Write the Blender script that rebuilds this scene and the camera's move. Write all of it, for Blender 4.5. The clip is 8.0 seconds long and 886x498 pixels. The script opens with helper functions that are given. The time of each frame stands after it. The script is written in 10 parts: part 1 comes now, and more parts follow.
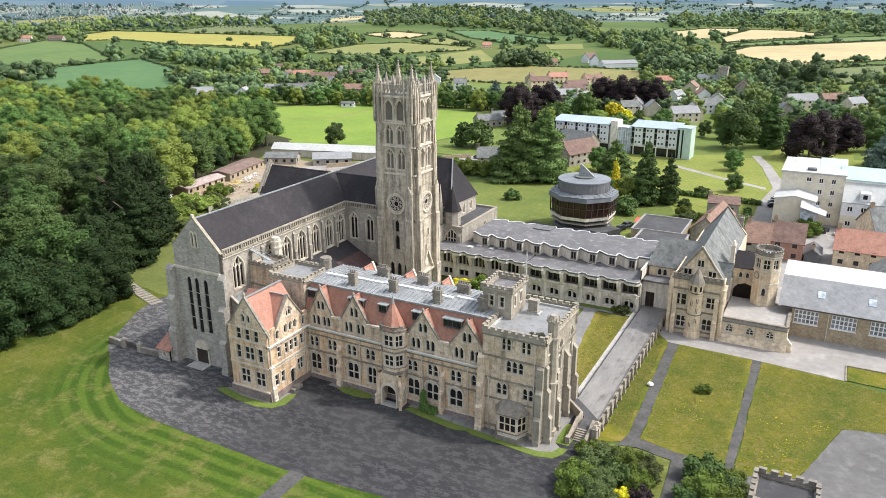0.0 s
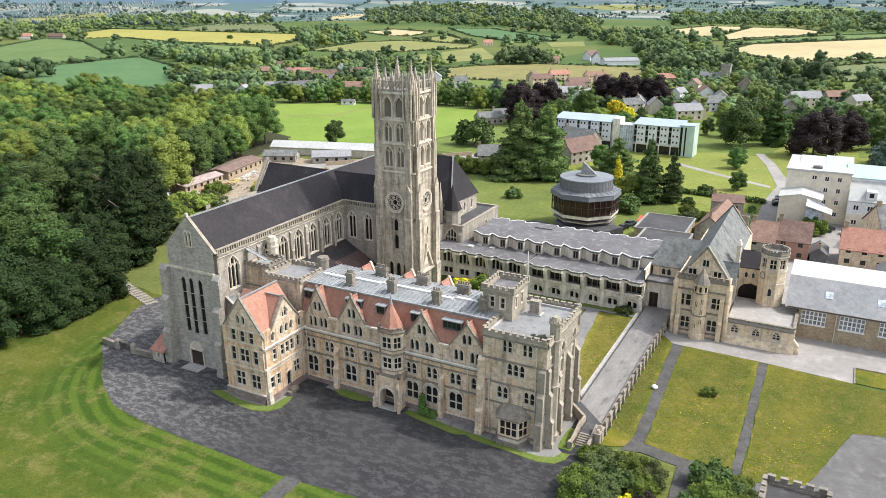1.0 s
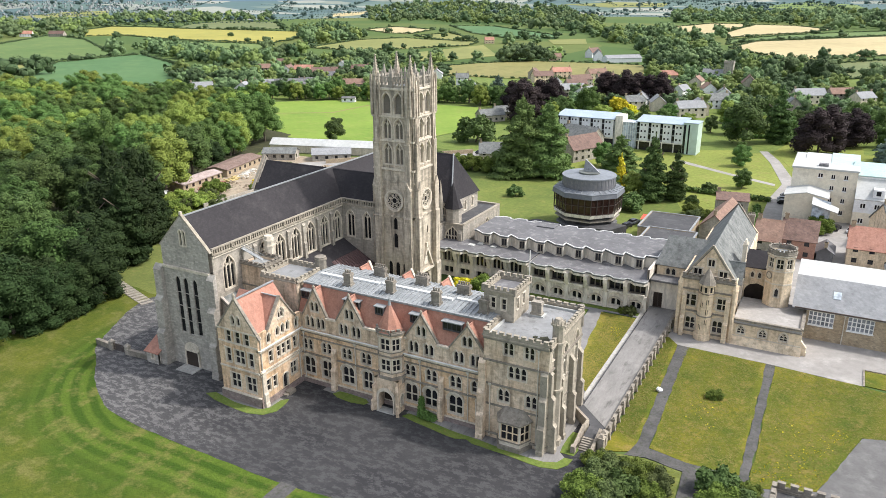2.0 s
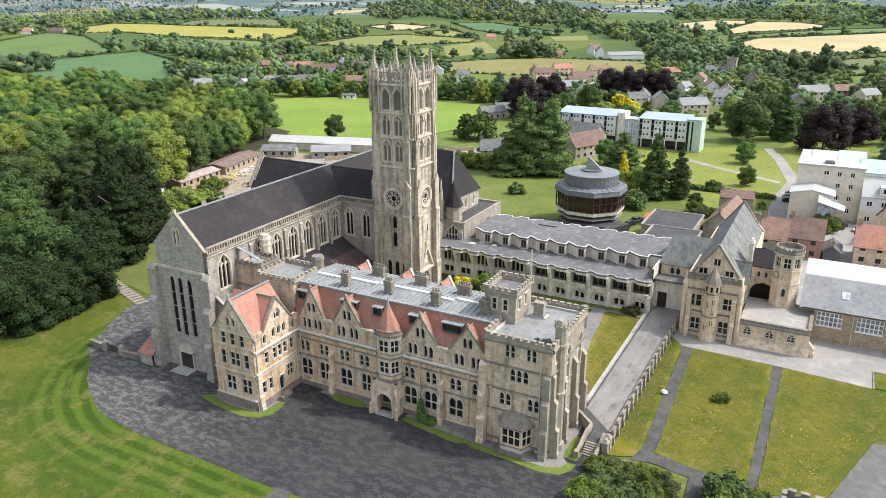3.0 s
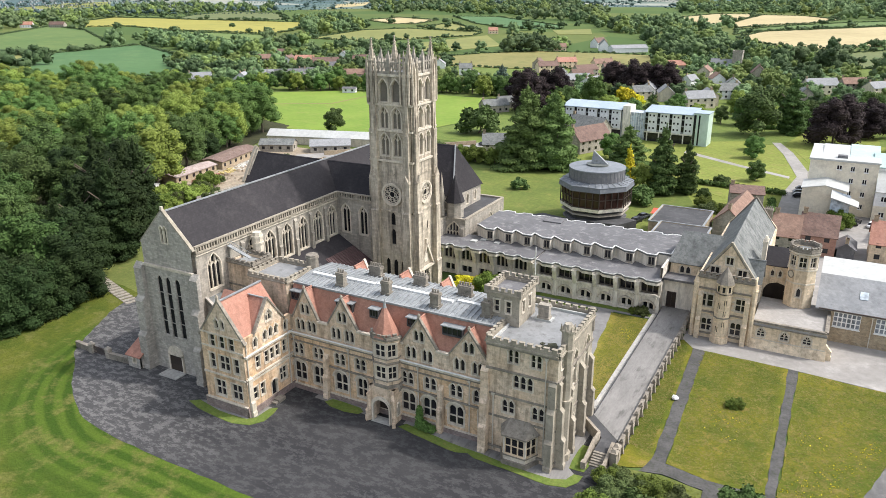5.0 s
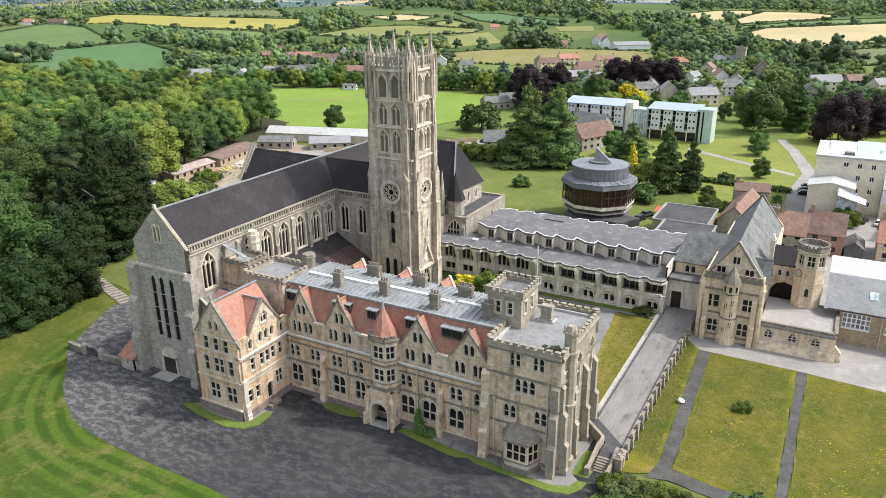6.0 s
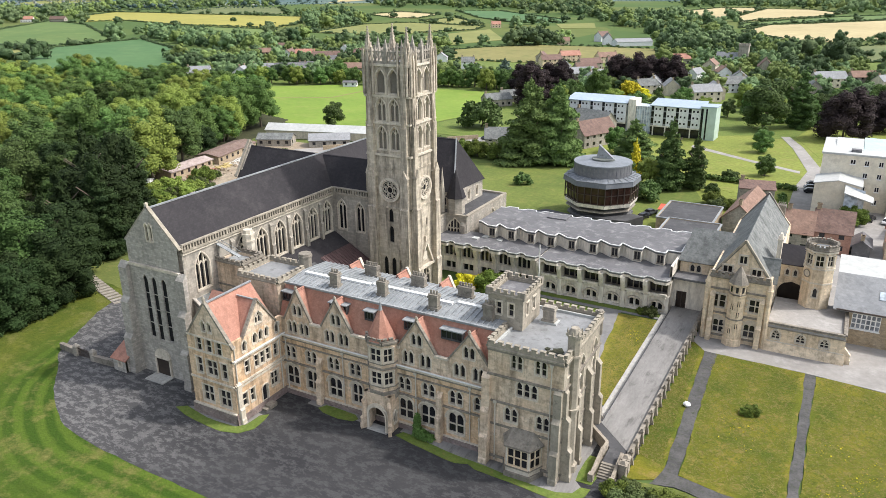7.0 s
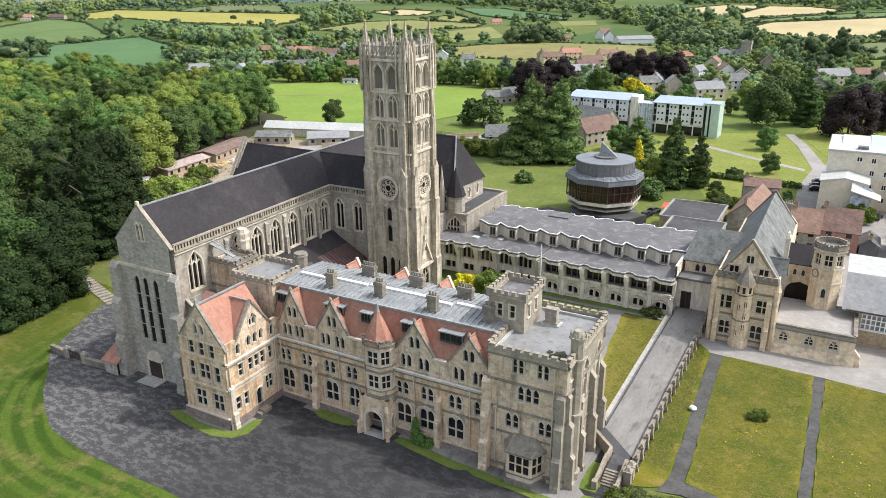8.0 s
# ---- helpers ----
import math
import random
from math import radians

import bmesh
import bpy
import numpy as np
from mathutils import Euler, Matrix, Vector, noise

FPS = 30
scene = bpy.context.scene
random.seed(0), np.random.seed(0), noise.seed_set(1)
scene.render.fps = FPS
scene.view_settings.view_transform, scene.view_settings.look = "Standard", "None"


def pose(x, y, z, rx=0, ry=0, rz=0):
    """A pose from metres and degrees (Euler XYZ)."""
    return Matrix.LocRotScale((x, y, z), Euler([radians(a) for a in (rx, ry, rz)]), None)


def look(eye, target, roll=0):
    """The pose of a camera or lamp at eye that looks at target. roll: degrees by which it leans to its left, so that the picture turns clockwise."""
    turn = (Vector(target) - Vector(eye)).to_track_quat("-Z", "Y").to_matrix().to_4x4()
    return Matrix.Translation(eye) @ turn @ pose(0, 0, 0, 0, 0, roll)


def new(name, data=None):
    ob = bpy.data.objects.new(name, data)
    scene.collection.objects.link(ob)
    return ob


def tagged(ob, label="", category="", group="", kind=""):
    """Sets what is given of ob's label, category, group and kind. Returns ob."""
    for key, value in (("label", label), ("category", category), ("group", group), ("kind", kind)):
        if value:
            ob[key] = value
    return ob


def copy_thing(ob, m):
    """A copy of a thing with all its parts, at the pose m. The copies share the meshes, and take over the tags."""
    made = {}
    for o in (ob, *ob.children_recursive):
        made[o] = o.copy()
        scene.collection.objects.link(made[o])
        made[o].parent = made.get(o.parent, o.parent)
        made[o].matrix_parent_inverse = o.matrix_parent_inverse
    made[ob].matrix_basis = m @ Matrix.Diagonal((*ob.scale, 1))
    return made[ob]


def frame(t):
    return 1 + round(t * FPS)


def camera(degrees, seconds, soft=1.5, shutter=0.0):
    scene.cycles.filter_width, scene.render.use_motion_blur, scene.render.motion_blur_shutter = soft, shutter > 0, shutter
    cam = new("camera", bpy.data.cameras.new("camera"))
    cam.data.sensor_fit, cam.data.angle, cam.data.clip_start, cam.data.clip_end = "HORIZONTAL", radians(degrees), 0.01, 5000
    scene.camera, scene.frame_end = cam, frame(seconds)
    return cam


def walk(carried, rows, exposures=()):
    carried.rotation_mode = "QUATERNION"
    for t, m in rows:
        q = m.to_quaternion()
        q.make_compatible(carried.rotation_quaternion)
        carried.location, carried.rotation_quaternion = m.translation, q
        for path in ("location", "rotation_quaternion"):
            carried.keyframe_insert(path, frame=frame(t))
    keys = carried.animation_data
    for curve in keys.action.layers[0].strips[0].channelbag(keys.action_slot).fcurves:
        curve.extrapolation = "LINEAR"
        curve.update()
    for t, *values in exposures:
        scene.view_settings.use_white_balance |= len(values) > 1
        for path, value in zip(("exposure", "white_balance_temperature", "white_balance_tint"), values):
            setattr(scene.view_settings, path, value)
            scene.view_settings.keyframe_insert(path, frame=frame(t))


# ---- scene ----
# ---- camera ----
cam = camera(62.0, 8.0, soft=0.8)
# seconds, eye, heading to the left of +y, pitch, roll
ROWS = [
    (0.0, 4.48, -10.27, 62.68, 28.19, -18.77, -0.35),
    (1.0, 3.45, -7.76, 62.01, 28.29, -18.91, -0.37),
    (2.0, 2.40, -5.29, 61.36, 28.41, -19.07, -0.39),
    (3.0, 1.30, -2.83, 60.73, 28.51, -19.27, -0.41),
    (4.0, 0.16, -0.38, 60.11, 28.61, -19.48, -0.43),
    (5.0, -0.97, 2.10, 59.46, 28.71, -19.68, -0.46),
    (6.0, -2.07, 4.60, 58.75, 28.83, -19.87, -0.50),
    (7.0, -3.17, 7.14, 57.99, 28.94, -20.04, -0.54),
    (8.0, -4.29, 9.70, 57.17, 29.02, -20.17, -0.59),
]


def aim(x, y, z, head, tilt):
    h, p = radians(head), radians(tilt)
    return (x - 100 * math.sin(h) * math.cos(p), y + 100 * math.cos(h) * math.cos(p), z + 100 * math.sin(p))


walk(cam, [(t, look((x, y, z), aim(x, y, z, h, p), r)) for t, x, y, z, h, p, r in ROWS], exposures=[(0.0, 1.18), (8.0, 1.07)])

# ---- light ----
SUN_EL, SUN_AZ = 52.0, 62.0  # elevation; bearing from +y towards +x
sun = new("sun", bpy.data.lights.new("sun", "SUN"))
sun.data.energy, sun.data.angle, sun.data.color = 1.6, radians(2.0), (1.0, 0.955, 0.925)
sx, sy, sz = math.sin(radians(SUN_AZ)) * math.cos(radians(SUN_EL)), math.cos(radians(SUN_AZ)) * math.cos(radians(SUN_EL)), math.sin(radians(SUN_EL))
sun.matrix_world = look((400 * sx, 400 * sy, 400 * sz), (0, 0, 0))
world = bpy.data.worlds.new("sky")
scene.world = world
world.use_nodes = True
wn = world.node_tree.nodes
sky = wn.new("ShaderNodeTexSky")
sky.sky_type, sky.sun_disc = "NISHITA", False
sky.sun_elevation, sky.sun_rotation = radians(SUN_EL), radians(SUN_AZ)
sky.air_density, sky.dust_density, sky.ozone_density = 1.0, 3.0, 1.0
hsv = wn.new("ShaderNodeHueSaturation")
hsv.inputs["Saturation"].default_value = 0.5
world.node_tree.links.new(sky.outputs[0], hsv.inputs["Color"])
world.node_tree.links.new(hsv.outputs[0], wn["Background"].inputs[0])
wn["Background"].inputs[1].default_value = 0.15
# ---- materials ----
def nodes_of(name):
    m = bpy.data.materials.new(name)
    m.use_nodes = True
    return m, m.node_tree.nodes, m.node_tree.links, m.node_tree.nodes["Principled BSDF"]


def add_node(n, kind, **values):
    node = n.new(kind)
    for k, v in values.items():
        node.inputs[k.replace("_", " ")].default_value = v
    return node


def mixed(n, l, fac, a, b, how="MIX"):
    """A colour mix; a, b: a colour or a socket; fac: a number or a socket."""
    m = n.new("ShaderNodeMix")
    m.data_type, m.blend_type = "RGBA", how
    for sock, v in ((m.inputs[0], fac), (m.inputs[6], a), (m.inputs[7], b)):
        if isinstance(v, bpy.types.NodeSocket):
            l.new(v, sock)
        else:
            sock.default_value = v if isinstance(v, (int, float)) else (*v, 1)
    return m.outputs[2]


def ramp(n, l, sock, lo, hi):
    r = n.new("ShaderNodeMapRange")
    r.inputs[1].default_value, r.inputs[2].default_value = lo, hi
    l.new(sock, r.inputs[0])
    return r.outputs[0]


def noise_at(n, l, vec, scale, detail=4.0, rough=0.6):
    t = add_node(n, "ShaderNodeTexNoise", Scale=scale, Detail=detail, Roughness=rough)
    l.new(vec, t.inputs["Vector"])
    return t.outputs["Fac"]


def place_of(n, l, stretch=(1, 1, 1)):
    g = n.new("ShaderNodeNewGeometry")
    m = n.new("ShaderNodeMapping")
    m.inputs["Scale"].default_value = stretch
    l.new(g.outputs["Position"], m.inputs["Vector"])
    return m.outputs["Vector"]


def surface(name, a, b, c=None, big=0.15, small=2.5, rough=0.85, metal=0.0, bump=0.3, stretch=(1, 1, 1), courses=None, island=0.0, streak=0.0, grain=(0.74, 1.20), deep=0.08):
    """Two colours by broad noise, a third in stains, fine grain and relief. courses: (length, height, strength) of masonry or tiles."""
    m, n, l, p = nodes_of(name)
    pos = place_of(n, l, stretch)
    col = mixed(n, l, ramp(n, l, noise_at(n, l, pos, big, 5), 0.35, 0.65), a, b)
    if c:
        col = mixed(n, l, ramp(n, l, noise_at(n, l, pos, big * 3.7, 6, 0.7), 0.52, 0.72), col, c)
    if streak:
        run = ramp(n, l, noise_at(n, l, place_of(n, l, (0.9, 0.9, 0.14)), 1.0, 7, 0.72), 0.47, 0.68)
        cut = n.new("ShaderNodeMath")
        cut.operation = "MULTIPLY"
        cut.inputs[1].default_value = streak
        l.new(run, cut.inputs[0])
        col = mixed(n, l, cut.outputs[0], col, tuple(v * 0.36 for v in a))
    fine = noise_at(n, l, pos, small, 5, 0.7)
    tone = ramp(n, l, fine, 0.2, 0.8)
    dark = n.new("ShaderNodeMix")
    dark.data_type, dark.blend_type = "RGBA", "MULTIPLY"
    dark.inputs[0].default_value = 0.8
    l.new(col, dark.inputs[6])
    grey = n.new("ShaderNodeCombineColor")
    lift = n.new("ShaderNodeMapRange")
    lift.inputs[3].default_value, lift.inputs[4].default_value = grain
    l.new(tone, lift.inputs[0])
    for i in range(3):
        l.new(lift.outputs[0], grey.inputs[i])
    l.new(grey.outputs[0], dark.inputs[7])
    col = dark.outputs[2]
    height = fine
    if courses:
        sep = n.new("ShaderNodeSeparateXYZ")
        l.new(place_of(n, l), sep.inputs[0])
        add = n.new("ShaderNodeMath")
        l.new(sep.outputs[0], add.inputs[0]), l.new(sep.outputs[1], add.inputs[1])
        com = n.new("ShaderNodeCombineXYZ")
        l.new(add.outputs[0], com.inputs[0]), l.new(sep.outputs[2], com.inputs[1])
        br = add_node(n, "ShaderNodeTexBrick", Scale=1.0, Mortar_Size=0.02, Brick_Width=courses[0], Row_Height=courses[1])
        br.inputs["Color1"].default_value, br.inputs["Color2"].default_value, br.inputs["Mortar"].default_value = (0.62, 0.62, 0.62, 1), (1.15, 1.12, 1.08, 1), (0.7, 0.68, 0.66, 1)
        l.new(com.outputs[0], br.inputs["Vector"])
        col = mixed(n, l, courses[2], col, br.outputs["Color"], "MULTIPLY")
    if island:
        g = n.new("ShaderNodeNewGeometry")
        col = mixed(n, l, ramp(n, l, g.outputs["Random Per Island"], 0.0, 1.0 / max(island, 0.01)), col, tuple(min(1, v * 1.55 + 0.004) for v in b))
        o = n.new("ShaderNodeObjectInfo")
        h = n.new("ShaderNodeHueSaturation")
        v = n.new("ShaderNodeMapRange")
        v.inputs[3].default_value, v.inputs[4].default_value = 0.78, 1.25
        l.new(o.outputs["Random"], v.inputs[0]), l.new(v.outputs[0], h.inputs["Value"]), l.new(col, h.inputs["Color"])
        u = n.new("ShaderNodeMapRange")
        u.inputs[3].default_value, u.inputs[4].default_value = 0.488, 0.512
        l.new(o.outputs["Random"], u.inputs[0]), l.new(u.outputs[0], h.inputs["Hue"])
        col = h.outputs[0]
    l.new(col, p.inputs["Base Color"])
    p.inputs["Roughness"].default_value, p.inputs["Metallic"].default_value = rough, metal
    p.inputs["Specular IOR Level"].default_value = 0.12 if island else (0.10 if "slate" in name else 0.3)
    if bump:
        b_ = n.new("ShaderNodeBump")
        b_.inputs["Strength"].default_value, b_.inputs["Distance"].default_value = bump, deep
        l.new(height, b_.inputs["Height"]), l.new(b_.outputs[0], p.inputs["Normal"])
    return m


STONE = surface("bath_stone", (0.665, 0.455, 0.270), (0.735, 0.580, 0.420), (0.40, 0.270, 0.175), 0.30, 2.4, courses=(0.70, 0.32, 0.45), streak=0.95)
STONE_UP = surface("greyed_bath_stone", (0.625, 0.482, 0.343), (0.720, 0.595, 0.460), (0.37, 0.290, 0.212), 0.3, 2.4, courses=(0.70, 0.32, 0.45), streak=0.95)
STONE_GREY = surface("weathered_stone", (0.335, 0.308, 0.262), (0.415, 0.383, 0.328), (0.235, 0.216, 0.184), 0.22, 2.2, courses=(0.7, 0.34, 0.6), stretch=(1, 1, 0.45), streak=0.5)
STONE_WEST = surface("grey_ashlar", (0.370, 0.346, 0.308), (0.460, 0.434, 0.390), (0.300, 0.282, 0.252), 0.3, 2.6, courses=(0.62, 0.31, 0.7), stretch=(1, 1, 0.6), streak=0.3)
STONE_TOWER = surface("tower_limestone", (0.470, 0.412, 0.328), (0.580, 0.515, 0.415), (0.265, 0.238, 0.196), 0.25, 2.0, courses=(0.8, 0.4, 0.55), stretch=(1, 1, 0.3), streak=1.0)
STONE_PALE = surface("dressed_stone", (0.560, 0.495, 0.400), (0.650, 0.585, 0.480), (0.38, 0.34, 0.28), 0.5, 2.5, streak=0.5)
STONE_TERRACE = surface("lichened_terrace_stone", (0.29, 0.252, 0.20), (0.38, 0.335, 0.27), (0.16, 0.14, 0.112), 0.8, 2.6, streak=0.6)
COURT_TARMAC = surface("court_tarmac", (0.17, 0.168, 0.165), (0.215, 0.212, 0.208), (0.25, 0.246, 0.24), 0.10, 0.8, rough=0.9, bump=0.1)
STONE_PARAPET = surface("lichened_parapet_stone", (0.29, 0.258, 0.205), (0.38, 0.34, 0.272), (0.19, 0.172, 0.138), 0.6, 2.2, streak=0.4)
STONE_DARK = surface("mossy_stone", (0.205, 0.182, 0.150), (0.29, 0.26, 0.215), (0.115, 0.108, 0.085), 0.5, 2.0, streak=0.5)
STONE_CREAM = surface("cream_ashlar", (0.700, 0.555, 0.385), (0.775, 0.650, 0.475), (0.45, 0.355, 0.250), 0.25, 2.2, courses=(0.7, 0.34, 0.35), streak=0.7)
PLINTH = surface("purple_rubble_plinth", (0.20, 0.155, 0.145), (0.29, 0.235, 0.215), (0.13, 0.105, 0.10), 0.6, 2.0, courses=(0.45, 0.25, 0.6))
RUBBLE = surface("brown_rubble", (0.33, 0.26, 0.175), (0.44, 0.36, 0.25), (0.24, 0.20, 0.15), 0.6, 2.5, courses=(0.4, 0.2, 0.6))
SLATE = surface("black_slate", (0.034, 0.032, 0.035), (0.044, 0.041, 0.044), (0.060, 0.056, 0.058), 0.08, 1.2, rough=0.7, courses=(0.4, 0.25, 0.4), bump=0.12)
SLATE_GREY = surface("grey_slate", (0.165, 0.175, 0.170), (0.225, 0.235, 0.228), (0.115, 0.122, 0.116), 0.35, 1.2, rough=0.75, courses=(0.5, 0.3, 0.4), bump=0.15, streak=0.6)
SLATE_LIGHT = surface("pale_fibre_slate", (0.26, 0.268, 0.275), (0.31, 0.318, 0.325), (0.22, 0.226, 0.232), 0.2, 1.4, rough=0.85, courses=(0.6, 0.3, 0.3), bump=0.1, streak=0.15)
TILE = surface("red_clay_tile", (0.365, 0.178, 0.128), (0.430, 0.228, 0.168), (0.30, 0.150, 0.115), 0.25, 2.0, rough=0.8, courses=(0.3, 0.2, 0.3), bump=0.2, streak=0.3)
TILE_OLD = surface("brown_roof_tile", (0.155, 0.10, 0.082), (0.215, 0.14, 0.115), (0.11, 0.085, 0.075), 0.4, 1.5, courses=(0.4, 0.25, 0.5), bump=0.2, streak=0.3)
TILE_ORANGE = surface("faded_pantile", (0.225, 0.140, 0.105), (0.285, 0.185, 0.140), (0.16, 0.115, 0.09), 0.4, 1.5, courses=(0.4, 0.25, 0.4), streak=0.3)
LEAD = surface("lead_sheet", (0.215, 0.23, 0.235), (0.31, 0.325, 0.33), (0.14, 0.145, 0.15), 0.3, 1.5, rough=0.5, bump=0.12)
LEAD_FLAT = surface("weathered_flat_lead", (0.20, 0.205, 0.205), (0.275, 0.28, 0.28), (0.13, 0.13, 0.125), 0.25, 1.5, rough=0.6, bump=0.12)
FELT = surface("grey_roof_felt", (0.105, 0.104, 0.108), (0.145, 0.144, 0.148), (0.26, 0.257, 0.255), 0.16, 1.5, rough=0.8, bump=0.12)
FELT_DARK = surface("dark_roof_felt", (0.045, 0.045, 0.047), (0.07, 0.07, 0.072), (0.11, 0.11, 0.11), 0.15, 1.4, rough=0.8, bump=0.1)
ROOF_RED = surface("plum_metal_sheet", (0.075, 0.045, 0.045), (0.105, 0.065, 0.062), (0.055, 0.04, 0.04), 0.4, 1.8, rough=0.6, bump=0.1)
CONCRETE = surface("pale_concrete", (0.72, 0.665, 0.57), (0.79, 0.745, 0.65), (0.52, 0.475, 0.41), 0.3, 1.8, bump=0.15, stretch=(1, 1, 0.4), streak=0.65)
WHITE = surface("white_render", (0.66, 0.67, 0.67), (0.74, 0.74, 0.735), (0.56, 0.57, 0.56), 0.15, 1.5, bump=0.05)
CREAM = surface("cream_render", (0.66, 0.60, 0.47), (0.72, 0.67, 0.55), (0.55, 0.50, 0.40), 0.12, 1.2, bump=0.05)
GREEN_PANEL = surface("pale_green_panel", (0.46, 0.57, 0.49), (0.50, 0.60, 0.53), None, 0.15, 0.5, rough=0.5, bump=0.03)
AQUA_ROOF = surface("aqua_metal_roof", (0.36, 0.50, 0.48), (0.42, 0.55, 0.53), (0.32, 0.43, 0.43), 0.2, 1.2, rough=0.5, bump=0.04)
BLUE_ROOF = surface("pale_blue_roof", (0.29, 0.36, 0.43), (0.34, 0.41, 0.48), None, 0.15, 1.2, rough=0.6, bump=0.04)
WHITE_METAL = surface("white_metal_sheet", (0.42, 0.43, 0.41), (0.47, 0.48, 0.46), (0.36, 0.37, 0.355), 0.15, 0.8, rough=0.65, bump=0.03)
FRAME = surface("white_paint", (0.70, 0.70, 0.68), (0.78, 0.78, 0.76), None, 0.5, 3.0, rough=0.5, bump=0.0)
DARK_METAL = surface("bronze_metal", (0.055, 0.042, 0.036), (0.085, 0.065, 0.055), None, 0.5, 3.0, rough=0.45, bump=0.0)
DOOR_WOOD = surface("dark_oak", (0.030, 0.022, 0.018), (0.050, 0.036, 0.028), None, 0.6, 4.0, rough=0.6, bump=0.1)
PIPE = surface("painted_pipe", (0.50, 0.46, 0.38), (0.56, 0.52, 0.45), None, 0.6, 3.0, rough=0.6, bump=0.0)
BARK = surface("bark", (0.10, 0.08, 0.06), (0.16, 0.13, 0.10), None, 0.8, 4.0)
RUST = surface("rusty_roof_sheet", (0.15, 0.10, 0.08), (0.21, 0.145, 0.12), (0.28, 0.24, 0.21), 0.5, 1.8, streak=0.4)
PINK_SHEET = surface("faded_pink_sheet", (0.34, 0.27, 0.245), (0.42, 0.35, 0.32), (0.24, 0.18, 0.165), 0.5, 1.8, streak=0.4)
RUBBISH = surface("bare_earth_and_rubble", (0.26, 0.205, 0.145), (0.36, 0.30, 0.225), (0.16, 0.16, 0.07), 0.25, 1.2, bump=0.6, grain=(0.5, 1.4))

ASPHALT_LIGHT = surface("pale_tarmac", (0.245, 0.233, 0.217), (0.305, 0.291, 0.272), (0.37, 0.353, 0.332), 0.07, 0.8, rough=0.9, bump=0.08)
TARMAC_ROAD = surface("road_tarmac", (0.10, 0.098, 0.095), (0.14, 0.137, 0.133), (0.18, 0.176, 0.17), 0.10, 0.8, rough=0.9, bump=0.1)
RAMP_CONC = surface("grey_paving", (0.180, 0.174, 0.164), (0.260, 0.251, 0.237), (0.115, 0.110, 0.103), 0.10, 1.1, rough=0.9, bump=0.1, stretch=(3, 0.8, 1))
PATH_MAT = surface("gravel_path", (0.060, 0.059, 0.058), (0.100, 0.097, 0.093), (0.045, 0.055, 0.028), 0.35, 2.2, rough=0.95, bump=0.4, grain=(0.5, 1.4))
KERB = surface("kerb_stone", (0.36, 0.35, 0.32), (0.46, 0.45, 0.41), (0.26, 0.25, 0.23), 0.5, 2.0)
ROUGH = surface("rough_turf", (0.090, 0.115, 0.026), (0.130, 0.150, 0.036), (0.175, 0.165, 0.055), 0.16, 1.5, rough=1.0, bump=0.6, grain=(0.5, 1.4))
MEADOW = surface("uncut_meadow", (0.058, 0.088, 0.006), (0.155, 0.143, 0.012), (0.235, 0.170, 0.052), 0.13, 3.2, rough=1.0, bump=0.8, grain=(0.45, 1.45))
MEADOW_DRY = surface("dry_meadow", (0.140, 0.143, 0.012), (0.22, 0.178, 0.038), (0.060, 0.086, 0.008), 0.25, 2.6, rough=1.0, bump=0.35, grain=(0.5, 1.4))
# leaf litter with the wood's shade darkened into its colour
WOOD_FLOOR = surface("litter_painted_shade", (0.030, 0.034, 0.014), (0.050, 0.052, 0.022), (0.075, 0.085, 0.025), 0.2, 1.5, rough=1.0, bump=0.6, grain=(0.5, 1.4))
VERGE = surface("bright_verge", (0.095, 0.145, 0.026), (0.140, 0.185, 0.038), (0.17, 0.17, 0.05), 0.3, 2.0, rough=1.0, bump=0.5, grain=(0.5, 1.4))
PITCH = surface("playing_field_turf", (0.135, 0.215, 0.030), (0.18, 0.26, 0.040), (0.21, 0.24, 0.055), 0.03, 0.4, rough=1.0, bump=0.2)
PARK_GRASS = surface("park_grass", (0.092, 0.128, 0.026), (0.135, 0.165, 0.034), (0.165, 0.170, 0.045), 0.06, 0.8, rough=1.0, bump=0.3, grain=(0.5, 1.4))
# brighter copy of the park grass with sunlight put into its colour
PARK_SUNNY = surface("mown_grass_painted_sun", (0.150, 0.185, 0.034), (0.195, 0.225, 0.044), (0.22, 0.21, 0.06), 0.05, 0.8, rough=1.0, bump=0.3, grain=(0.5, 1.4))
PASTURE = surface("pasture_turf", (0.075, 0.130, 0.034), (0.102, 0.155, 0.042), (0.140, 0.180, 0.050), 0.012, 0.12, rough=1.0, bump=0.2)
PASTURE_B = surface("bright_pasture", (0.105, 0.160, 0.042), (0.135, 0.190, 0.052), (0.155, 0.185, 0.06), 0.012, 0.12, rough=1.0, bump=0.2)
OLIVE = surface("olive_pasture", (0.098, 0.125, 0.045), (0.125, 0.148, 0.055), (0.15, 0.16, 0.065), 0.012, 0.12, rough=1.0, bump=0.2)
CROP_GREEN = surface("young_crop", (0.058, 0.128, 0.046), (0.076, 0.150, 0.054), (0.100, 0.168, 0.060), 0.008, 0.12, rough=1.0, bump=0.2)
CROP_YELLOW = surface("ripening_crop", (0.25, 0.235, 0.050), (0.30, 0.275, 0.062), (0.20, 0.205, 0.05), 0.008, 0.12, rough=1.0, bump=0.2)
STUBBLE = surface("dry_hayfield", (0.36, 0.30, 0.155), (0.42, 0.35, 0.19), (0.30, 0.265, 0.13), 0.008, 0.12, rough=1.0, bump=0.2)
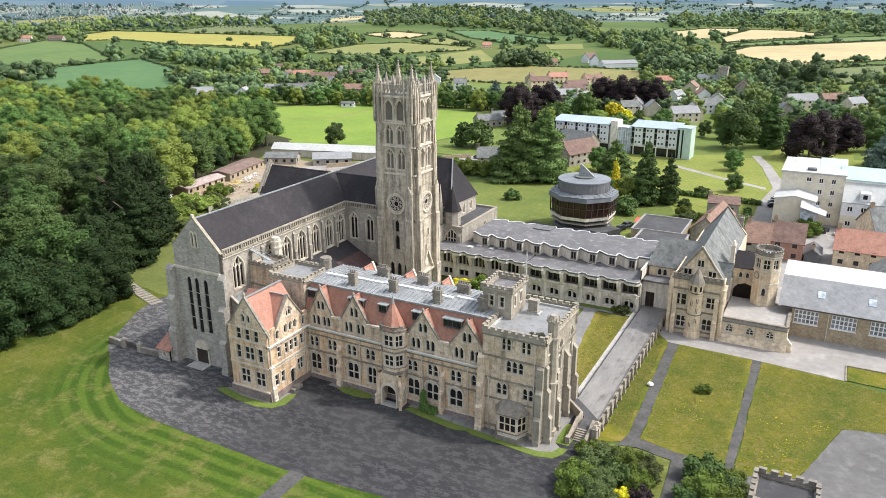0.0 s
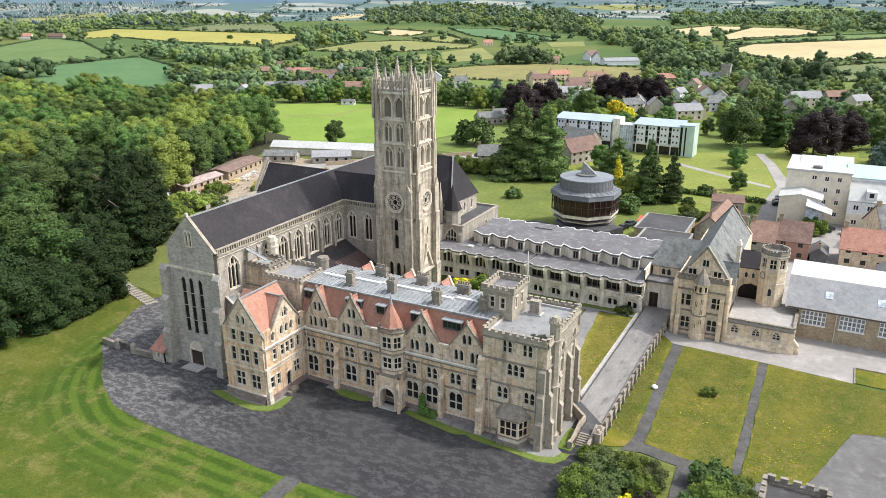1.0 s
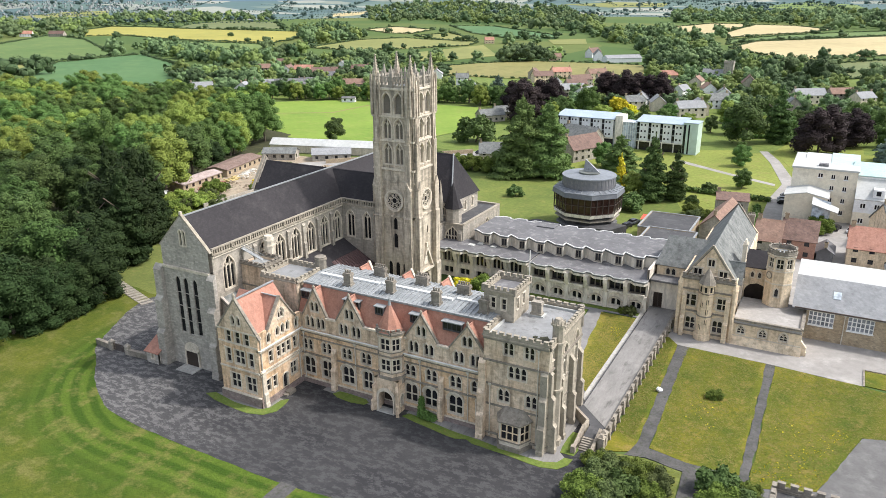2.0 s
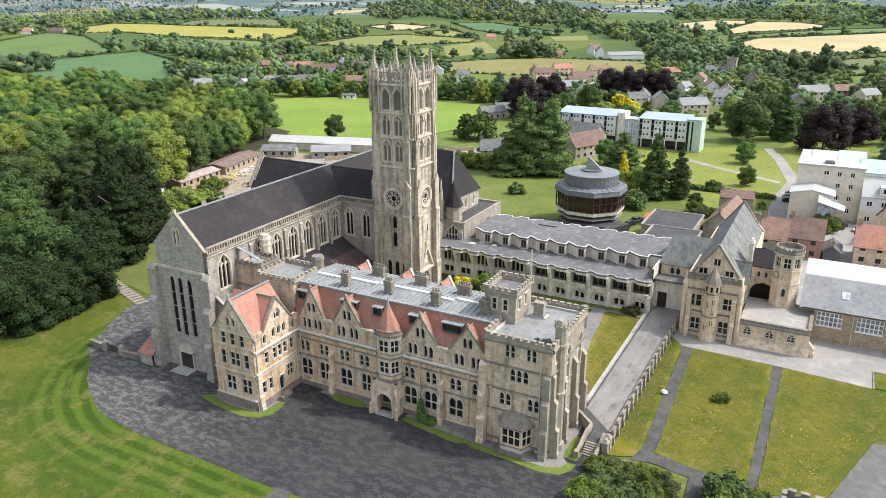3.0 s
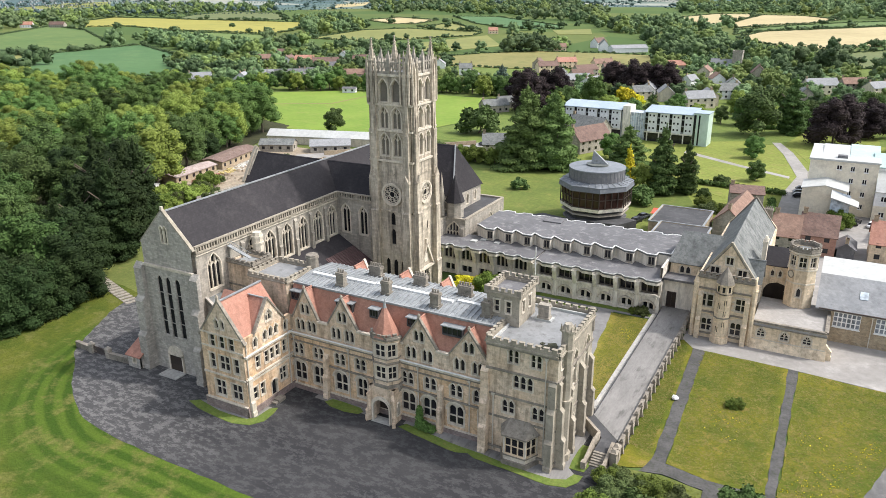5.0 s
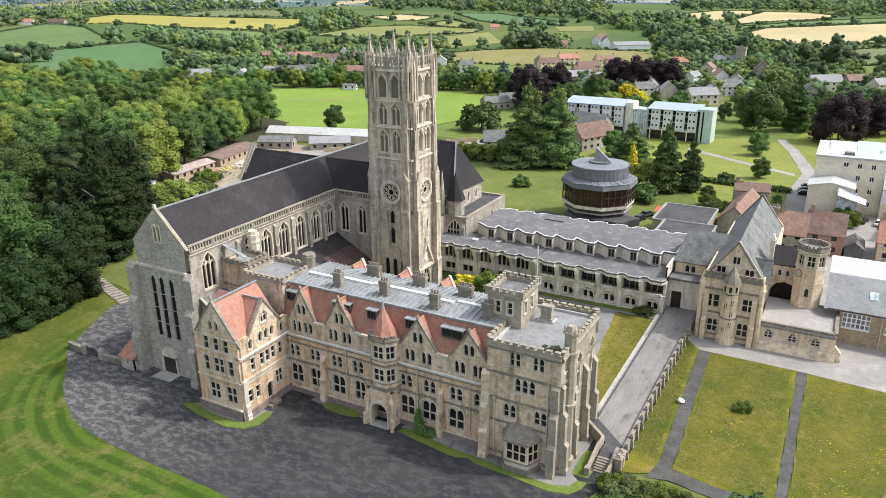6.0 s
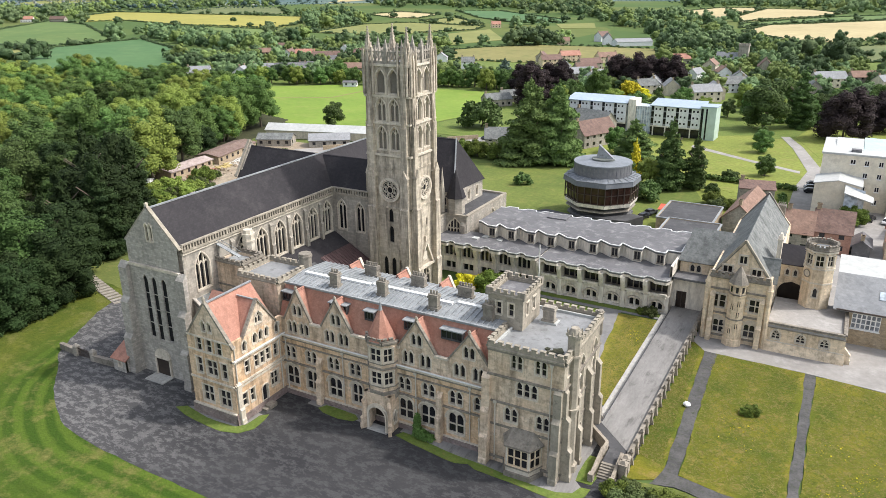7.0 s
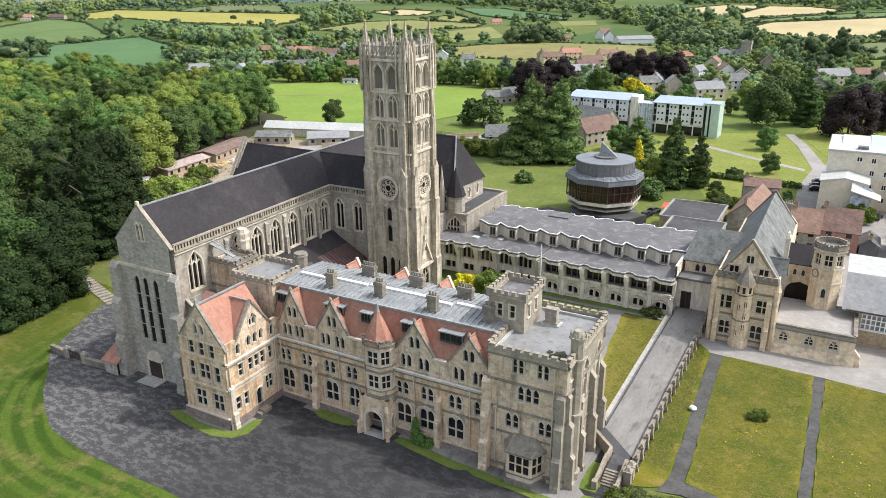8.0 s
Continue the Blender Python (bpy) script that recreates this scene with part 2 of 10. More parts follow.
HAY = surface("pale_grass_ley", (0.165, 0.178, 0.052), (0.205, 0.208, 0.066), (0.135, 0.16, 0.048), 0.010, 0.12, rough=1.0, bump=0.2)
HAY_R = surface("rough_yellow_pasture", (0.175, 0.165, 0.055), (0.215, 0.195, 0.07), (0.12, 0.14, 0.04), 0.02, 0.2, rough=1.0, bump=0.2)
LEAF = [  # seventh, eleventh to thirteenth: far woods, haze tinted in; ninth and fourteenth: near wood, shade painted in
    surface("leaf_mid_green", (0.046, 0.090, 0.021), (0.082, 0.138, 0.035), None, 0.2, 1.5, rough=0.7, bump=0.0, island=0.7),
    surface("leaf_bright_green", (0.112, 0.160, 0.030), (0.168, 0.215, 0.044), None, 0.2, 1.5, rough=0.7, bump=0.0, island=0.7),
    surface("leaf_dark_green", (0.038, 0.066, 0.018), (0.064, 0.100, 0.029), None, 0.2, 1.5, rough=0.7, bump=0.0, island=0.7),
    surface("leaf_copper", (0.018, 0.012, 0.012), (0.030, 0.021, 0.021), None, 0.2, 1.5, rough=0.7, bump=0.0, island=0.5),
    surface("needle_green", (0.068, 0.112, 0.032), (0.105, 0.155, 0.046), None, 0.2, 1.5, rough=0.75, bump=0.0, island=0.5),
    surface("leaf_gold", (0.45, 0.40, 0.02), (0.56, 0.505, 0.035), None, 0.2, 1.5, rough=0.7, bump=0.0, island=0.2),
    # haze of distance is tinted into this leaf colour
    surface("leaf_far_hazed", (0.085, 0.134, 0.060), (0.134, 0.188, 0.082), None, 0.05, 0.55, rough=0.8, bump=1.0, island=0.5, grain=(0.55, 1.35), deep=1.4),
    surface("needle_blue_grey", (0.09, 0.13, 0.10), (0.13, 0.175, 0.14), None, 0.2, 1.5, rough=0.75, bump=0.0, island=0.4),
    # the near wood's deep shade is darkened into these leaves
    surface("leaf_deep_painted_shade", (0.012, 0.024, 0.008), (0.024, 0.041, 0.012), None, 0.2, 1.5, rough=0.8, bump=0.0, island=0.5),
    surface("leaf_olive", (0.042, 0.058, 0.020), (0.072, 0.092, 0.030), None, 0.5, 2.5, rough=0.7, bump=0.0, island=0.6),
    # three more far tones, also lightened and blued by painted haze
    surface("leaf_haze_tinted", (0.050, 0.085, 0.078), (0.070, 0.108, 0.095), None, 0.02, 0.2, rough=0.8, bump=0.0, island=0.5),
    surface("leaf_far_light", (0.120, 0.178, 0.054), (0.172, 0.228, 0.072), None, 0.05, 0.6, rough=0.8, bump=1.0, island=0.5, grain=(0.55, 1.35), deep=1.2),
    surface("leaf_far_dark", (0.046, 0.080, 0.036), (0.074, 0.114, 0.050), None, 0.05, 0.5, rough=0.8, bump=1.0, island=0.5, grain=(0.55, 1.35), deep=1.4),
    # a less dark copy, also with the wood's shade painted in
    surface("leaf_half_painted_shade", (0.024, 0.046, 0.012), (0.046, 0.076, 0.020), None, 0.2, 1.5, rough=0.8, bump=0.0, island=0.6),
    surface("leaf_warm_green", (0.050, 0.078, 0.014), (0.096, 0.130, 0.024), None, 0.4, 2.0, rough=0.75, bump=0.0, island=0.7),
]


def lawn_material():
    """Mown turf: stripes along the forecourt's edge, straight beside its long side and round its end."""
    m, n, l, p = nodes_of("striped_lawn")
    pos = place_of(n, l)
    sep = n.new("ShaderNodeSeparateXYZ")
    l.new(pos, sep.inputs[0])

    def calc(op, a, b=0.0):
        k = n.new("ShaderNodeMath")
        k.operation = op
        for i, v in enumerate((a, b)):
            if isinstance(v, bpy.types.NodeSocket):
                l.new(v, k.inputs[i])
            else:
                k.inputs[i].default_value = v
        return k.outputs[0]

    px = calc("MINIMUM", calc("ADD", sep.outputs[0], 82.0), 0.0)
    py = calc("SUBTRACT", 84.0, sep.outputs[1])
    d = calc("SQRT", calc("ADD", calc("MULTIPLY", px, px), calc("MULTIPLY", py, py)))
    d = calc("ADD", d, calc("MULTIPLY", noise_at(n, l, pos, 0.12), 1.6))
    wave = calc("SINE", calc("MULTIPLY", d, 2.5))
    near = ramp(n, l, d, 41.0, 34.0)
    stripe = calc("MULTIPLY", ramp(n, l, wave, -0.5, 0.5), near)
    col = mixed(n, l, ramp(n, l, noise_at(n, l, pos, 0.07, 6, 0.7), 0.40, 0.62), (0.056, 0.094, 0.013), (0.128, 0.142, 0.023))
    col = mixed(n, l, near, col, (0.048, 0.092, 0.012))
    col = mixed(n, l, stripe, col, (0.094, 0.146, 0.020))
    col = mixed(n, l, ramp(n, l, noise_at(n, l, pos, 0.22, 6, 0.75), 0.50, 0.66), col, (0.180, 0.170, 0.052))
    col = mixed(n, l, ramp(n, l, noise_at(n, l, pos, 1.4, 6, 0.8), 0.3, 0.75), col, mixed(n, l, 0.6, col, (0.020, 0.038, 0.008)))
    l.new(col, p.inputs["Base Color"])
    p.inputs["Roughness"].default_value = 1.0
    p.inputs["Specular IOR Level"].default_value = 0.1
    b_ = n.new("ShaderNodeBump")
    b_.inputs["Strength"].default_value, b_.inputs["Distance"].default_value = 0.8, 0.25
    l.new(noise_at(n, l, pos, 3.0, 5), b_.inputs["Height"]), l.new(b_.outputs[0], p.inputs["Normal"])
    return m


LAWN = lawn_material()


def forecourt_material():
    """Old tarmac: dark binder under a thin pale crust that has broken away in flakes, greyer at the church end, in part
    lightened against the church's shadow.
    """
    m, n, l, p = nodes_of("worn_asphalt")
    pos = place_of(n, l, (1.0, 1.7, 1.0))
    flake = ramp(n, l, noise_at(n, l, pos, 0.55, 10, 0.76), 0.490, 0.545)
    col = mixed(n, l, flake, (0.029, 0.029, 0.032), (0.070, 0.070, 0.072))
    col = mixed(n, l, ramp(n, l, noise_at(n, l, pos, 0.05, 5, 0.6), 0.40, 0.66), col, mixed(n, l, 0.5, col, (0.088, 0.088, 0.087)))
    sep = n.new("ShaderNodeSeparateXYZ")
    l.new(place_of(n, l), sep.inputs[0])
    add = n.new("ShaderNodeMath")
    add.operation = "MULTIPLY_ADD"
    l.new(noise_at(n, l, pos, 0.12, 6, 0.7), add.inputs[0])
    add.inputs[1].default_value = 34.0
    l.new(sep.outputs[0], add.inputs[2])
    # church end lightened, partly to offset the shadow the church casts there
    col = mixed(n, l, ramp(n, l, add.outputs[0], -50.0, -72.0), col, mixed(n, l, flake, (0.078, 0.077, 0.078), (0.185, 0.181, 0.176)))
    col = mixed(n, l, ramp(n, l, noise_at(n, l, pos, 2.6, 6, 0.8), 0.35, 0.7), mixed(n, l, 0.45, col, (0.02, 0.02, 0.02)), col)
    l.new(col, p.inputs["Base Color"])
    p.inputs["Roughness"].default_value = 0.9
    p.inputs["Specular IOR Level"].default_value = 0.25
    b_ = n.new("ShaderNodeBump")
    b_.inputs["Strength"].default_value, b_.inputs["Distance"].default_value = 0.35, 0.03
    l.new(flake, b_.inputs["Height"]), l.new(b_.outputs[0], p.inputs["Normal"])
    return m


ASPHALT = forecourt_material()


def country_material(name, colours, cell, fine_tint):
    """Open country: a patchwork of fields, one colour of the list each. cell: a field's length and width."""
    m, n, l, p = nodes_of(name)
    pos = place_of(n, l, (1.0 / cell[0], 1.0 / cell[1], 0))
    v = add_node(n, "ShaderNodeTexVoronoi", Scale=1.0, Randomness=0.85)
    l.new(pos, v.inputs["Vector"])
    pick = n.new("ShaderNodeSeparateColor")
    l.new(v.outputs["Color"], pick.inputs[0])
    cr = n.new("ShaderNodeValToRGB")
    cr.color_ramp.interpolation = "CONSTANT"
    e = cr.color_ramp.elements
    e[0].color, e[1].color = (*colours[0], 1), (*colours[1], 1)
    e[1].position = 1.0 / len(colours)
    for i, c in enumerate(colours[2:]):
        e.new((i + 2.0) / len(colours)).color = (*c, 1)
    l.new(pick.outputs[0], cr.inputs[0])
    fine = place_of(n, l)
    col = mixed(n, l, ramp(n, l, noise_at(n, l, fine, 0.02, 6, 0.7), 0.3, 0.7), cr.outputs[0], mixed(n, l, 0.5, cr.outputs[0], fine_tint))
    col = mixed(n, l, ramp(n, l, noise_at(n, l, fine, 0.3, 5, 0.7), 0.3, 0.8), col, mixed(n, l, 0.4, col, fine_tint))
    l.new(col, p.inputs["Base Color"])
    p.inputs["Roughness"].default_value = 1.0
    p.inputs["Specular IOR Level"].default_value = 0.1
    return m


COUNTRY = country_material("countryside", [(0.082, 0.125, 0.036), (0.068, 0.115, 0.036), (0.130, 0.150, 0.046), (0.088, 0.130, 0.038), (0.110, 0.140, 0.042)], (260.0, 170.0), (0.065, 0.10, 0.030))
# haze of the distance is tinted into the next two colour lists
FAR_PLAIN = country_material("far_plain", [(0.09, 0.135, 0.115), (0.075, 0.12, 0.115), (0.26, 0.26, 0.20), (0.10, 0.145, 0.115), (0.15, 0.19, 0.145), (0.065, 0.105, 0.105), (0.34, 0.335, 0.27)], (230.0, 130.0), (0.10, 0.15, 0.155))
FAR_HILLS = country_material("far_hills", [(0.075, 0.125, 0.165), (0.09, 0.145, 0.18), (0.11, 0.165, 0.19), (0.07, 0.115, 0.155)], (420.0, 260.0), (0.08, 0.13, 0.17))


def glass_material(name, tint, rough=0.08):
    """Dark window glass seen from outside."""
    m, n, l, p = nodes_of(name)
    pos = place_of(n, l)
    l.new(mixed(n, l, ramp(n, l, noise_at(n, l, pos, 0.7, 2), 0.4, 0.6), tint, tuple(v * 1.8 for v in tint)), p.inputs["Base Color"])
    p.inputs["Roughness"].default_value = rough
    p.inputs["Specular IOR Level"].default_value = 0.45 if rough < 0.5 else 0.1
    return m


GLASS = glass_material("window_glass", (0.012, 0.012, 0.014))
LEADED = glass_material("leaded_glass", (0.010, 0.010, 0.011), 0.6)
SKYLIGHT = glass_material("skylight_glass", (0.30, 0.34, 0.37), 0.2)
# ---- building kit ----
class Shape:
    """Collects the faces of one mesh."""

    def __init__(self):
        self.v, self.f = [], []

    def add(self, verts, faces):
        k = len(self.v)
        self.v += [tuple(p) for p in verts]
        self.f += [tuple(i + k for i in q) for q in faces]
        return self

    def box(self, x0, y0, z0, x1, y1, z1):
        return self.prism([(x0, y0), (x1, y0), (x1, y1), (x0, y1)], z0, z1)

    def prism(self, pts, z0, z1, top=1.0):
        """An upright prism on a plan; top: how much of its width it keeps."""
        n = len(pts)
        cx, cy = sum(p[0] for p in pts) / n, sum(p[1] for p in pts) / n
        up = [(cx + (x - cx) * top, cy + (y - cy) * top, z1) for x, y in pts]
        return self.add([(x, y, z0) for x, y in pts] + up, [tuple(range(n))[::-1], tuple(range(n, 2 * n))] + [(i, (i + 1) % n, n + (i + 1) % n, n + i) for i in range(n)])

    def ring(self, x, y, r, z0, z1, n=8, top=1.0, turn=None):
        t = math.pi / n if turn is None else turn
        return self.prism([(x + r * math.cos(t + 2 * math.pi * i / n), y + r * math.sin(t + 2 * math.pi * i / n)) for i in range(n)], z0, z1, top)

    def cone(self, x, y, r, z0, z1, n=8, turn=None):
        return self.ring(x, y, r, z0, z1, n, 0.02, turn)

    def slab(self, quad, t):
        """A flat piece of any outline with thickness t under it."""
        a, b, c = (Vector(p) for p in quad[:3])
        nrm = (b - a).cross(c - a).normalized() * t
        n = len(quad)
        return self.add(list(quad) + [tuple(Vector(p) - nrm) for p in quad], [tuple(range(n)), tuple(range(n, 2 * n))[::-1]] + [(i, n + i, n + (i + 1) % n, (i + 1) % n) for i in range(n)])

    def beam(self, a, b, w, h):
        """A bar from a to b, w wide and h high."""
        a, b = Vector(a), Vector(b)
        d = (b - a).normalized()
        s = d.cross(Vector((0, 0, 1)))
        s = (Vector((1, 0, 0)) if s.length < 1e-4 else s.normalized()) * (w / 2)
        u = s.cross(d).normalized() * (h / 2)
        return self.add([p + q for p in (a, b) for q in (-s - u, s - u, s + u, -s + u)], [(0, 1, 2, 3), (7, 6, 5, 4), (0, 4, 5, 1), (1, 5, 6, 2), (2, 6, 7, 3), (3, 7, 4, 0)])

    def strip(self, pts, y0, y1, t):
        """A moulding of even width t along a line of (x, z), between the depths y0 and y1."""
        n, k = len(pts), len(self.v)
        for i, (x, z) in enumerate(pts):
            (ax, az), (bx, bz) = pts[max(i - 1, 0)], pts[min(i + 1, n - 1)]
            d = math.hypot(bx - ax, bz - az) or 1.0
            nx, nz = -(bz - az) / d * t / 2, (bx - ax) / d * t / 2
            self.v += [(x - nx, y0, z - nz), (x + nx, y0, z + nz), (x + nx, y1, z + nz), (x - nx, y1, z - nz)]
        for i in range(n - 1):
            a = k + 4 * i
            self.f += [(a + j, a + (j + 1) % 4, a + 4 + (j + 1) % 4, a + 4 + j) for j in range(4)]
        self.f += [(k, k + 1, k + 2, k + 3), (k + 4 * n - 1, k + 4 * n - 2, k + 4 * n - 3, k + 4 * n - 4)]
        return self

    def mesh(self, name, material):
        me = bpy.data.meshes.new(name)
        me.from_pydata(self.v, [], self.f)
        me.materials.append(material)
        bm = bmesh.new()
        bm.from_mesh(me)
        bmesh.ops.recalc_face_normals(bm, faces=bm.faces)
        bm.to_mesh(me)
        bm.free()
        return me

    def part(self, name, material, parent, label=""):
        return piece(name, self.mesh(name, material), parent, label=label)


def piece(name, me, parent, m=None, label=""):
    ob = new(name, me)
    ob.parent = parent
    if m is not None:
        ob.matrix_basis = m
    return tagged(ob, label) if label else ob


def thing(name, label, category, at=(0, 0, 0), group="", kind=""):
    """An Empty at the thing's base; its parts are built in world places under it."""
    ob = new(name)
    ob.empty_display_size = 0.5
    tagged(ob, label, category, group, kind)
    ob.location = at
    return ob


def setting(name, shape, material, label, category):
    return tagged(new(name, shape.mesh(name, material)), label, category, kind="structure")


def arch_half(w, rise, kind, n=6):
    """Half widths and heights of an arch over its springing."""
    return [((w / 2) * ((1 - (k / n) ** 2) if kind == "p" else math.sqrt(max(0, 1 - (k / n) ** 2))), rise * k / n) for k in range(n + 1)]


def outline_of(w, h, kind):
    if kind == "r":
        return [(-w / 2, 0), (w / 2, 0), (w / 2, h), (-w / 2, h)]
    rise = min(h * 0.6, w * (0.8 if kind == "p" else 0.5))
    half = [(x, z + h - rise) for x, z in arch_half(w, rise, kind)]
    return [(-w / 2, 0), (w / 2, 0)] + half + [(-x, z) for x, z in half[-2::-1]]


WINDOW_MESHES = {}


def window_meshes(w, h, kind, bars, cross, frame_mat, pane_mat, depth):
    key = (round(w, 2), round(h, 2), kind, bars, cross, frame_mat.name, pane_mat.name, depth)
    if key not in WINDOW_MESHES:
        s, edge = Shape(), outline_of(w, h, kind)
        t = max(0.09, min(0.18, w * 0.11))
        for (x0, z0), (x1, z1) in zip(edge, edge[1:] + edge[:1]):
            if abs(x0 - x1) + abs(z0 - z1) > 1e-4:
                s.beam((x0, depth * 0.55, z0), (x1, depth * 0.55, z1), depth * 0.9, t) if abs(x1 - x0) > 1e-4 else s.box(x0 - t / 2, 0.03, min(z0, z1), x0 + t / 2, depth, max(z0, z1))
        rise = 0 if kind == "r" else min(h * 0.6, w * (0.8 if kind == "p" else 0.5))
        for i in range(1, bars + 1):
            x = -w / 2 + w * i / (bars + 1)
            top = h if kind == "r" else h - rise + rise * math.sqrt(max(0, 1 - abs(2 * x / w) ** (1 if kind == "p" else 2)))
            s.box(x - t / 2, depth * 0.35, 0, x + t / 2, depth, top)
        for i in range(1, cross + 1):
            z = (h - rise * 0.6) * i / (cross + 1)
            s.box(-w / 2, depth * 0.4, z - t * 0.4, w / 2, depth, z + t * 0.4)
        if kind == "p" and bars:
            lw = w / (bars + 1)
            for i in range(bars + 1):
                c = -w / 2 + lw * (i + 0.5)
                for sg in (-1, 1):
                    s.beam((c + sg * lw / 2, depth * 0.6, h - rise * 0.95), (c, depth * 0.6, h - rise * 0.95 + lw * 0.7), depth * 0.4, t * 0.8)
        if kind == "o" and bars and frame_mat is STONE_PALE:
            # carved head: pointed lights under a solid stone tympanum
            lw, zs = w / (bars + 1), h - rise - 0.1
            over = lambda x: h - rise + rise * math.sqrt(max(0.0, 1 - (2 * x / w) ** 2))
            for i in range(bars + 1):
                c = -w / 2 + lw * (i + 0.5)
                for sg in (-1, 1):
                    e = c + sg * lw / 2
                    bow = [(c + sg * lw / 2 * math.cos(k * math.pi / 8), zs + lw * 0.72 * math.sin(k * math.pi / 8) ** 0.8) for k in range(5)]
                    top = [(c, over(c)), (c + sg * lw / 4, over(c + sg * lw / 4)), (e, max(zs, over(e)))]
                    poly = bow + top
                    s.add([(x, depth * 0.43, z) for x, z in poly] + [(x, depth * 0.85, z) for x, z in bow], [tuple(range(len(poly)))[::-sg]] + [(k, k + 1, len(poly) + k + 1, len(poly) + k) for k in range(4)])
        s.box(-w / 2 - 0.12, -0.1, -0.16, w / 2 + 0.12, depth * 0.8, 0.0)
        if frame_mat is STONE_PALE and w < 4.0:
            ring_ = outline_of(w + 0.2, h + 0.1, kind)[1:] + outline_of(w + 0.2, h + 0.1, kind)[:1]
            s.strip(ring_, -0.05, 0.06, 0.2)
        if frame_mat is STONE_PALE and w < 2.0:
            if kind == "r":
                s.box(-w / 2 - 0.2, -0.15, h + 0.08, w / 2 + 0.2, 0.02, h + 0.24)
            else:
                hood = outline_of(w + 0.34, h + 0.2, kind)[2:]
                s.strip(hood, -0.15, 0.03, 0.14)
        p = Shape()
        n = len(edge)
        p.add([(x, depth * 0.9, z) for x, z in edge] + [(x, depth * 0.9 + 0.04, z) for x, z in edge], [tuple(range(n)), tuple(range(n, 2 * n))[::-1]])
        WINDOW_MESHES[key] = (s.mesh("window", frame_mat), p.mesh("pane", pane_mat))
    return WINDOW_MESHES[key]


def clip_poly(poly, outline):
    """A polygon cut to a convex outline that runs anticlockwise."""
    for (ax, az), (bx, bz) in zip(outline, outline[1:] + outline[:1]):
        side = [(bx - ax) * (z - az) - (bz - az) * (x - ax) for x, z in poly]
        out = []
        for i, p in enumerate(poly):
            j = (i + 1) % len(poly)
            if side[i] >= -1e-9:
                out.append(p)
            if (side[i] > 1e-9) != (side[j] > 1e-9) and abs(side[i] - side[j]) > 1e-9:
                k = side[i] / (side[i] - side[j])
                out.append((p[0] + k * (poly[j][0] - p[0]), p[1] + k * (poly[j][1] - p[1])))
        poly = out
        if len(poly) < 3:
            return []
    return poly


def wall(parent, x, y, ang, outline, openings=(), material=None, thick=0.5, name="wall", frame_mat=None, pane_mat=None, label="", depth=0.3, windows=True):
    """An upright wall. x, y: its outer face's left end as seen from outside; ang: the way it runs, so that +x walls face -y.
    outline: convex, anticlockwise (along, up). openings: (along, sill, width, height, kind, mullions, transoms)."""
    m = pose(x, y, 0, 0, 0, ang)
    s = Shape()
    us, zs = {p[0] for p in outline}, {p[1] for p in outline}
    rects = []
    for o in openings:
        u, z, w, h = o[:4]
        rects.append((u - w / 2, z, u + w / 2, z + h))
        us |= {u - w / 2, u + w / 2}
        zs |= {z, z + h}
    us, zs = sorted(us), sorted(zs)
    for u0, u1 in zip(us, us[1:]):
        for z0, z1 in zip(zs, zs[1:]):
            um, zm = (u0 + u1) / 2, (z0 + z1) / 2
            if any(a < um < c and b < zm < d for a, b, c, d in rects):
                continue
            q = clip_poly([(u0, z0), (u1, z0), (u1, z1), (u0, z1)], outline)
            if len(q) > 2:
                n = len(q)
                s.add([(a, 0, b) for a, b in q], [tuple(range(n))])
                s.add([(a, thick, b) for a, b in q], [tuple(range(n))[::-1]])
    n = len(outline)
    for (a, b), (c, d) in zip(outline, outline[1:] + outline[:1]):
        if abs(a - c) < 1e-6:
            continue
        s.add([(a, 0, b), (c, 0, d), (c, thick, d), (a, thick, b)], [(0, 1, 2, 3)])
    for o in openings:
        u, z, w, h, kind = o[:5]
        edge = outline_of(w, h, kind)
        for (a, b), (c, d) in zip(edge, edge[1:] + edge[:1]):
            if abs(a - c) + abs(b - d) > 1e-5:
                s.add([(u + a, 0, z + b), (u + c, 0, z + d), (u + c, thick, z + d), (u + a, thick, z + b)], [(0, 3, 2, 1)])
        if kind != "r":
            rise = min(h * 0.6, w * (0.8 if kind == "p" else 0.5))
            half = [(a, b + h - rise) for a, b in arch_half(w, rise, kind)]
            for (a, b), (c, d) in zip(half, half[1:]):
                for yy in (0, thick):
                    for sg in (-1, 1):
                        s.add([(u + sg * w / 2, yy, z + b), (u + sg * a, yy, z + b), (u + sg * c, yy, z + d), (u + sg * w / 2, yy, z + d)], [(0, 1, 2, 3)])
    me = bpy.data.meshes.new(name)
    me.from_pydata(s.v, [], s.f)
    me.materials.append(material)
    bm = bmesh.new()
    bm.from_mesh(me)
    bmesh.ops.remove_doubles(bm, verts=bm.verts, dist=0.001)
    bm.to_mesh(me)
    bm.free()
    piece(name, me, parent, m, label)
    if windows:
        for o in openings:
            u, z, w, h, kind, bars, cross = o[:7]
            fm, pm = window_meshes(w, h, kind, bars, cross, frame_mat or STONE_PALE, pane_mat or GLASS, depth)
            win = piece("window", fm, parent, m @ pose(u, 0, z))
            piece("pane", pm, win)


def rect(a, b, c, d):
    return [(a, b), (c, b), (c, d), (a, d)]


def gable(a, b, zb, apex):
    return [(a, zb), (b, zb), ((a + b) / 2, apex)]


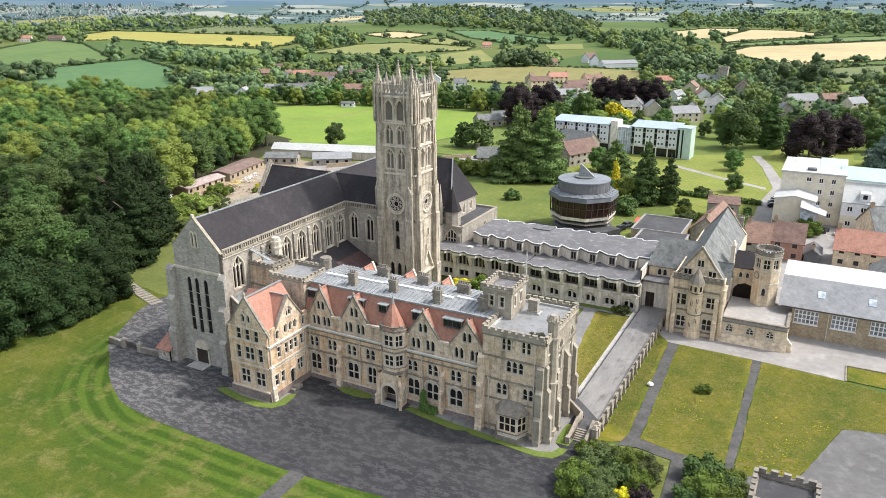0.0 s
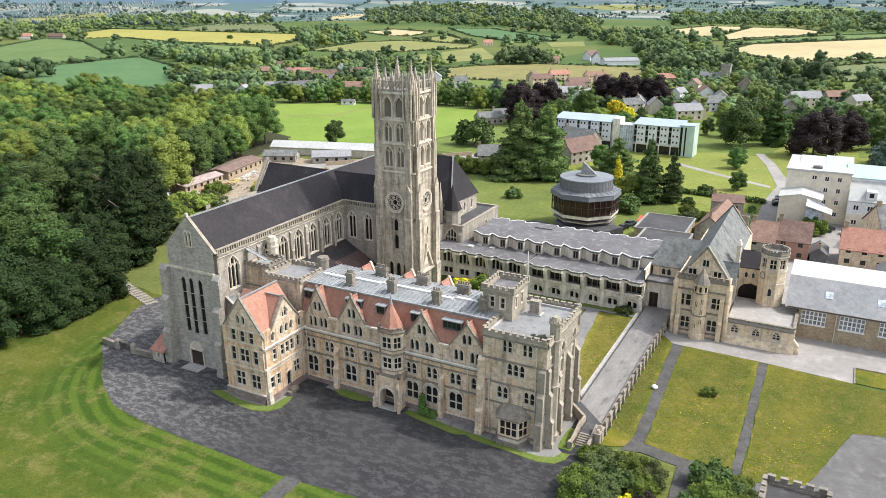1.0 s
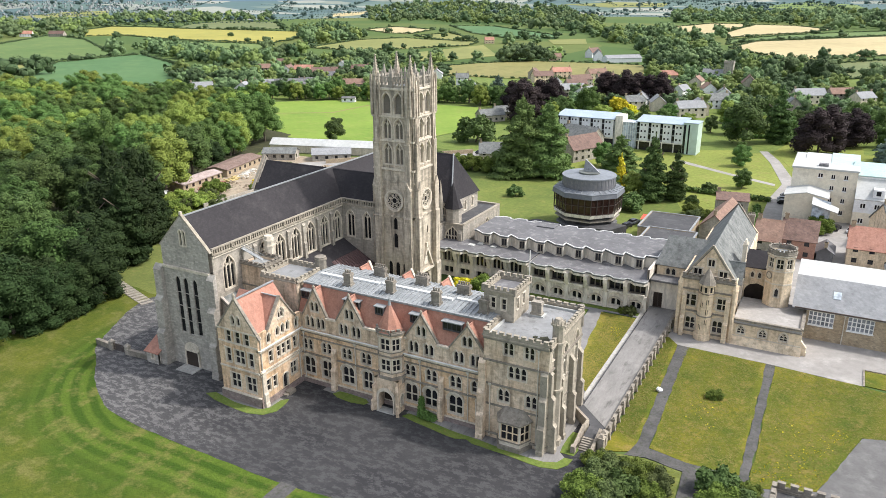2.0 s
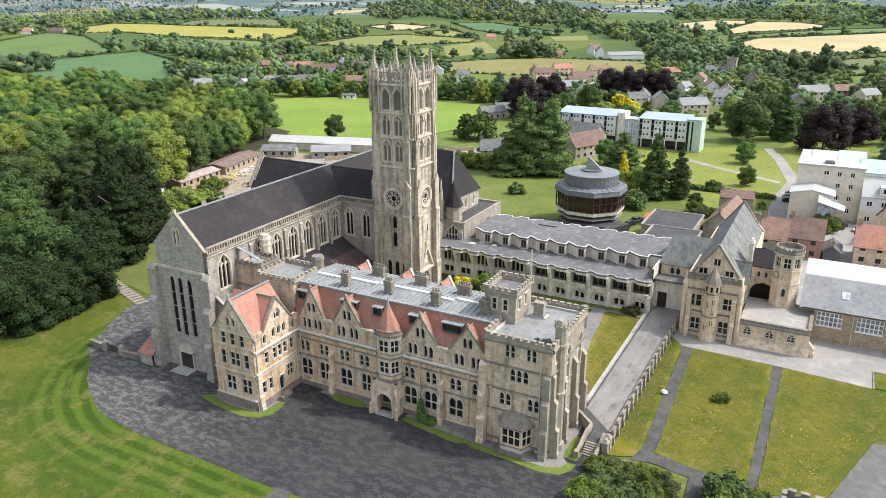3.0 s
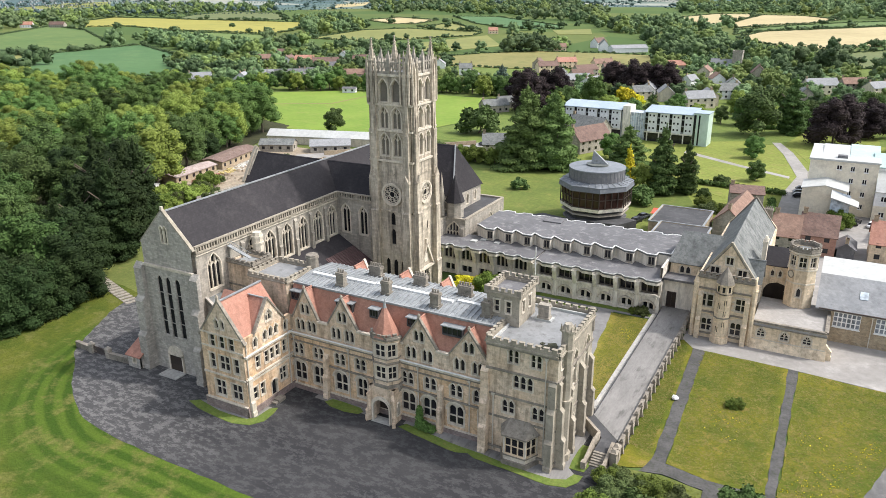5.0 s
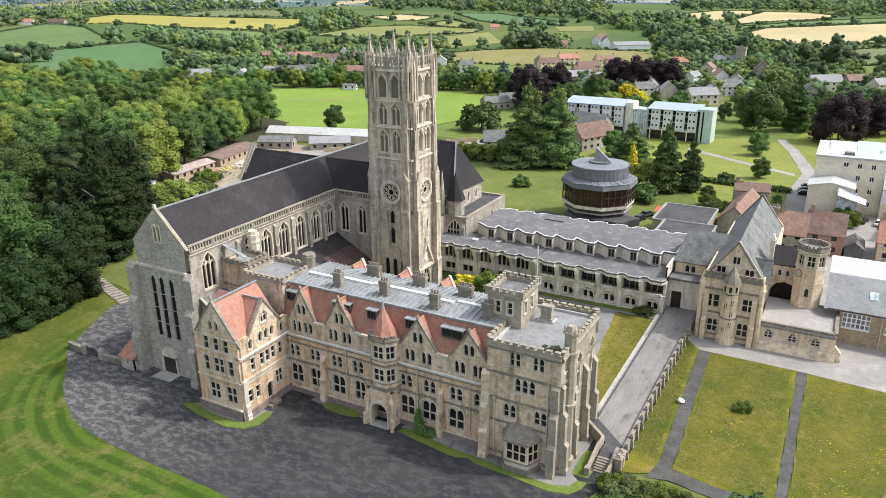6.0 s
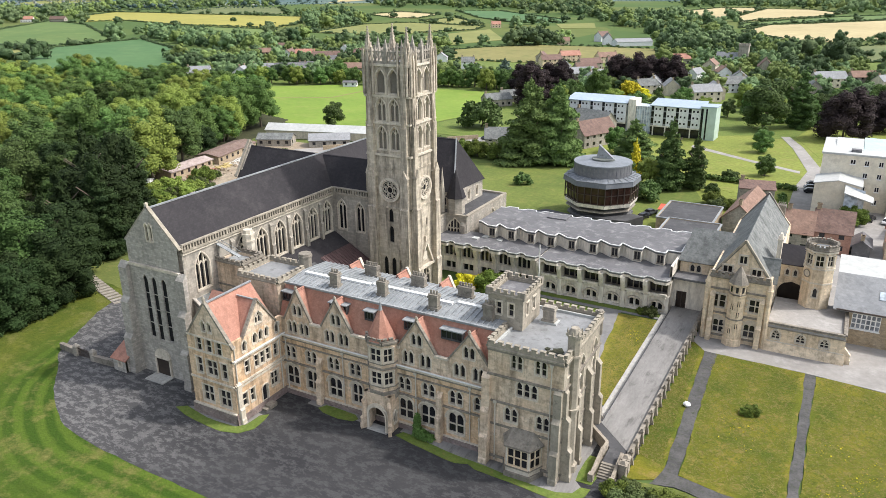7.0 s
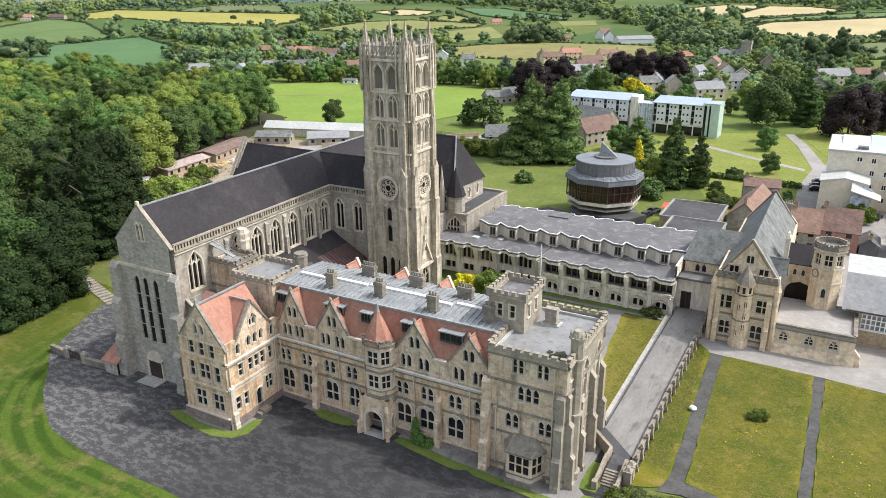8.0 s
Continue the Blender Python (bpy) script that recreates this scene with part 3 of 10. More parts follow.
def pitched(parent, x0, x1, y0, y1, eave, ridge, axis, material, over=0.35, thick=0.22, name="roof", label=""):
    """Two roof slopes; axis: the way the ridge runs."""
    s = Shape()
    if axis == "y":
        c = (x0 + x1) / 2
        k = (ridge - eave) / (c - x0)
        for xe, sg in ((x0 - over, 1), (x1 + over, -1)):
            s.slab([(xe, y0, eave - k * over), (xe, y1, eave - k * over), (c, y1, ridge), (c, y0, ridge)][:: -sg], thick)
    else:
        c = (y0 + y1) / 2
        k = (ridge - eave) / (c - y0)
        for ye, sg in ((y0 - over, 1), (y1 + over, -1)):
            s.slab([(x0, ye, eave - k * over), (x1, ye, eave - k * over), (x1, c, ridge), (x0, c, ridge)][::sg], thick)
    return s.part(name, material, parent, label)


def coping(parent, pts, material, w=0.45, h=0.28):
    """A run of capping stones along a broken line."""
    s = Shape()
    for a, b in zip(pts, pts[1:]):
        s.beam(a, b, w, h)
    return s.part("coping", material, parent)


def parapet(parent, pts, z, material, low=0.5, merlon=0.42, step=1.4, wide=0.95, thick=0.4, closed=True):
    """A low wall along a plan line with merlons on it."""
    ring_ = list(zip(pts, pts[1:] + (pts[:1] if closed else [])))
    if not closed:
        ring_ = ring_[: len(pts) - 1]
    g = Shape().box(-wide / 2, -thick / 2, 0, wide / 2, thick / 2, merlon)
    g.box(-wide / 2 - 0.06, -thick / 2 - 0.06, merlon, wide / 2 + 0.06, thick / 2 + 0.06, merlon + 0.1)
    me = g.mesh("merlon", material)
    for (ax, ay), (bx, by) in ring_:
        base = Shape().beam((ax, ay, z + low / 2), (bx, by, z + low / 2), thick, low).part("parapet", material, parent)
        Shape().beam((ax, ay, z + 0.05), (bx, by, z + 0.05), thick + 0.3, 0.22).part("cornice", material, base)
        d = math.hypot(bx - ax, by - ay)
        n = max(1, round(d / step))
        for i in range(n):
            k = (i + 0.5) / n
            piece("merlon", me, base, pose(ax + (bx - ax) * k, ay + (by - ay) * k, z + low, 0, 0, math.degrees(math.atan2(by - ay, bx - ax))))


def band(parent, x0, y0, x1, y1, z, material, out=0.18, h=0.25, name="string_course"):
    return Shape().beam((x0, y0, z), (x1, y1, z), out * 2, h).part(name, material, parent)


def buttress(parent, x, y, ang, w, steps, material):
    """A stepped buttress whose back stands on the wall at x, y. steps: (height, projection) from the ground up."""
    prof = [(0.05, 0.0), (-steps[0][1] - 0.12, 0.0), (-steps[0][1] - 0.12, 0.7), (-steps[0][1], 0.85)]
    for i, (h, d) in enumerate(steps):
        nxt = steps[i + 1][1] if i + 1 < len(steps) else 0.02
        prof += [(-d, h - 0.12), (-d - 0.07, h - 0.05), (-d - 0.07, h), (-nxt, h + (d - nxt) * 1.3)]
    prof.append((0.05, prof[-1][1]))
    n = len(prof)
    s = Shape().add([(sg * w / 2, y_, z_) for sg in (-1, 1) for y_, z_ in prof], [tuple(range(n)), tuple(range(2 * n - 1, n - 1, -1))] + [(i, n + i, n + (i + 1) % n, (i + 1) % n) for i in range(n)])
    ob = s.part("buttress", material, parent)
    ob.matrix_basis = pose(x, y, 0, 0, 0, ang)
    return ob


def pinnacle(parent, x, y, z0, z1, r, material):
    """A crocketed pinnacle: a square shaft under a spirelet with knobs and a finial."""
    s = Shape()
    zs = z0 + (z1 - z0) * 0.42
    s.ring(x, y, r, z0, zs, 4).ring(x, y, r * 1.25, zs - 0.15, zs + 0.1, 4)
    for i in range(4):
        a = math.pi / 2 * i
        s.slab([(x + r * 0.72 * math.cos(a) - r * 0.6 * math.sin(a), y + r * 0.72 * math.sin(a) + r * 0.6 * math.cos(a), zs), (x + r * 0.72 * math.cos(a) + r * 0.6 * math.sin(a), y + r * 0.72 * math.sin(a) - r * 0.6 * math.cos(a), zs), (x + r * 0.72 * math.cos(a), y + r * 0.72 * math.sin(a), zs + r * 2)], 0.08)
    s.cone(x, y, r * 0.95, zs, z1, 4)
    k = 7
    for i in range(1, k):
        zz, rr = zs + (z1 - zs) * i / k, r * 0.95 * (1 - i / k)
        for j in range(4):
            a = math.pi / 4 + math.pi / 2 * j
            s.box(x + rr * math.cos(a) - 0.09, y + rr * math.sin(a) - 0.09, zz - 0.08, x + rr * math.cos(a) + 0.09, y + rr * math.sin(a) + 0.09, zz + 0.14)
    s.ring(x, y, 0.16, z1 - 0.2, z1 + 0.05, 6)
    return s.part("pinnacle", material, parent)


def chimney(parent, x, y, z0, z1, w, d, pots, material, ang=0):
    s = Shape().box(-w / 2, -d / 2, 0, w / 2, d / 2, z1 - z0 - 0.35)
    s.box(-w / 2 - 0.15, -d / 2 - 0.15, 0.0, w / 2 + 0.15, d / 2 + 0.15, 0.5)
    s.box(-w / 2 - 0.12, -d / 2 - 0.12, z1 - z0 - 0.5, w / 2 + 0.12, d / 2 + 0.12, z1 - z0 - 0.22)
    s.box(-w / 2 - 0.05, -d / 2 - 0.05, z1 - z0 - 0.25, w / 2 + 0.05, d / 2 + 0.05, z1 - z0)
    ob = s.part("chimney", material, parent)
    ob.matrix_basis = pose(x, y, z0, 0, 0, ang)
    pot = Shape().ring(0, 0, 0.15, 0, 0.5, 8, 0.8).ring(0, 0, 0.17, 0.4, 0.47, 8)
    me = pot.mesh("chimney_pot", STONE_DARK)
    for i in range(pots):
        piece("chimney_pot", me, ob, pose(-w / 2 + w * (i + 0.5) / pots, 0, z1 - z0))
    return ob


def drainpipe(parent, x, y, z0, z1, r=0.09):
    s = Shape().ring(x, y, r, z0, z1, 6).box(x - 0.2, y - 0.15, z1 - 0.35, x + 0.2, y + 0.15, z1)
    for k in range(1, int((z1 - z0) / 1.8)):
        s.ring(x, y, r * 1.5, z0 + 1.8 * k, z0 + 1.8 * k + 0.12, 6)
    return s.part("drainpipe", PIPE, parent)


def flat_sheet(name, pts, z, material, label, category, thick=0.06, cell=0, straight=False):
    """A piece of ground on a plan outline; cell: rounds its corners and frays its edge by about that much."""
    if cell:
        out, rnd_ = [], random.Random(len(name) + len(pts))
        n = len(pts)
        for i in range(n):
            a, b, c, d = (Vector(pts[(i + k) % n]) for k in (-1, 0, 1, 2))
            steps = max(1, int((c - b).length / 1.6))
            for k in range(steps):
                t = k / steps
                q = b.lerp(c, t) if straight else 0.5 * (2 * b + (c - a) * t + (2 * a - 5 * b + 4 * c - d) * t * t + (3 * b - a - 3 * c + d) * t ** 3) if (c - b).length < 14 else b.lerp(c, t)
                out.append((q.x + rnd_.uniform(-cell, cell), q.y + rnd_.uniform(-cell, cell)))
        pts = out
    s = Shape().prism(pts, z - thick, z)
    return setting(name, s, material, label, category)
# ---- ground ----
def rise(x, y):
    """Height of the land: level round the abbey, climbing to hills far off."""
    r = math.hypot(x, y)
    k = min(max((r - 1900.0) / 2900.0, 0.0), 1.0)
    return -0.12 + 130.0 * k * k * (3 - 2 * k) + 9.0 * noise.noise(Vector((x / 700.0, y / 700.0, 0.3))) * min(k * 5, 1.0)


def land_ring(r0, r1, steps, seg=144):
    """A ring of land round the abbey, its surface following the rise of the ground."""
    s = Shape()
    radii = [r0 + (r1 - r0) * i / steps for i in range(steps + 1)]
    for r in radii:
        for i in range(seg):
            a = 2 * math.pi * i / seg
            s.v.append((r * math.cos(a), r * math.sin(a), rise(r * math.cos(a), r * math.sin(a))))
    for k in range(steps):
        a, b = k * seg, (k + 1) * seg
        s.f += [(a + i, b + i, b + (i + 1) % seg, a + (i + 1) % seg) for i in range(seg)]
    if r0 < 1:
        s.f = s.f[seg:]
        s.v[:seg] = [(0.0, 0.0, -0.12)] * seg
        s.f += [(seg + i, seg + (i + 1) % seg, 0) for i in range(seg)]
    return s


setting("ground", land_ring(0.0, 2100.0, 42), COUNTRY, "rolling farmland reaching to the far plain", "ground")
setting("backdrop", land_ring(2100.0, 3050.0, 20), FAR_PLAIN, "blue-green plain far off, haze tinted into its colour", "backdrop")
setting("backdrop", land_ring(3050.0, 4750.0, 20), FAR_HILLS, "dark blue hills on the horizon, haze tinted into their colour", "backdrop")

# the lawn, forecourt and drives round the house
flat_sheet("lawn", [(-150, -60), (-22.5, -60), (-22.5, 80), (-121.5, 97), (-134, 99), (-152, 106), (-190, 60)], 0.0, LAWN, "mown lawn with curved stripes round the forecourt", "lawn", 0.1)
flat_sheet("forecourt", [(-20.5, 60.0), (-20.5, 93.0), (-36, 96), (-99, 99), (-121, 96), (-121, 86), (-113.9, 73.6), (-108.5, 69.2), (-103, 64.6), (-97.5, 61.2), (-92.3, 58.9), (-86, 57.9), (-80, 57.5), (-67.5, 57.1), (-55, 57.05), (-44, 58.1), (-30, 59.0)], 0.012, ASPHALT, "dark worn tarmac forecourt with pale scuffs", "forecourt", 0.1, 0.10)
flat_sheet("lawn_path", [(-56.2, 20), (-53.6, 20), (-53.6, 57.3), (-56.2, 57.3)], 0.016, PATH_MAT, "narrow gravel path across the lawn", "path", 0.1)
flat_sheet("bank", [(-152, 100), (-122, 95), (-97, 97), (-97, 150), (-150, 170), (-178, 150), (-170, 126)], 0.02, ROUGH, "rough grass bank beside the church", "grass", 0.1, 0.3)
flat_sheet("bare_earth", [(-139, 92), (-134, 90.5), (-131, 92.5), (-134, 96.5), (-139, 98)], 0.045, RUBBISH, "trodden bare earth at the head of the steps", "ground", 0.05, 0.3)
flat_sheet("wood_floor", [(-138, 60), (-138, 78), (-140, 92), (-148, 110), (-162, 124), (-174, 134), (-188, 150), (-198, 166), (-203, 200), (-208, 224), (-222, 262), (-330, 300), (-470, 290), (-330, 120), (-220, 66), (-170, 40)], 0.04, WOOD_FLOOR, "ground under the wood with shade darkened into its colour", "ground", 0.1, 0.8)


def verge(pts, label="bright grass verge at the foot of the house"):
    flat_sheet("verge", pts, 0.07, VERGE, label, "verge", 0.12, 0.06)


verge([(-82.3, 69.6), (-79.6, 68.8), (-77.0, 68.4), (-72.1, 68.1), (-69.6, 68.8), (-68.4, 70.6), (-68.5, 73.0), (-69.0, 74.4), (-69.9, 73.6), (-70.1, 70.9), (-71.0, 69.9), (-76.2, 69.7), (-81.0, 70.6)])
verge([(-63.8, 79.1), (-62.5, 78.5), (-59.6, 78.2), (-57.4, 78.6), (-57.0, 79.4), (-58.0, 80.1), (-63.1, 80.2)])
verge([(-50.4, 78.6), (-45.5, 77.7), (-40.4, 76.9), (-38.8, 77.5), (-37.6, 77.0), (-32.8, 76.7), (-27.0, 76.2), (-24.6, 76.8), (-23.6, 78.4), (-23.5, 80.0), (-24.6, 79.8), (-25.2, 78.4), (-26.9, 77.6), (-31.1, 77.6), (-36.5, 78.2), (-42.2, 78.6), (-49.8, 79.7)])
verge([(-25.6, 80.8), (-23.6, 80.8), (-23.6, 86.6), (-25.6, 86.6)], "small grass bed between buttresses and steps")
flat_sheet("paving", [(-81.0, 70.7), (-76.2, 69.6), (-71.0, 69.8), (-70.0, 70.9), (-69.8, 74.0), (-70.9, 74.0), (-70.9, 70.5), (-80.3, 71.0)], 0.05, RAMP_CONC, "pale paving strip at the wing's foot", "paving", 0.1)
flat_sheet("paving", [(-66.0, 79.4), (-56.4, 79.0), (-56.4, 80.8), (-66.0, 80.8)], 0.05, RAMP_CONC, "pale paving strip at the wall's foot", "paving", 0.1)
flat_sheet("paving", [(-50.2, 79.6), (-42.2, 78.5), (-36.5, 78.1), (-31.1, 77.5), (-26.9, 77.5), (-25.1, 78.4), (-24.5, 79.8), (-25.6, 80.8), (-25.6, 93.0), (-27.5, 93.0), (-27.5, 80.8), (-50.2, 80.8)], 0.05, RAMP_CONC, "pale paving strip at the tower's foot", "paving", 0.1)

# the terrace walk with its steps, the court behind it and the kitchen garden
flat_sheet("terrace_walk", [(-26.4, 93.4), (-21.4, 88.4), (-20.9, 88.4), (-20.9, 137.0), (-26.4, 137.0)], 0.95, RAMP_CONC, "raised grey paved terrace walk", "terrace", 1.05)
flat_sheet("court_path", [(-36.5, 94), (-26.5, 94), (-26.5, 97.0), (-31.5, 104), (-34.5, 131.6), (-27.2, 131.6), (-27.2, 134), (-52, 134), (-52, 131.2), (-37.4, 131.2), (-36.6, 112)], 0.02, COURT_TARMAC, "grey tarmac path round the court", "path", 0.1)
flat_sheet("court_meadow", [(-31.6, 104.0), (-27.6, 99.0), (-27.6, 131.0), (-34.7, 131.0)], 0.03, MEADOW_DRY, "uncut golden grass plot beside the terrace", "grass", 0.1, 0.15, True)
flat_sheet("terrace_edge", [(-27.6, 97.0), (-26.42, 95.0), (-26.42, 134), (-27.6, 134)], 0.25, KERB, "pale stone margin along the terrace", "kerb", 0.3)
flat_sheet("court_lawn", [(-72, 125), (-52, 125), (-36.8, 112), (-37.6, 131), (-72, 131)], 0.025, VERGE, "small court lawn under the cloister", "lawn", 0.1)
flat_sheet("cloister_verge", [(-52, 132.3), (-27.6, 132.3), (-27.6, 133.8), (-52, 133.8)], 0.05, VERGE, "strip of bright grass along the cloister", "verge", 0.1)
flat_sheet("garden_strip", [(-20.4, 84.0), (-16.6, 86.0), (-16.5, 88.0), (-18.0, 123.0), (-20.4, 126.0)], 0.0, MEADOW, "rough grass strip under the terrace wall", "verge", 0.1, 0.1, True)
flat_sheet("garden_path", [(-17.6, 84.6), (-14.6, 85.2), (-9.5, 84.4), (-9.0, 74), (-6.4, 74), (-6.6, 85.6), (-1.3, 85.2), (-1.3, 122.4), (-2.8, 122.6), (-2.6, 87.0), (-9.4, 86.6), (-14.7, 87.8), (-16.0, 123.0), (-18.0, 123.0), (-16.5, 88.0)], 0.015, PATH_MAT, "grey gravel garden path", "path", 0.1, 0.16, True)
flat_sheet("garden_plot", [(-14.7, 87.8), (-9.4, 86.6), (-2.6, 87.0), (-2.8, 122.6), (-16.0, 123.0)], 0.02, MEADOW, "uncut meadow plot with yellow flowers", "meadow", 0.1, 0.14, True)
flat_sheet("garden_plot", [(-1.2, 85.2), (0.5, 85.4), (6.8, 88.0), (12.0, 104.5), (19, 107.0), (40, 108.0), (40, 115.0), (12.2, 121.4), (-1.3, 122.4)], 0.02, MEADOW, "uncut meadow plot with a worn track", "meadow", 0.1, 0.14, True)
flat_sheet("garden_plot", [(12.4, 121.8), (40, 121.0), (40, 128.0), (12.4, 127.6)], 0.03, MEADOW, "uncut grass behind a low kerb", "meadow", 0.1)
flat_sheet("courtyard", [(-20.4, 126.0), (-18.0, 123.0), (-2.8, 122.7), (12.2, 121.5), (12.2, 127.7), (75, 128.2), (75, 137), (-20.4, 137)], 0.01, ASPHALT_LIGHT, "pale grey tarmac courtyard", "courtyard", 0.1)
flat_sheet("service_road", [(0.5, 85.4), (-2, 70), (45, 60), (60, 105), (40, 108), (19, 107.0), (12.0, 104.5), (6.8, 88.0)], 0.01, TARMAC_ROAD, "grey tarmac service road", "road", 0.1)
flat_sheet("shrubbery_ground", [(-22.5, 60), (-9.0, 60), (-9.0, 74), (-9.5, 84.2), (-14.6, 85.0), (-20.4, 84.0)], 0.005, ROUGH, "rough grass under the shrubs", "grass", 0.1)
flat_sheet("shrubbery_ground", [(-6.4, 70), (-2, 70), (0.5, 85.0), (-6.6, 85.4)], 0.005, ROUGH, "rough grass under the shrubs", "grass", 0.1)
flat_sheet("cloister_lawn", [(-130, 157), (-66, 157), (-30, 158), (-30, 200), (-42, 232), (-95, 236), (-125, 215), (-140, 180)], 0.0, PARK_GRASS, "sunlit lawn behind the cloister", "lawn", 0.1)
flat_sheet("playing_field", [(-314, 337), (-258, 379), (-180, 378), (-150, 330), (-165, 268), (-190, 247), (-235, 262)], 0.03, PITCH, "bright mown playing field", "field", 0.1)
flat_sheet("field_path", [(-275, 307.6), (-244, 324.2), (-242.2, 358.6), (-244.4, 359.0), (-246.4, 326.2), (-275, 309.6)], 0.06, HAY_R, "worn pale footpath across the playing field", "path", 0.04)
flat_sheet("park_ground", [(-112, 240), (-60, 200), (20, 200), (40, 362), (-60, 352), (-112, 288)], -0.05, PARK_SUNNY, "mown grass of the park round the drive", "lawn", 0.05)
flat_sheet("park_lawn", [(-58, 246), (-30, 226), (-10, 222), (-12, 262), (-24, 300), (-30, 318), (-62, 300)], 0.0, PARK_SUNNY, "park lawn with sunlight put into its colour", "lawn", 0.1)
flat_sheet("park_lawn", [(-20, 318), (-6, 272), (14, 275), (12, 345), (-14, 352)], 0.0, PARK_SUNNY, "park lawn under trees with sunlight put into its colour", "lawn", 0.1)
flat_sheet("drive", [(-13.5, 190), (-6, 190), (-7, 240), (-6, 262), (6, 282), (5, 286), (-9, 270), (-16, 300), (-22, 318), (-25, 317), (-19, 296), (-12, 262), (-14, 240)], 0.03, ASPHALT_LIGHT, "pale tarmac drive winding between lawns", "drive", 0.1)
flat_sheet("park_path", [(-52, 283), (-30, 268), (-14, 258), (-14, 261), (-30, 271), (-52, 287)], 0.03, ASPHALT_LIGHT, "pale path over the park lawn", "path", 0.1)
flat_sheet("village_road", [(-176, 208), (-120, 262), (-118, 285), (-124, 285), (-128, 266), (-180, 215)], 0.03, ASPHALT_LIGHT, "grey lane past the church", "road", 0.1)
flat_sheet("service_yard", [(-7, 152), (75, 152), (75, 232), (-7, 228)], 0.0, ASPHALT_LIGHT, "pale tarmac yard between school blocks", "yard", 0.1)
flat_sheet("works_yard", [(-205, 158), (-178, 148), (-150, 168), (-150, 225), (-195, 226)], 0.02, RUBBISH, "bare yard with rubble and weeds", "yard", 0.1)

flat_sheet("village_ground", [(-440, 395), (-330, 342), (-262, 384), (-178, 384), (-148, 332), (-163, 266), (-120, 262), (-112, 285), (-60, 300), (60, 345), (90, 480), (20, 640), (-110, 640), (-230, 560), (-330, 560), (-450, 520)], -0.02, VERGE, "gardens and grass between the village houses", "ground", 0.1)


def draped(pts, material, label):
    """A field that follows the rising land: a convex outline cut into cells."""
    area = sum(ax * by - bx * ay for (ax, ay), (bx, by) in zip(pts, pts[1:] + pts[:1]))
    if area < 0:
        pts = pts[::-1]
    s, step = Shape(), 45.0
    xs, ys = [p[0] for p in pts], [p[1] for p in pts]
    for i in range(int((max(xs) - min(xs)) / step) + 1):
        for j in range(int((max(ys) - min(ys)) / step) + 1):
            x, y = min(xs) + i * step, min(ys) + j * step
            q = clip_poly([(x, y), (x + step, y), (x + step, y + step), (x, y + step)], pts)
            if len(q) > 2:
                s.add([(a, b, rise(a, b) + 0.7) for a, b in q], [tuple(range(len(q)))])
    me = bpy.data.meshes.new("field")
    me.from_pydata(s.v, [], s.f)
    me.materials.append(material)
    tagged(new("field", me), label, "field", kind="structure")


def field(pts, material, label):
    flat_sheet("field", pts, 0.25, material, label, "field", 0.3)


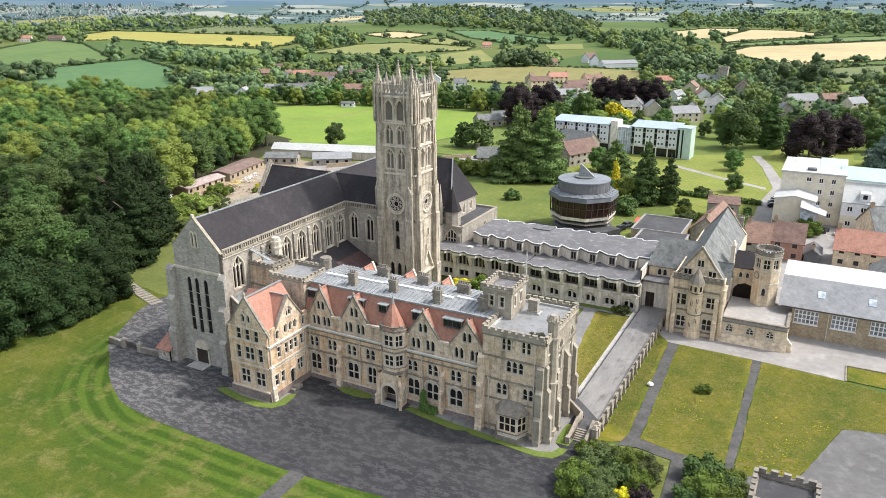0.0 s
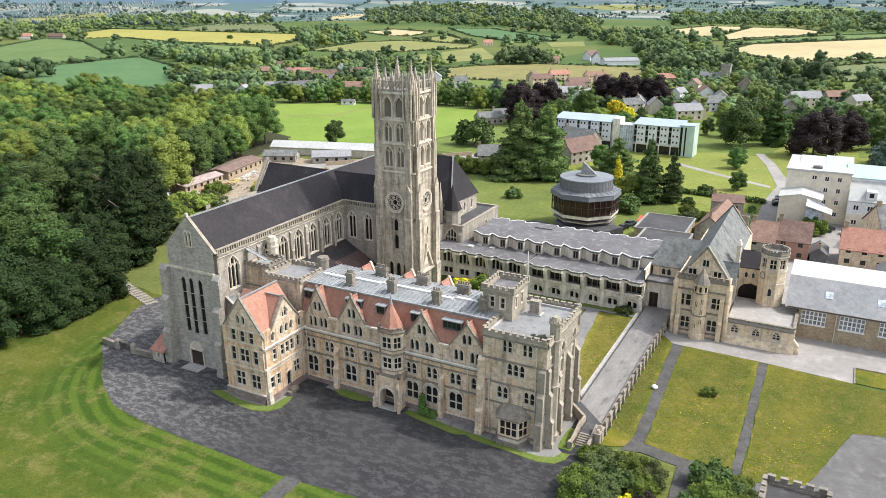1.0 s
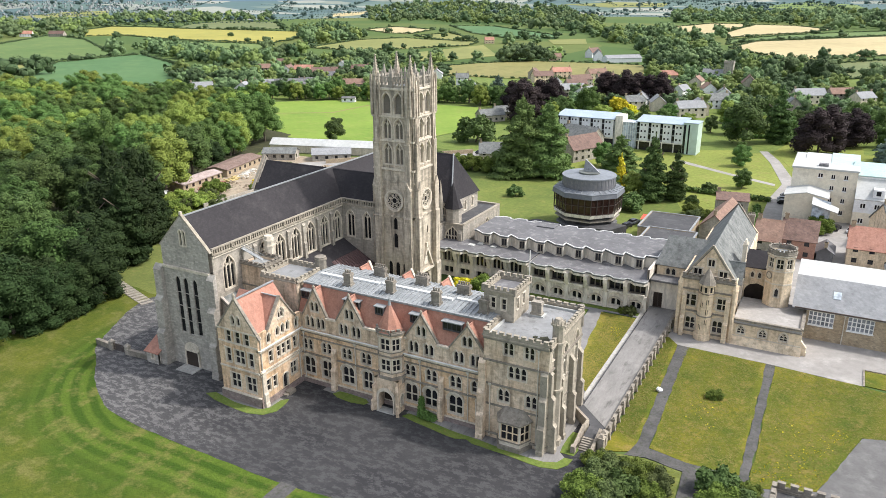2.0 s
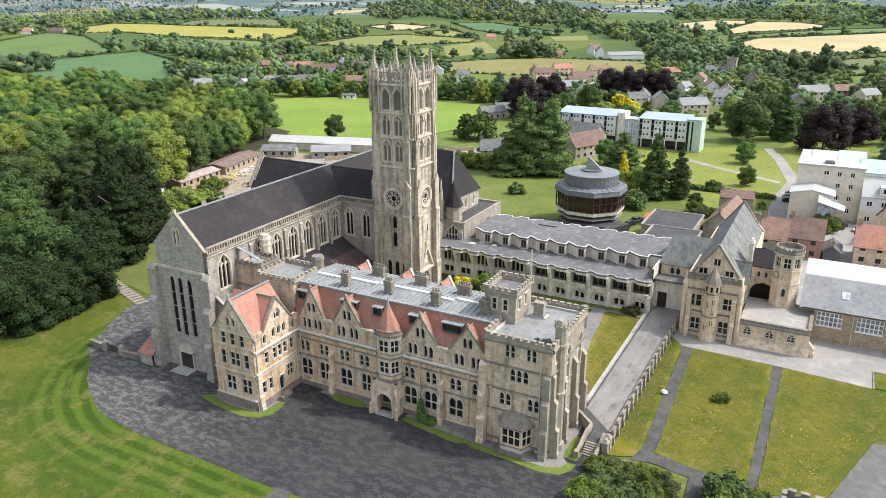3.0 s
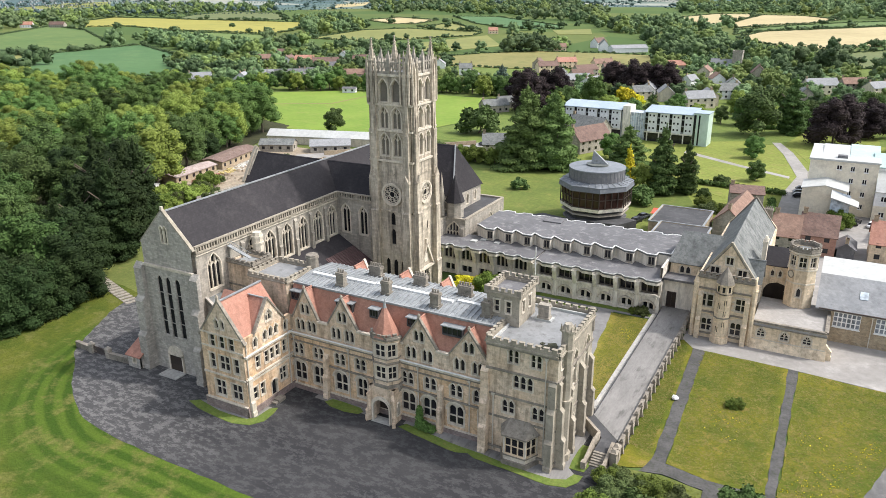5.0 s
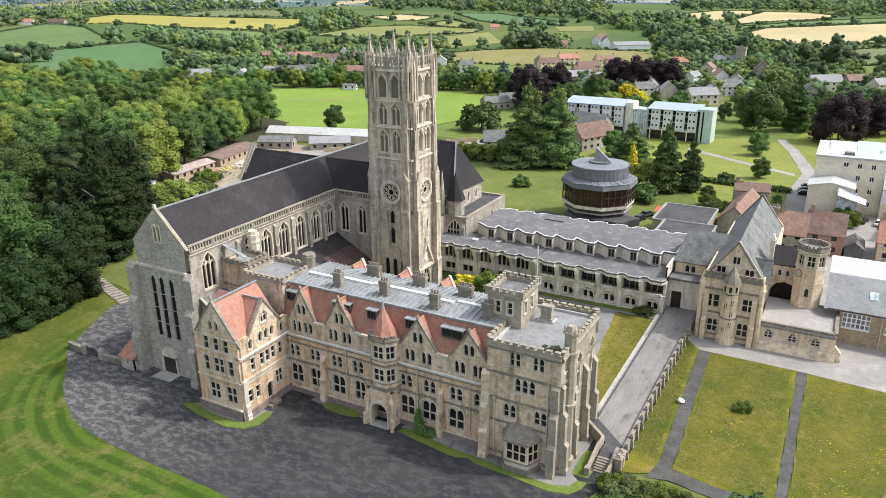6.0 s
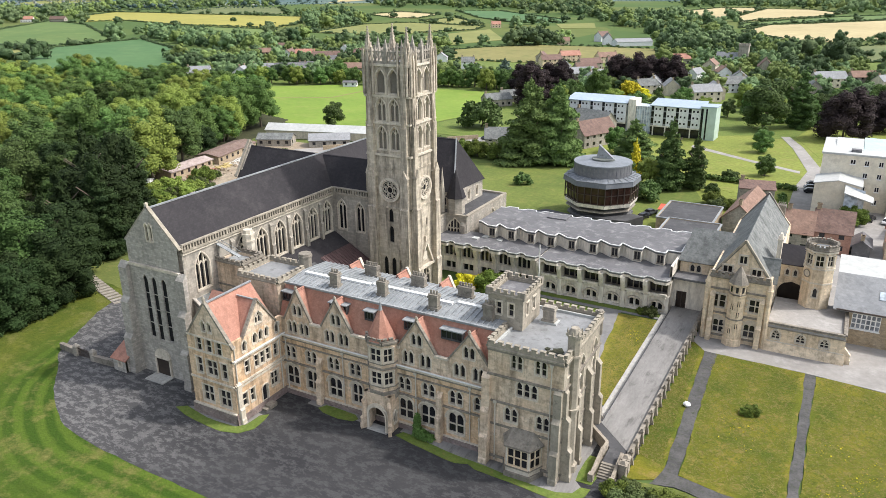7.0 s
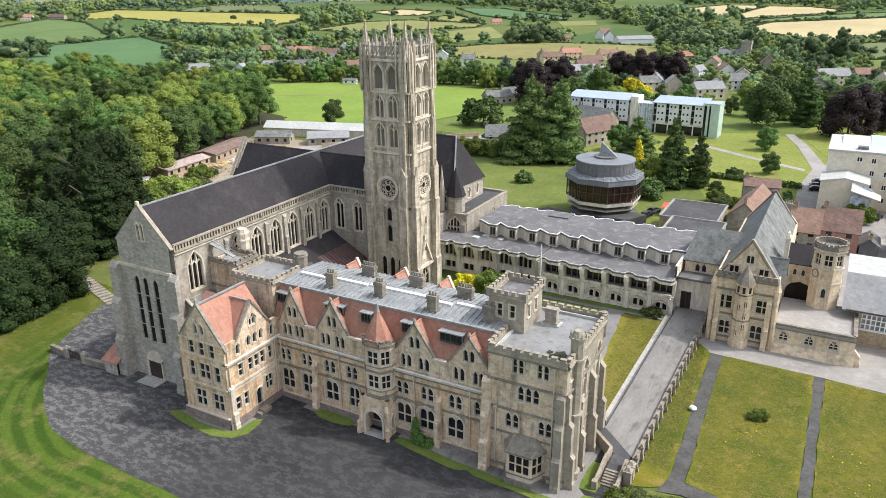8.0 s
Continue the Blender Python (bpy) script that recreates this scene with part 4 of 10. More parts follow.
FIELDS = [
    ([(-562, 355), (-685, 468), (-693, 539), (-695, 581), (-559, 505), (-431, 383), (-460, 334), (-515, 325)], CROP_GREEN, "green crop field beyond the wood"),
    ([(-1052, 574), (-1032, 631), (-1196, 821), (-1018, 753), (-742, 580), (-710, 549), (-705, 482), (-751, 406)], PASTURE, "green pasture beyond the wood"),
    ([(-733, 396), (-703, 448), (-604, 393), (-635, 341)], HAY, "strip of yellowish grass under the oaks"),
    ([(-1105, 817), (-1312, 975), (-1401, 1108), (-1301, 1111), (-853, 1067), (-716, 869), (-692, 795), (-904, 811), (-1077, 866)], CROP_YELLOW, "bright yellow ripening crop field"),
    ([(-930, 786), (-669, 767), (-604, 675), (-658, 673), (-803, 749)], PASTURE_B, "bright green pasture under the yellow crop"),
    ([(-1196, 1090), (-1328, 1260), (-1404, 1445), (-1231, 1435), (-964, 1147), (-1019, 1076)], OLIVE, "olive pasture behind the yellow crop"),
    ([(-1438, 1067), (-1486, 1176), (-1367, 1247), (-1240, 1131), (-1414, 1118), (-1334, 992)], HAY, "narrow pale ley above the yellow crop"),
    ([(-589, 740), (-623, 904), (-585, 967), (-443, 921), (-423, 855), (-461, 775), (-518, 728)], HAY, "light green ley field"),
    ([(-429, 710), (-411, 870), (-325, 723), (-348, 636), (-380, 637)], HAY, "yellowish ley beside the farm trees"),
    ([(-799, 1177), (-809, 1304), (-676, 1220), (-640, 1083), (-690, 1085)], STUBBLE, "pale dry hayfield between hedges"),
    ([(-605, 1025), (-591, 1120), (-466, 968), (-504, 939)], HAY, "small pale hayfield"),
    ([(-733, 1389), (-632, 1389), (-403, 1115), (-373, 1033), (-446, 1021), (-556, 1133)], CROP_GREEN, "deep green field before the woods"),
    ([(-328, 574), (-304, 632), (-268, 674), (-206, 678), (-159, 675), (-132, 590), (-170, 547), (-229, 525), (-292, 525)], HAY_R, "yellowish rough pasture behind the village"),
    ([(-374, 1002), (-334, 1046), (-298, 940), (-334, 915)], HAY, "small pale field by the farm"),
    ([(-125, 933), (-112, 1064), (-14, 1186), (101, 1338), (73, 923), (-7, 833), (-49, 796), (-79, 842)], STUBBLE, "golden hayfield on the slope"),
    ([(-300, 1472), (-265, 1657), (-183, 1652), (-180, 1269), (-199, 1226), (-249, 1246)], STUBBLE, "pale cut field behind hedges"),
    ([(-183, 1289), (-175, 1625), (-98, 1595), (-32, 1446), (-64, 1333), (-126, 1220), (-154, 1144)], STUBBLE, "pale cut field beside the lone tree"),
    ([(-147, 1092), (-89, 1235), (-17, 1350), (111, 1494), (102, 1354), (-15, 1214), (-115, 1088), (-136, 992)], PASTURE, "strip of pale green between hayfields"),
    ([(-14, 757), (69, 859), (56, 675), (3, 625)], OLIVE, "rough green pasture under the golden field"),
    ([(-2015, 1294), (-2052, 1475), (-2002, 1582), (-1902, 1501), (-1898, 1232)], HAY, "pale field far beyond the wood"),
    ([(-1387, 1873), (-1344, 2021), (-1263, 1839), (-1287, 1698)], STUBBLE, "far pale field on the plain"),
    ([(-901, 2536), (-762, 2735), (-580, 2714), (-551, 2503), (-708, 2418)], HAY, "far pale field on the plain"),
    ([(-272, 2541), (-172, 2802), (-9, 2679), (24, 2487), (-97, 2405)], PASTURE_B, "bright green field on the far slope"),
]
for pts, matl, lab in FIELDS:
    if max(math.hypot(*p) for p in pts) > 1850:
        draped(pts, matl, lab)
    else:
        field(pts, matl, lab)
# ---- the abbey church ----
church = thing("abbey_church", "long gothic stone abbey church with black slate roof", "church")
NX0, NX1, NY0, NY1 = -95.5, -84.7, 75.5, 150.0
NC = (NX0 + NX1) / 2
# west front
wall(church, NX0, NY0, 0, rect(0, 0, 10.8, 18.2), [(3.2, 6.4, 1.05, 10.4, "p", 0, 3), (5.0, 6.2, 1.05, 10.6, "p", 0, 3), (7.1, 6.4, 1.05, 10.4, "p", 0, 3)], STONE_WEST, 0.9, pane_mat=LEADED, frame_mat=STONE_WEST, depth=0.22, label="grey ashlar west wall")
wall(church, NX0, NY0 + 0.15, 0, rect(0, 18.2, 10.8, 22.0), [], STONE_WEST, 0.8)
wall(church, NX0, NY0 + 0.15, 0, gable(0, 10.8, 22.0, 27.4), [(5.0, 22.4, 0.45, 2.6, "p", 0, 0), (5.8, 22.4, 0.45, 2.6, "p", 0, 0)], STONE_WEST, 0.8, pane_mat=LEADED, depth=0.2)
band(church, NX0, NY0, NX1, NY0, 18.2, STONE_PALE, 0.22, 0.4)
coping(church, [(NX0 - 0.3, NY0 + 0.5, 21.8), (NC, NY0 + 0.5, 27.6), (NX1 + 0.3, NY0 + 0.5, 21.8)], STONE_PARAPET, 0.6, 0.28)
Shape().box(NC - 0.2, NY0 + 0.2, 27.5, NC + 0.2, NY0 + 0.6, 28.2).part("finial", STONE_PALE, church)
for bx, w in ((-96.3, 1.7), (-84.1, 1.5)):
    buttress(church, bx, NY0, 0, w, [(6, 1.8), (12, 1.3), (17.5, 0.7)], STONE_WEST)
buttress(church, NX0, 77.0, -90, 1.6, [(5, 3.2), (10, 2.4), (15, 1.2)], STONE_GREY)
door = Shape().box(-92.35, NY0 - 0.12, 0, -89.45, NY0 + 0.06, 2.95).part("door", DOOR_WOOD, church, "wide dark timber west door")
Shape().box(-92.55, NY0 - 0.3, 0, -92.3, NY0 + 0.1, 3.1).box(-89.5, NY0 - 0.3, 0, -89.25, NY0 + 0.1, 3.1).box(-92.55, NY0 - 0.3, 2.95, -89.25, NY0 + 0.1, 3.2).part("door_frame", STONE_PALE, door)
tym = Shape()
half = [(x, z) for x, z in arch_half(3.4, 1.5, "o", 8)]
pts = half + [(-x, z) for x, z in half[-2::-1]]
n_ = len(pts)
tym.add([(-90.9 + x, NY0 - 0.14, 3.2 + z) for x, z in pts] + [(-90.9 + x, NY0 + 0.05, 3.2 + z) for x, z in pts], [tuple(range(n_)), tuple(range(n_, 2 * n_))[::-1]] + [(i, (i + 1) % n_, n_ + (i + 1) % n_, n_ + i) for i in range(n_)])
tym.part("tympanum", STONE_PALE, church)
Shape().box(-92.9, NY0 - 2.4, 0.0, -89.0, NY0, 0.16).part("threshold", KERB, church)
# small tiled lean-to against the north-west buttress
lean = thing("porch_lodge", "small stone lean-to with red tiled roof", "lodge")
wall(lean, -99.8, 73.0, 0, rect(0, 0, 2.9, 2.3), [(1.6, 0.9, 0.7, 0.9, "r", 1, 0)], STONE_WEST, 0.35)
Shape().box(-99.8, 73.35, 0, -99.45, 76.5, 2.3).part("wall", STONE_WEST, lean)
Shape().box(-97.25, 73.35, 0, -96.9, 75.3, 2.3).part("wall", STONE_WEST, lean)
Shape().slab([(-100.1, 72.7, 2.2), (-96.6, 72.7, 2.2), (-96.6, 76.6, 4.4), (-100.1, 76.6, 4.4)], 0.2).part("roof", TILE, lean)
# nave side walls
bays = [(4.5, 14.4, 2.8, 5.9, "p", 2, 0)] + [(v - 75.5, 14.1, 2.7, 6.1, "p", 2, 0) for v in (88.7, 93.1, 97.6, 102.0, 106.4, 110.6)]
wall(church, NX1, NY0 + 0.9, 90, rect(0, 0, 37.0, 21.3), [(u - 0.9, *r) for u, *r in bays], STONE_GREY, 0.8, pane_mat=LEADED, depth=0.5)
wall(church, NX1, 121.0, 90, rect(0, 0, NY1 - 121.0, 21.3), [(5 + 5 * i, 14.3, 2.2, 5.6, "p", 2, 0) for i in range(5)], STONE_GREY, 0.8, pane_mat=LEADED, depth=0.5)
wall(church, NX0, NY1, -90, rect(0, 0, NY1 - NY0 - 0.9, 21.3), [], STONE_GREY, 0.8)
wall(church, NX1, NY1, 180, [(0, 0), (10.8, 0), (10.8, 21.5), (5.4, 27.2), (0, 21.5)], [], STONE_GREY, 0.8)
for v in (83.5, 86.3, 90.9, 95.3, 99.8, 104.2, 108.5):
    buttress(church, NX1, v, 90, 0.7, [(16.5, 0.55), (20.0, 0.35)], STONE_GREY)
pitched(church, NX0, NX1, NY0 + 0.7, NY1, 21.8, 27.3, "y", SLATE, 0.1, label="steep black slate nave roof")
Shape().beam((NC, NY0 + 0.9, 27.38), (NC, NY1, 27.38), 0.3, 0.2).part("ridge", LEAD, church)


def pierced_parapet(x0, y0, x1, y1, z):
    """A stone parapet with a row of small openings."""
    s = Shape().beam((x0, y0, z + 0.12), (x1, y1, z + 0.12), 0.5, 0.3).beam((x0, y0, z + 1.15), (x1, y1, z + 1.15), 0.45, 0.22)
    d = math.hypot(x1 - x0, y1 - y0)
    n = int(d / 0.55)
    for i in range(n + 1):
        k = i / n
        w = 0.5 if i % 8 == 0 else 0.24
        s.beam((x0 + (x1 - x0) * k, y0 + (y1 - y0) * k, z + 0.2), (x0 + (x1 - x0) * k, y0 + (y1 - y0) * k, z + 1.1), w, 0.28)
    return s.part("parapet", STONE_PARAPET, church)


pierced_parapet(NX1 + 0.1, NY0 + 0.9, NX1 + 0.1, 112.6, 21.2)
band(church, NX1, NY0 + 0.9, NX1, 112.6, 20.9, STONE_PALE, 0.2, 0.25)
pierced_parapet(NX1 + 0.1, 112.55, -76.5, 112.55, 21.2)
pierced_parapet(NX1 + 0.1, 121.2, NX1 + 0.1, NY1, 21.2)
# transepts
wall(church, NX1, 112.7, 0, rect(0, 0, 8.6, 21.3), [(1.9, 14.4, 1.8, 5.7, "p", 1, 0), (5.9, 14.4, 1.8, 5.6, "p", 1, 0)], STONE_GREY, 0.7, pane_mat=LEADED, depth=0.45)
wall(church, -76.1, 121.0, 180, rect(0, 0, 8.6, 21.3), [], STONE_GREY, 0.7)
pitched(church, NC + 0.5, -76.0, 112.8, 121.0, 21.8, 27.2, "x", SLATE, 0.0)
wall(church, -108.3, 112.7, 0, rect(0, 0, 12.8, 21.5), [(3, 13, 1.5, 6, "p", 1, 0), (8, 13, 1.5, 6, "p", 1, 0)], STONE_GREY, 0.7)
wall(church, NX0, 121.0, 180, rect(0, 0, 12.8, 21.5), [], STONE_GREY, 0.7)
wall(church, -108.3, 121.0, -90, [(0, 0), (8.3, 0), (8.3, 21.5), (4.15, 27.8), (0, 21.5)], [(4.15, 8, 3, 10, "p", 2, 1)], STONE_GREY, 0.7)
pitched(church, -108.2, NC - 0.5, 112.8, 121.0, 21.8, 27.2, "x", SLATE, 0.2)
coping(church, [(-108.2, 112.3, 21.6), (-108.2, 116.9, 28.2), (-108.2, 121.4, 21.6)], STONE_PARAPET, 0.6, 0.3)
# south aisle and chapels between nave and house
wall(church, -77.8, 91.0, 90, rect(0, 0, 21.5, 9.6), [(3 + 4.4 * i, 4.5, 1.8, 3.6, "p", 1, 0) for i in range(5)], STONE_GREY, 0.6)
Shape().slab([(-77.4, 90.8, 9.6), (-77.4, 112.6, 9.6), (-84.7, 112.6, 13.8), (-84.7, 90.8, 13.8)], 0.25).part("aisle_roof", SLATE, church, "black slate aisle roof")
aisle = Shape().slab([(-77.0, 103.6, 9.49), (-77.0, 112.5, 9.49), (-81.3, 112.5, 11.96), (-81.3, 103.6, 11.96)], 0.12)
aisle = aisle.part("aisle_roof", ROOF_RED, church, "plum-coloured ribbed metal roof")
rib = Shape().beam((-77.0, 0, 9.55), (-81.3, 0, 12.02), 0.1, 0.12).mesh("roof_rib", ROOF_RED)
for i in range(12):
    piece("roof_rib", rib, aisle, pose(0, 103.9 + 0.76 * i, 0))
sk = Shape().slab([(-80.0, 100.3, 11.3), (-80.0, 101.6, 11.3), (-81.0, 101.6, 11.95), (-81.0, 100.3, 11.95)], 0.15).part("skylight", FELT_DARK, church)
wall(church, -84.7, 77.5, 0, [(0, 0), (5.6, 0), (5.6, 9.5), (0, 13.2)], [], STONE_WEST, 0.6)
Shape().slab([(-78.9, 77.3, 9.5), (-78.9, 83.9, 9.5), (-84.7, 83.9, 13.4), (-84.7, 77.3, 13.4)], 0.25).part("aisle_roof", SLATE_GREY, church)
coping(church, [(-84.7, 77.5, 13.6), (-78.9, 77.5, 9.6)], STONE_WEST, 0.5, 0.3)
# crenellated stair block and its turret
for args in ((-85.0, 82.8, 0, 5.4), (-79.6, 82.8, 90, 4.6), (-79.6, 87.4, 180, 5.4), (-85.0, 87.4, -90, 4.6)):
    wall(church, args[0], args[1], args[2], rect(0, 0, args[3], 18.0), [], STONE_UP, 0.4)
Shape().box(-84.6, 83.2, 17.4, -80.0, 87.0, 17.6).part("flat_roof", LEAD, church)
parapet(church, [(-85, 82.8), (-79.6, 82.8), (-79.6, 87.4), (-85, 87.4)], 18.0, STONE_DARK, 0.4, 0.18, 1.0, 0.55, 0.35)
band(church, -85.05, 82.78, -79.55, 82.78, 14.3, STONE_DARK, 0.15, 0.22), band(church, -79.58, 82.8, -79.58, 87.4, 14.3, STONE_DARK, 0.15, 0.22)
Shape().ring(-83.2, 88.5, 0.95, 0, 20.6, 8).ring(-83.2, 88.5, 1.1, 19.6, 19.85, 8).ring(-83.2, 88.5, 1.05, 20.6, 20.9, 8).ring(-83.2, 88.5, 0.85, 20.9, 21.5, 8, 0.9).part("turret", STONE_PALE, church, "pale octagonal stair turret")
Shape().beam((-84.5, 83.2, 20.6), (-80.6, 83.8, 18.9), 0.7, 0.1).beam((-84.5, 82.9, 21.3), (-80.6, 83.5, 19.6), 0.06, 0.06).beam((-84.5, 83.5, 21.3), (-80.6, 84.1, 19.6), 0.06, 0.06).part("walkway", LEAD, church, "grey metal roof walkway")

# the tower
TX0, TX1, TY0, TY1 = -76.2, -67.6, 112.5, 121.1
TW, TD = TX1 - TX0, TY1 - TY0
low = [(2.9, 6.4, 1.0, 4.4, "p", 0, 0), (4.6, 6.4, 1.0, 4.4, "p", 0, 0), (6.3, 6.4, 1.0, 4.4, "p", 0, 0), (4.3, 13.6, 1.0, 3.2, "p", 0, 0), (4.3, 17.4, 1.0, 2.6, "p", 0, 0), (4.3, 21.6, 3.4, 3.4, "o", 0, 0)]
belfry = [(TW / 2 + sg * 1.3, z, 1.85, h, "p", b, 0) for z, h, b in ((35.4, 3.9, 1), (30.5, 4.1, 1), (40.1, 4.0, 0)) for sg in (-1, 1)]
side_low = [(4.3, 1.0, 3.4, 7.5, "p", 2, 1), (3.4, 16.0, 0.5, 1.6, "p", 0, 0), (5.2, 16.0, 0.5, 1.6, "p", 0, 0), (4.3, 21.6, 3.4, 3.4, "o", 0, 0)]
LOUVRE = surface("belfry_boards", (0.15, 0.135, 0.112), (0.20, 0.18, 0.15), None, 0.5, 3.0)
for x, y, a, ops in ((TX0, TY0, 0, low), (TX1, TY0, 90, side_low), (TX1, TY1, 180, []), (TX0, TY1, -90, [])):
    wall(church, x, y, a, rect(0, 0, TW, 29.6), [o for o in ops if o[4] != "o"], STONE_TOWER, 0.7, depth=0.25, pane_mat=LEADED, frame_mat=STONE_TOWER)
    wall(church, x, y, a, rect(0.1, 29.6, TW - 0.1, 45.0), belfry, STONE_TOWER, 0.7, depth=0.5, pane_mat=LOUVRE)
    m = pose(x, y, 0, 0, 0, a)
    for z, h, out in ((20.2, 0.3, 0.2), (29.6, 0.35, 0.3), (35.1, 0.3, 0.22), (39.7, 0.35, 0.28), (44.8, 0.4, 0.3), (27.2, 0.22, 0.12)):
        ob = Shape().beam((-0.2, 0, z), (TW + 0.2, 0, z), out * 2, h).part("string_course", STONE_PALE if z > 29 else STONE_TOWER, church)
        ob.matrix_basis = m
    panel = Shape().box(1.9, -0.05, 27.4, TW - 1.9, 0.02, 29.3).part("panel", STONE_TOWER, church)
    panel.matrix_basis = m
    # rose
    if a in (0, 90):
        rose, glass_disc = Shape(), Shape()
        for i in range(24):
            a0, a1 = 2 * math.pi * i / 24, 2 * math.pi * (i + 1) / 24
            for r, w, out in ((2.0, 0.38, 0.4), (1.68, 0.16, 0.3), (0.6, 0.12, 0.2)):
                rose.beam((TW / 2 + r * math.cos(a0), -out / 2, 23.4 + r * math.sin(a0)), (TW / 2 + r * math.cos(a1), -out / 2, 23.4 + r * math.sin(a1)), out, w)
        for i in range(8):
            a0 = 2 * math.pi * (i + 0.5) / 8
            rose.beam((TW / 2 + 0.5 * math.cos(a0), -0.1, 23.4 + 0.5 * math.sin(a0)), (TW / 2 + 1.7 * math.cos(a0), -0.1, 23.4 + 1.7 * math.sin(a0)), 0.16, 0.12)
            for k in range(6):
                b0, b1 = 2 * math.pi * k / 6, 2 * math.pi * (k + 1) / 6
                cx, cz = TW / 2 + 1.16 * math.cos(a0 + math.pi / 8), 23.4 + 1.16 * math.sin(a0 + math.pi / 8)
                rose.beam((cx + 0.3 * math.cos(b0), -0.08, cz + 0.3 * math.sin(b0)), (cx + 0.3 * math.cos(b1), -0.08, cz + 0.3 * math.sin(b1)), 0.12, 0.09)
        glass_disc.add([(TW / 2 + 1.85 * math.cos(2 * math.pi * i / 24), -0.03, 23.4 + 1.85 * math.sin(2 * math.pi * i / 24)) for i in range(24)], [tuple(range(24))])
        rw = rose.part("rose_window", STONE_PALE, church, "round traceried rose window")
        rw.matrix_basis = m
        piece("pane", glass_disc.mesh("pane", LEADED), rw)
        if a == 90:
            gb = Shape()
            gb.beam((1.9, -0.25, 8.6), (4.3, -0.25, 13.2), 0.5, 0.35).beam((6.7, -0.25, 8.6), (4.3, -0.25, 13.2), 0.5, 0.35).box(1.6, -0.6, 8.3, 7.0, 0.05, 8.7)
            gb.ring(4.3, -0.2, 0.25, 13.2, 14.2, 4).box(3.7, -0.14, 9.6, 4.9, 0.02, 11.2)
            gb.part("portal_gable", STONE_PALE, church).matrix_basis = m
    # hood moulds over the belfry lights
    for u, z, w, h, *_ in belfry:
        hood = Shape()
        edge = outline_of(w + 0.3, h + 0.2, "p")[2:]
        hood.strip([(u + a_, z + b_) for a_, b_ in edge], -0.2, 0.04, 0.18)
        hood.part("hood_mould", STONE_PALE, church).matrix_basis = m
    # pierced crown with small pinnacles
    crown = Shape().beam((0.3, 0.2, 45.2), (TW - 0.3, 0.2, 45.2), 0.4, 0.5).beam((0.3, 0.2, 46.9), (TW - 0.3, 0.2, 46.9), 0.35, 0.25)
    for i in range(11):
        u = 0.6 + (TW - 1.2) * i / 10
        crown.box(u - 0.12, 0.05, 45.3, u + 0.12, 0.35, 47.2 + (0.45 if i % 2 else 0))
        if i < 10:
            crown.beam((u, 0.2, 45.5), (u + (TW - 1.2) / 10, 0.2, 46.8), 0.15, 0.12)
    for u in (TW / 2,):
        crown.ring(u, 0.0, 0.42, 44.6, 47.4, 4).cone(u, 0.0, 0.4, 47.4, 49.2, 4)
    for u in (TW / 4, TW * 3 / 4):
        crown.ring(u, 0.1, 0.2, 45, 47.2, 4).cone(u, 0.1, 0.2, 47.2, 48.4, 4)
    crown.part("crown_parapet", STONE_GREY, church, "weathered pierced crown parapet").matrix_basis = m
    for u0 in (0.95, TW - 0.95):
        prof, last = [(0.05, 0.0)], None
        for z0, z1, d in ((0, 9.0, 1.25), (9.0, 20.2, 1.05), (20.2, 26.0, 0.9), (26.0, 34.5, 0.6), (34.5, 44.0, 0.42)):
            prof += [(-d, z0 if last is None else z0 + (last - d) * 1.5), (-d, z1 - 0.1), (-d - 0.06, z1)]
            last = d + 0.06
        prof += [(0.05, 44.9)]
        n_ = len(prof)
        tw_ = lambda z: 0.82 if z < 9.5 else 0.76 if z < 26.5 else 0.55 if z < 35 else 0.42
        bt = Shape().add([(u0 + sg * tw_(z_), y_, z_) for sg in (-1, 1) for y_, z_ in prof], [tuple(range(n_)), tuple(range(2 * n_ - 1, n_ - 1, -1))] + [(i, n_ + i, n_ + (i + 1) % n_, (i + 1) % n_) for i in range(n_)])
        bt.part("buttress", STONE_TOWER, church).matrix_basis = m
        gb_ = Shape().add([(u0 - 0.75, -0.98, 25.8), (u0 + 0.75, -0.98, 25.8), (u0, -0.98, 27.4), (u0 - 0.75, 0, 25.8), (u0 + 0.75, 0, 25.8), (u0, 0, 27.4)], [(0, 1, 2), (0, 2, 5, 3), (1, 4, 5, 2)])
        gb_.part("gablet", STONE_TOWER, church).matrix_basis = m
        for z0, z1, dd in ((34.5, 37.8, 0.62), (39.7, 46.5, 0.55)):
            Shape().ring(u0, -dd * 0.6, 0.34, z0, z1 - 1.2, 4).cone(u0, -dd * 0.6, 0.34, z1 - 1.2, z1 + 0.8, 4).part("shaft_pinnacle", STONE_TOWER, church).matrix_basis = m
        for dx in (-0.86, 0.86):
            Shape().ring(u0 + dx, -0.42, 0.2, 39.9, 46.4, 6).cone(u0 + dx, -0.42, 0.2, 46.4, 47.9, 6).part("corner_shaft", STONE_TOWER, church).matrix_basis = m
for x in (TX0 + 0.5, TX1 - 0.5):
    for y in (TY0 + 0.5, TY1 - 0.5):
        pinnacle(church, x, y, 44.5, 50.9, 0.62, STONE_TOWER)
Shape().box(TX0 + 0.3, TY0 + 0.3, 44.4, TX1 - 0.3, TY1 - 0.3, 44.8).part("tower_roof", LEAD, church)
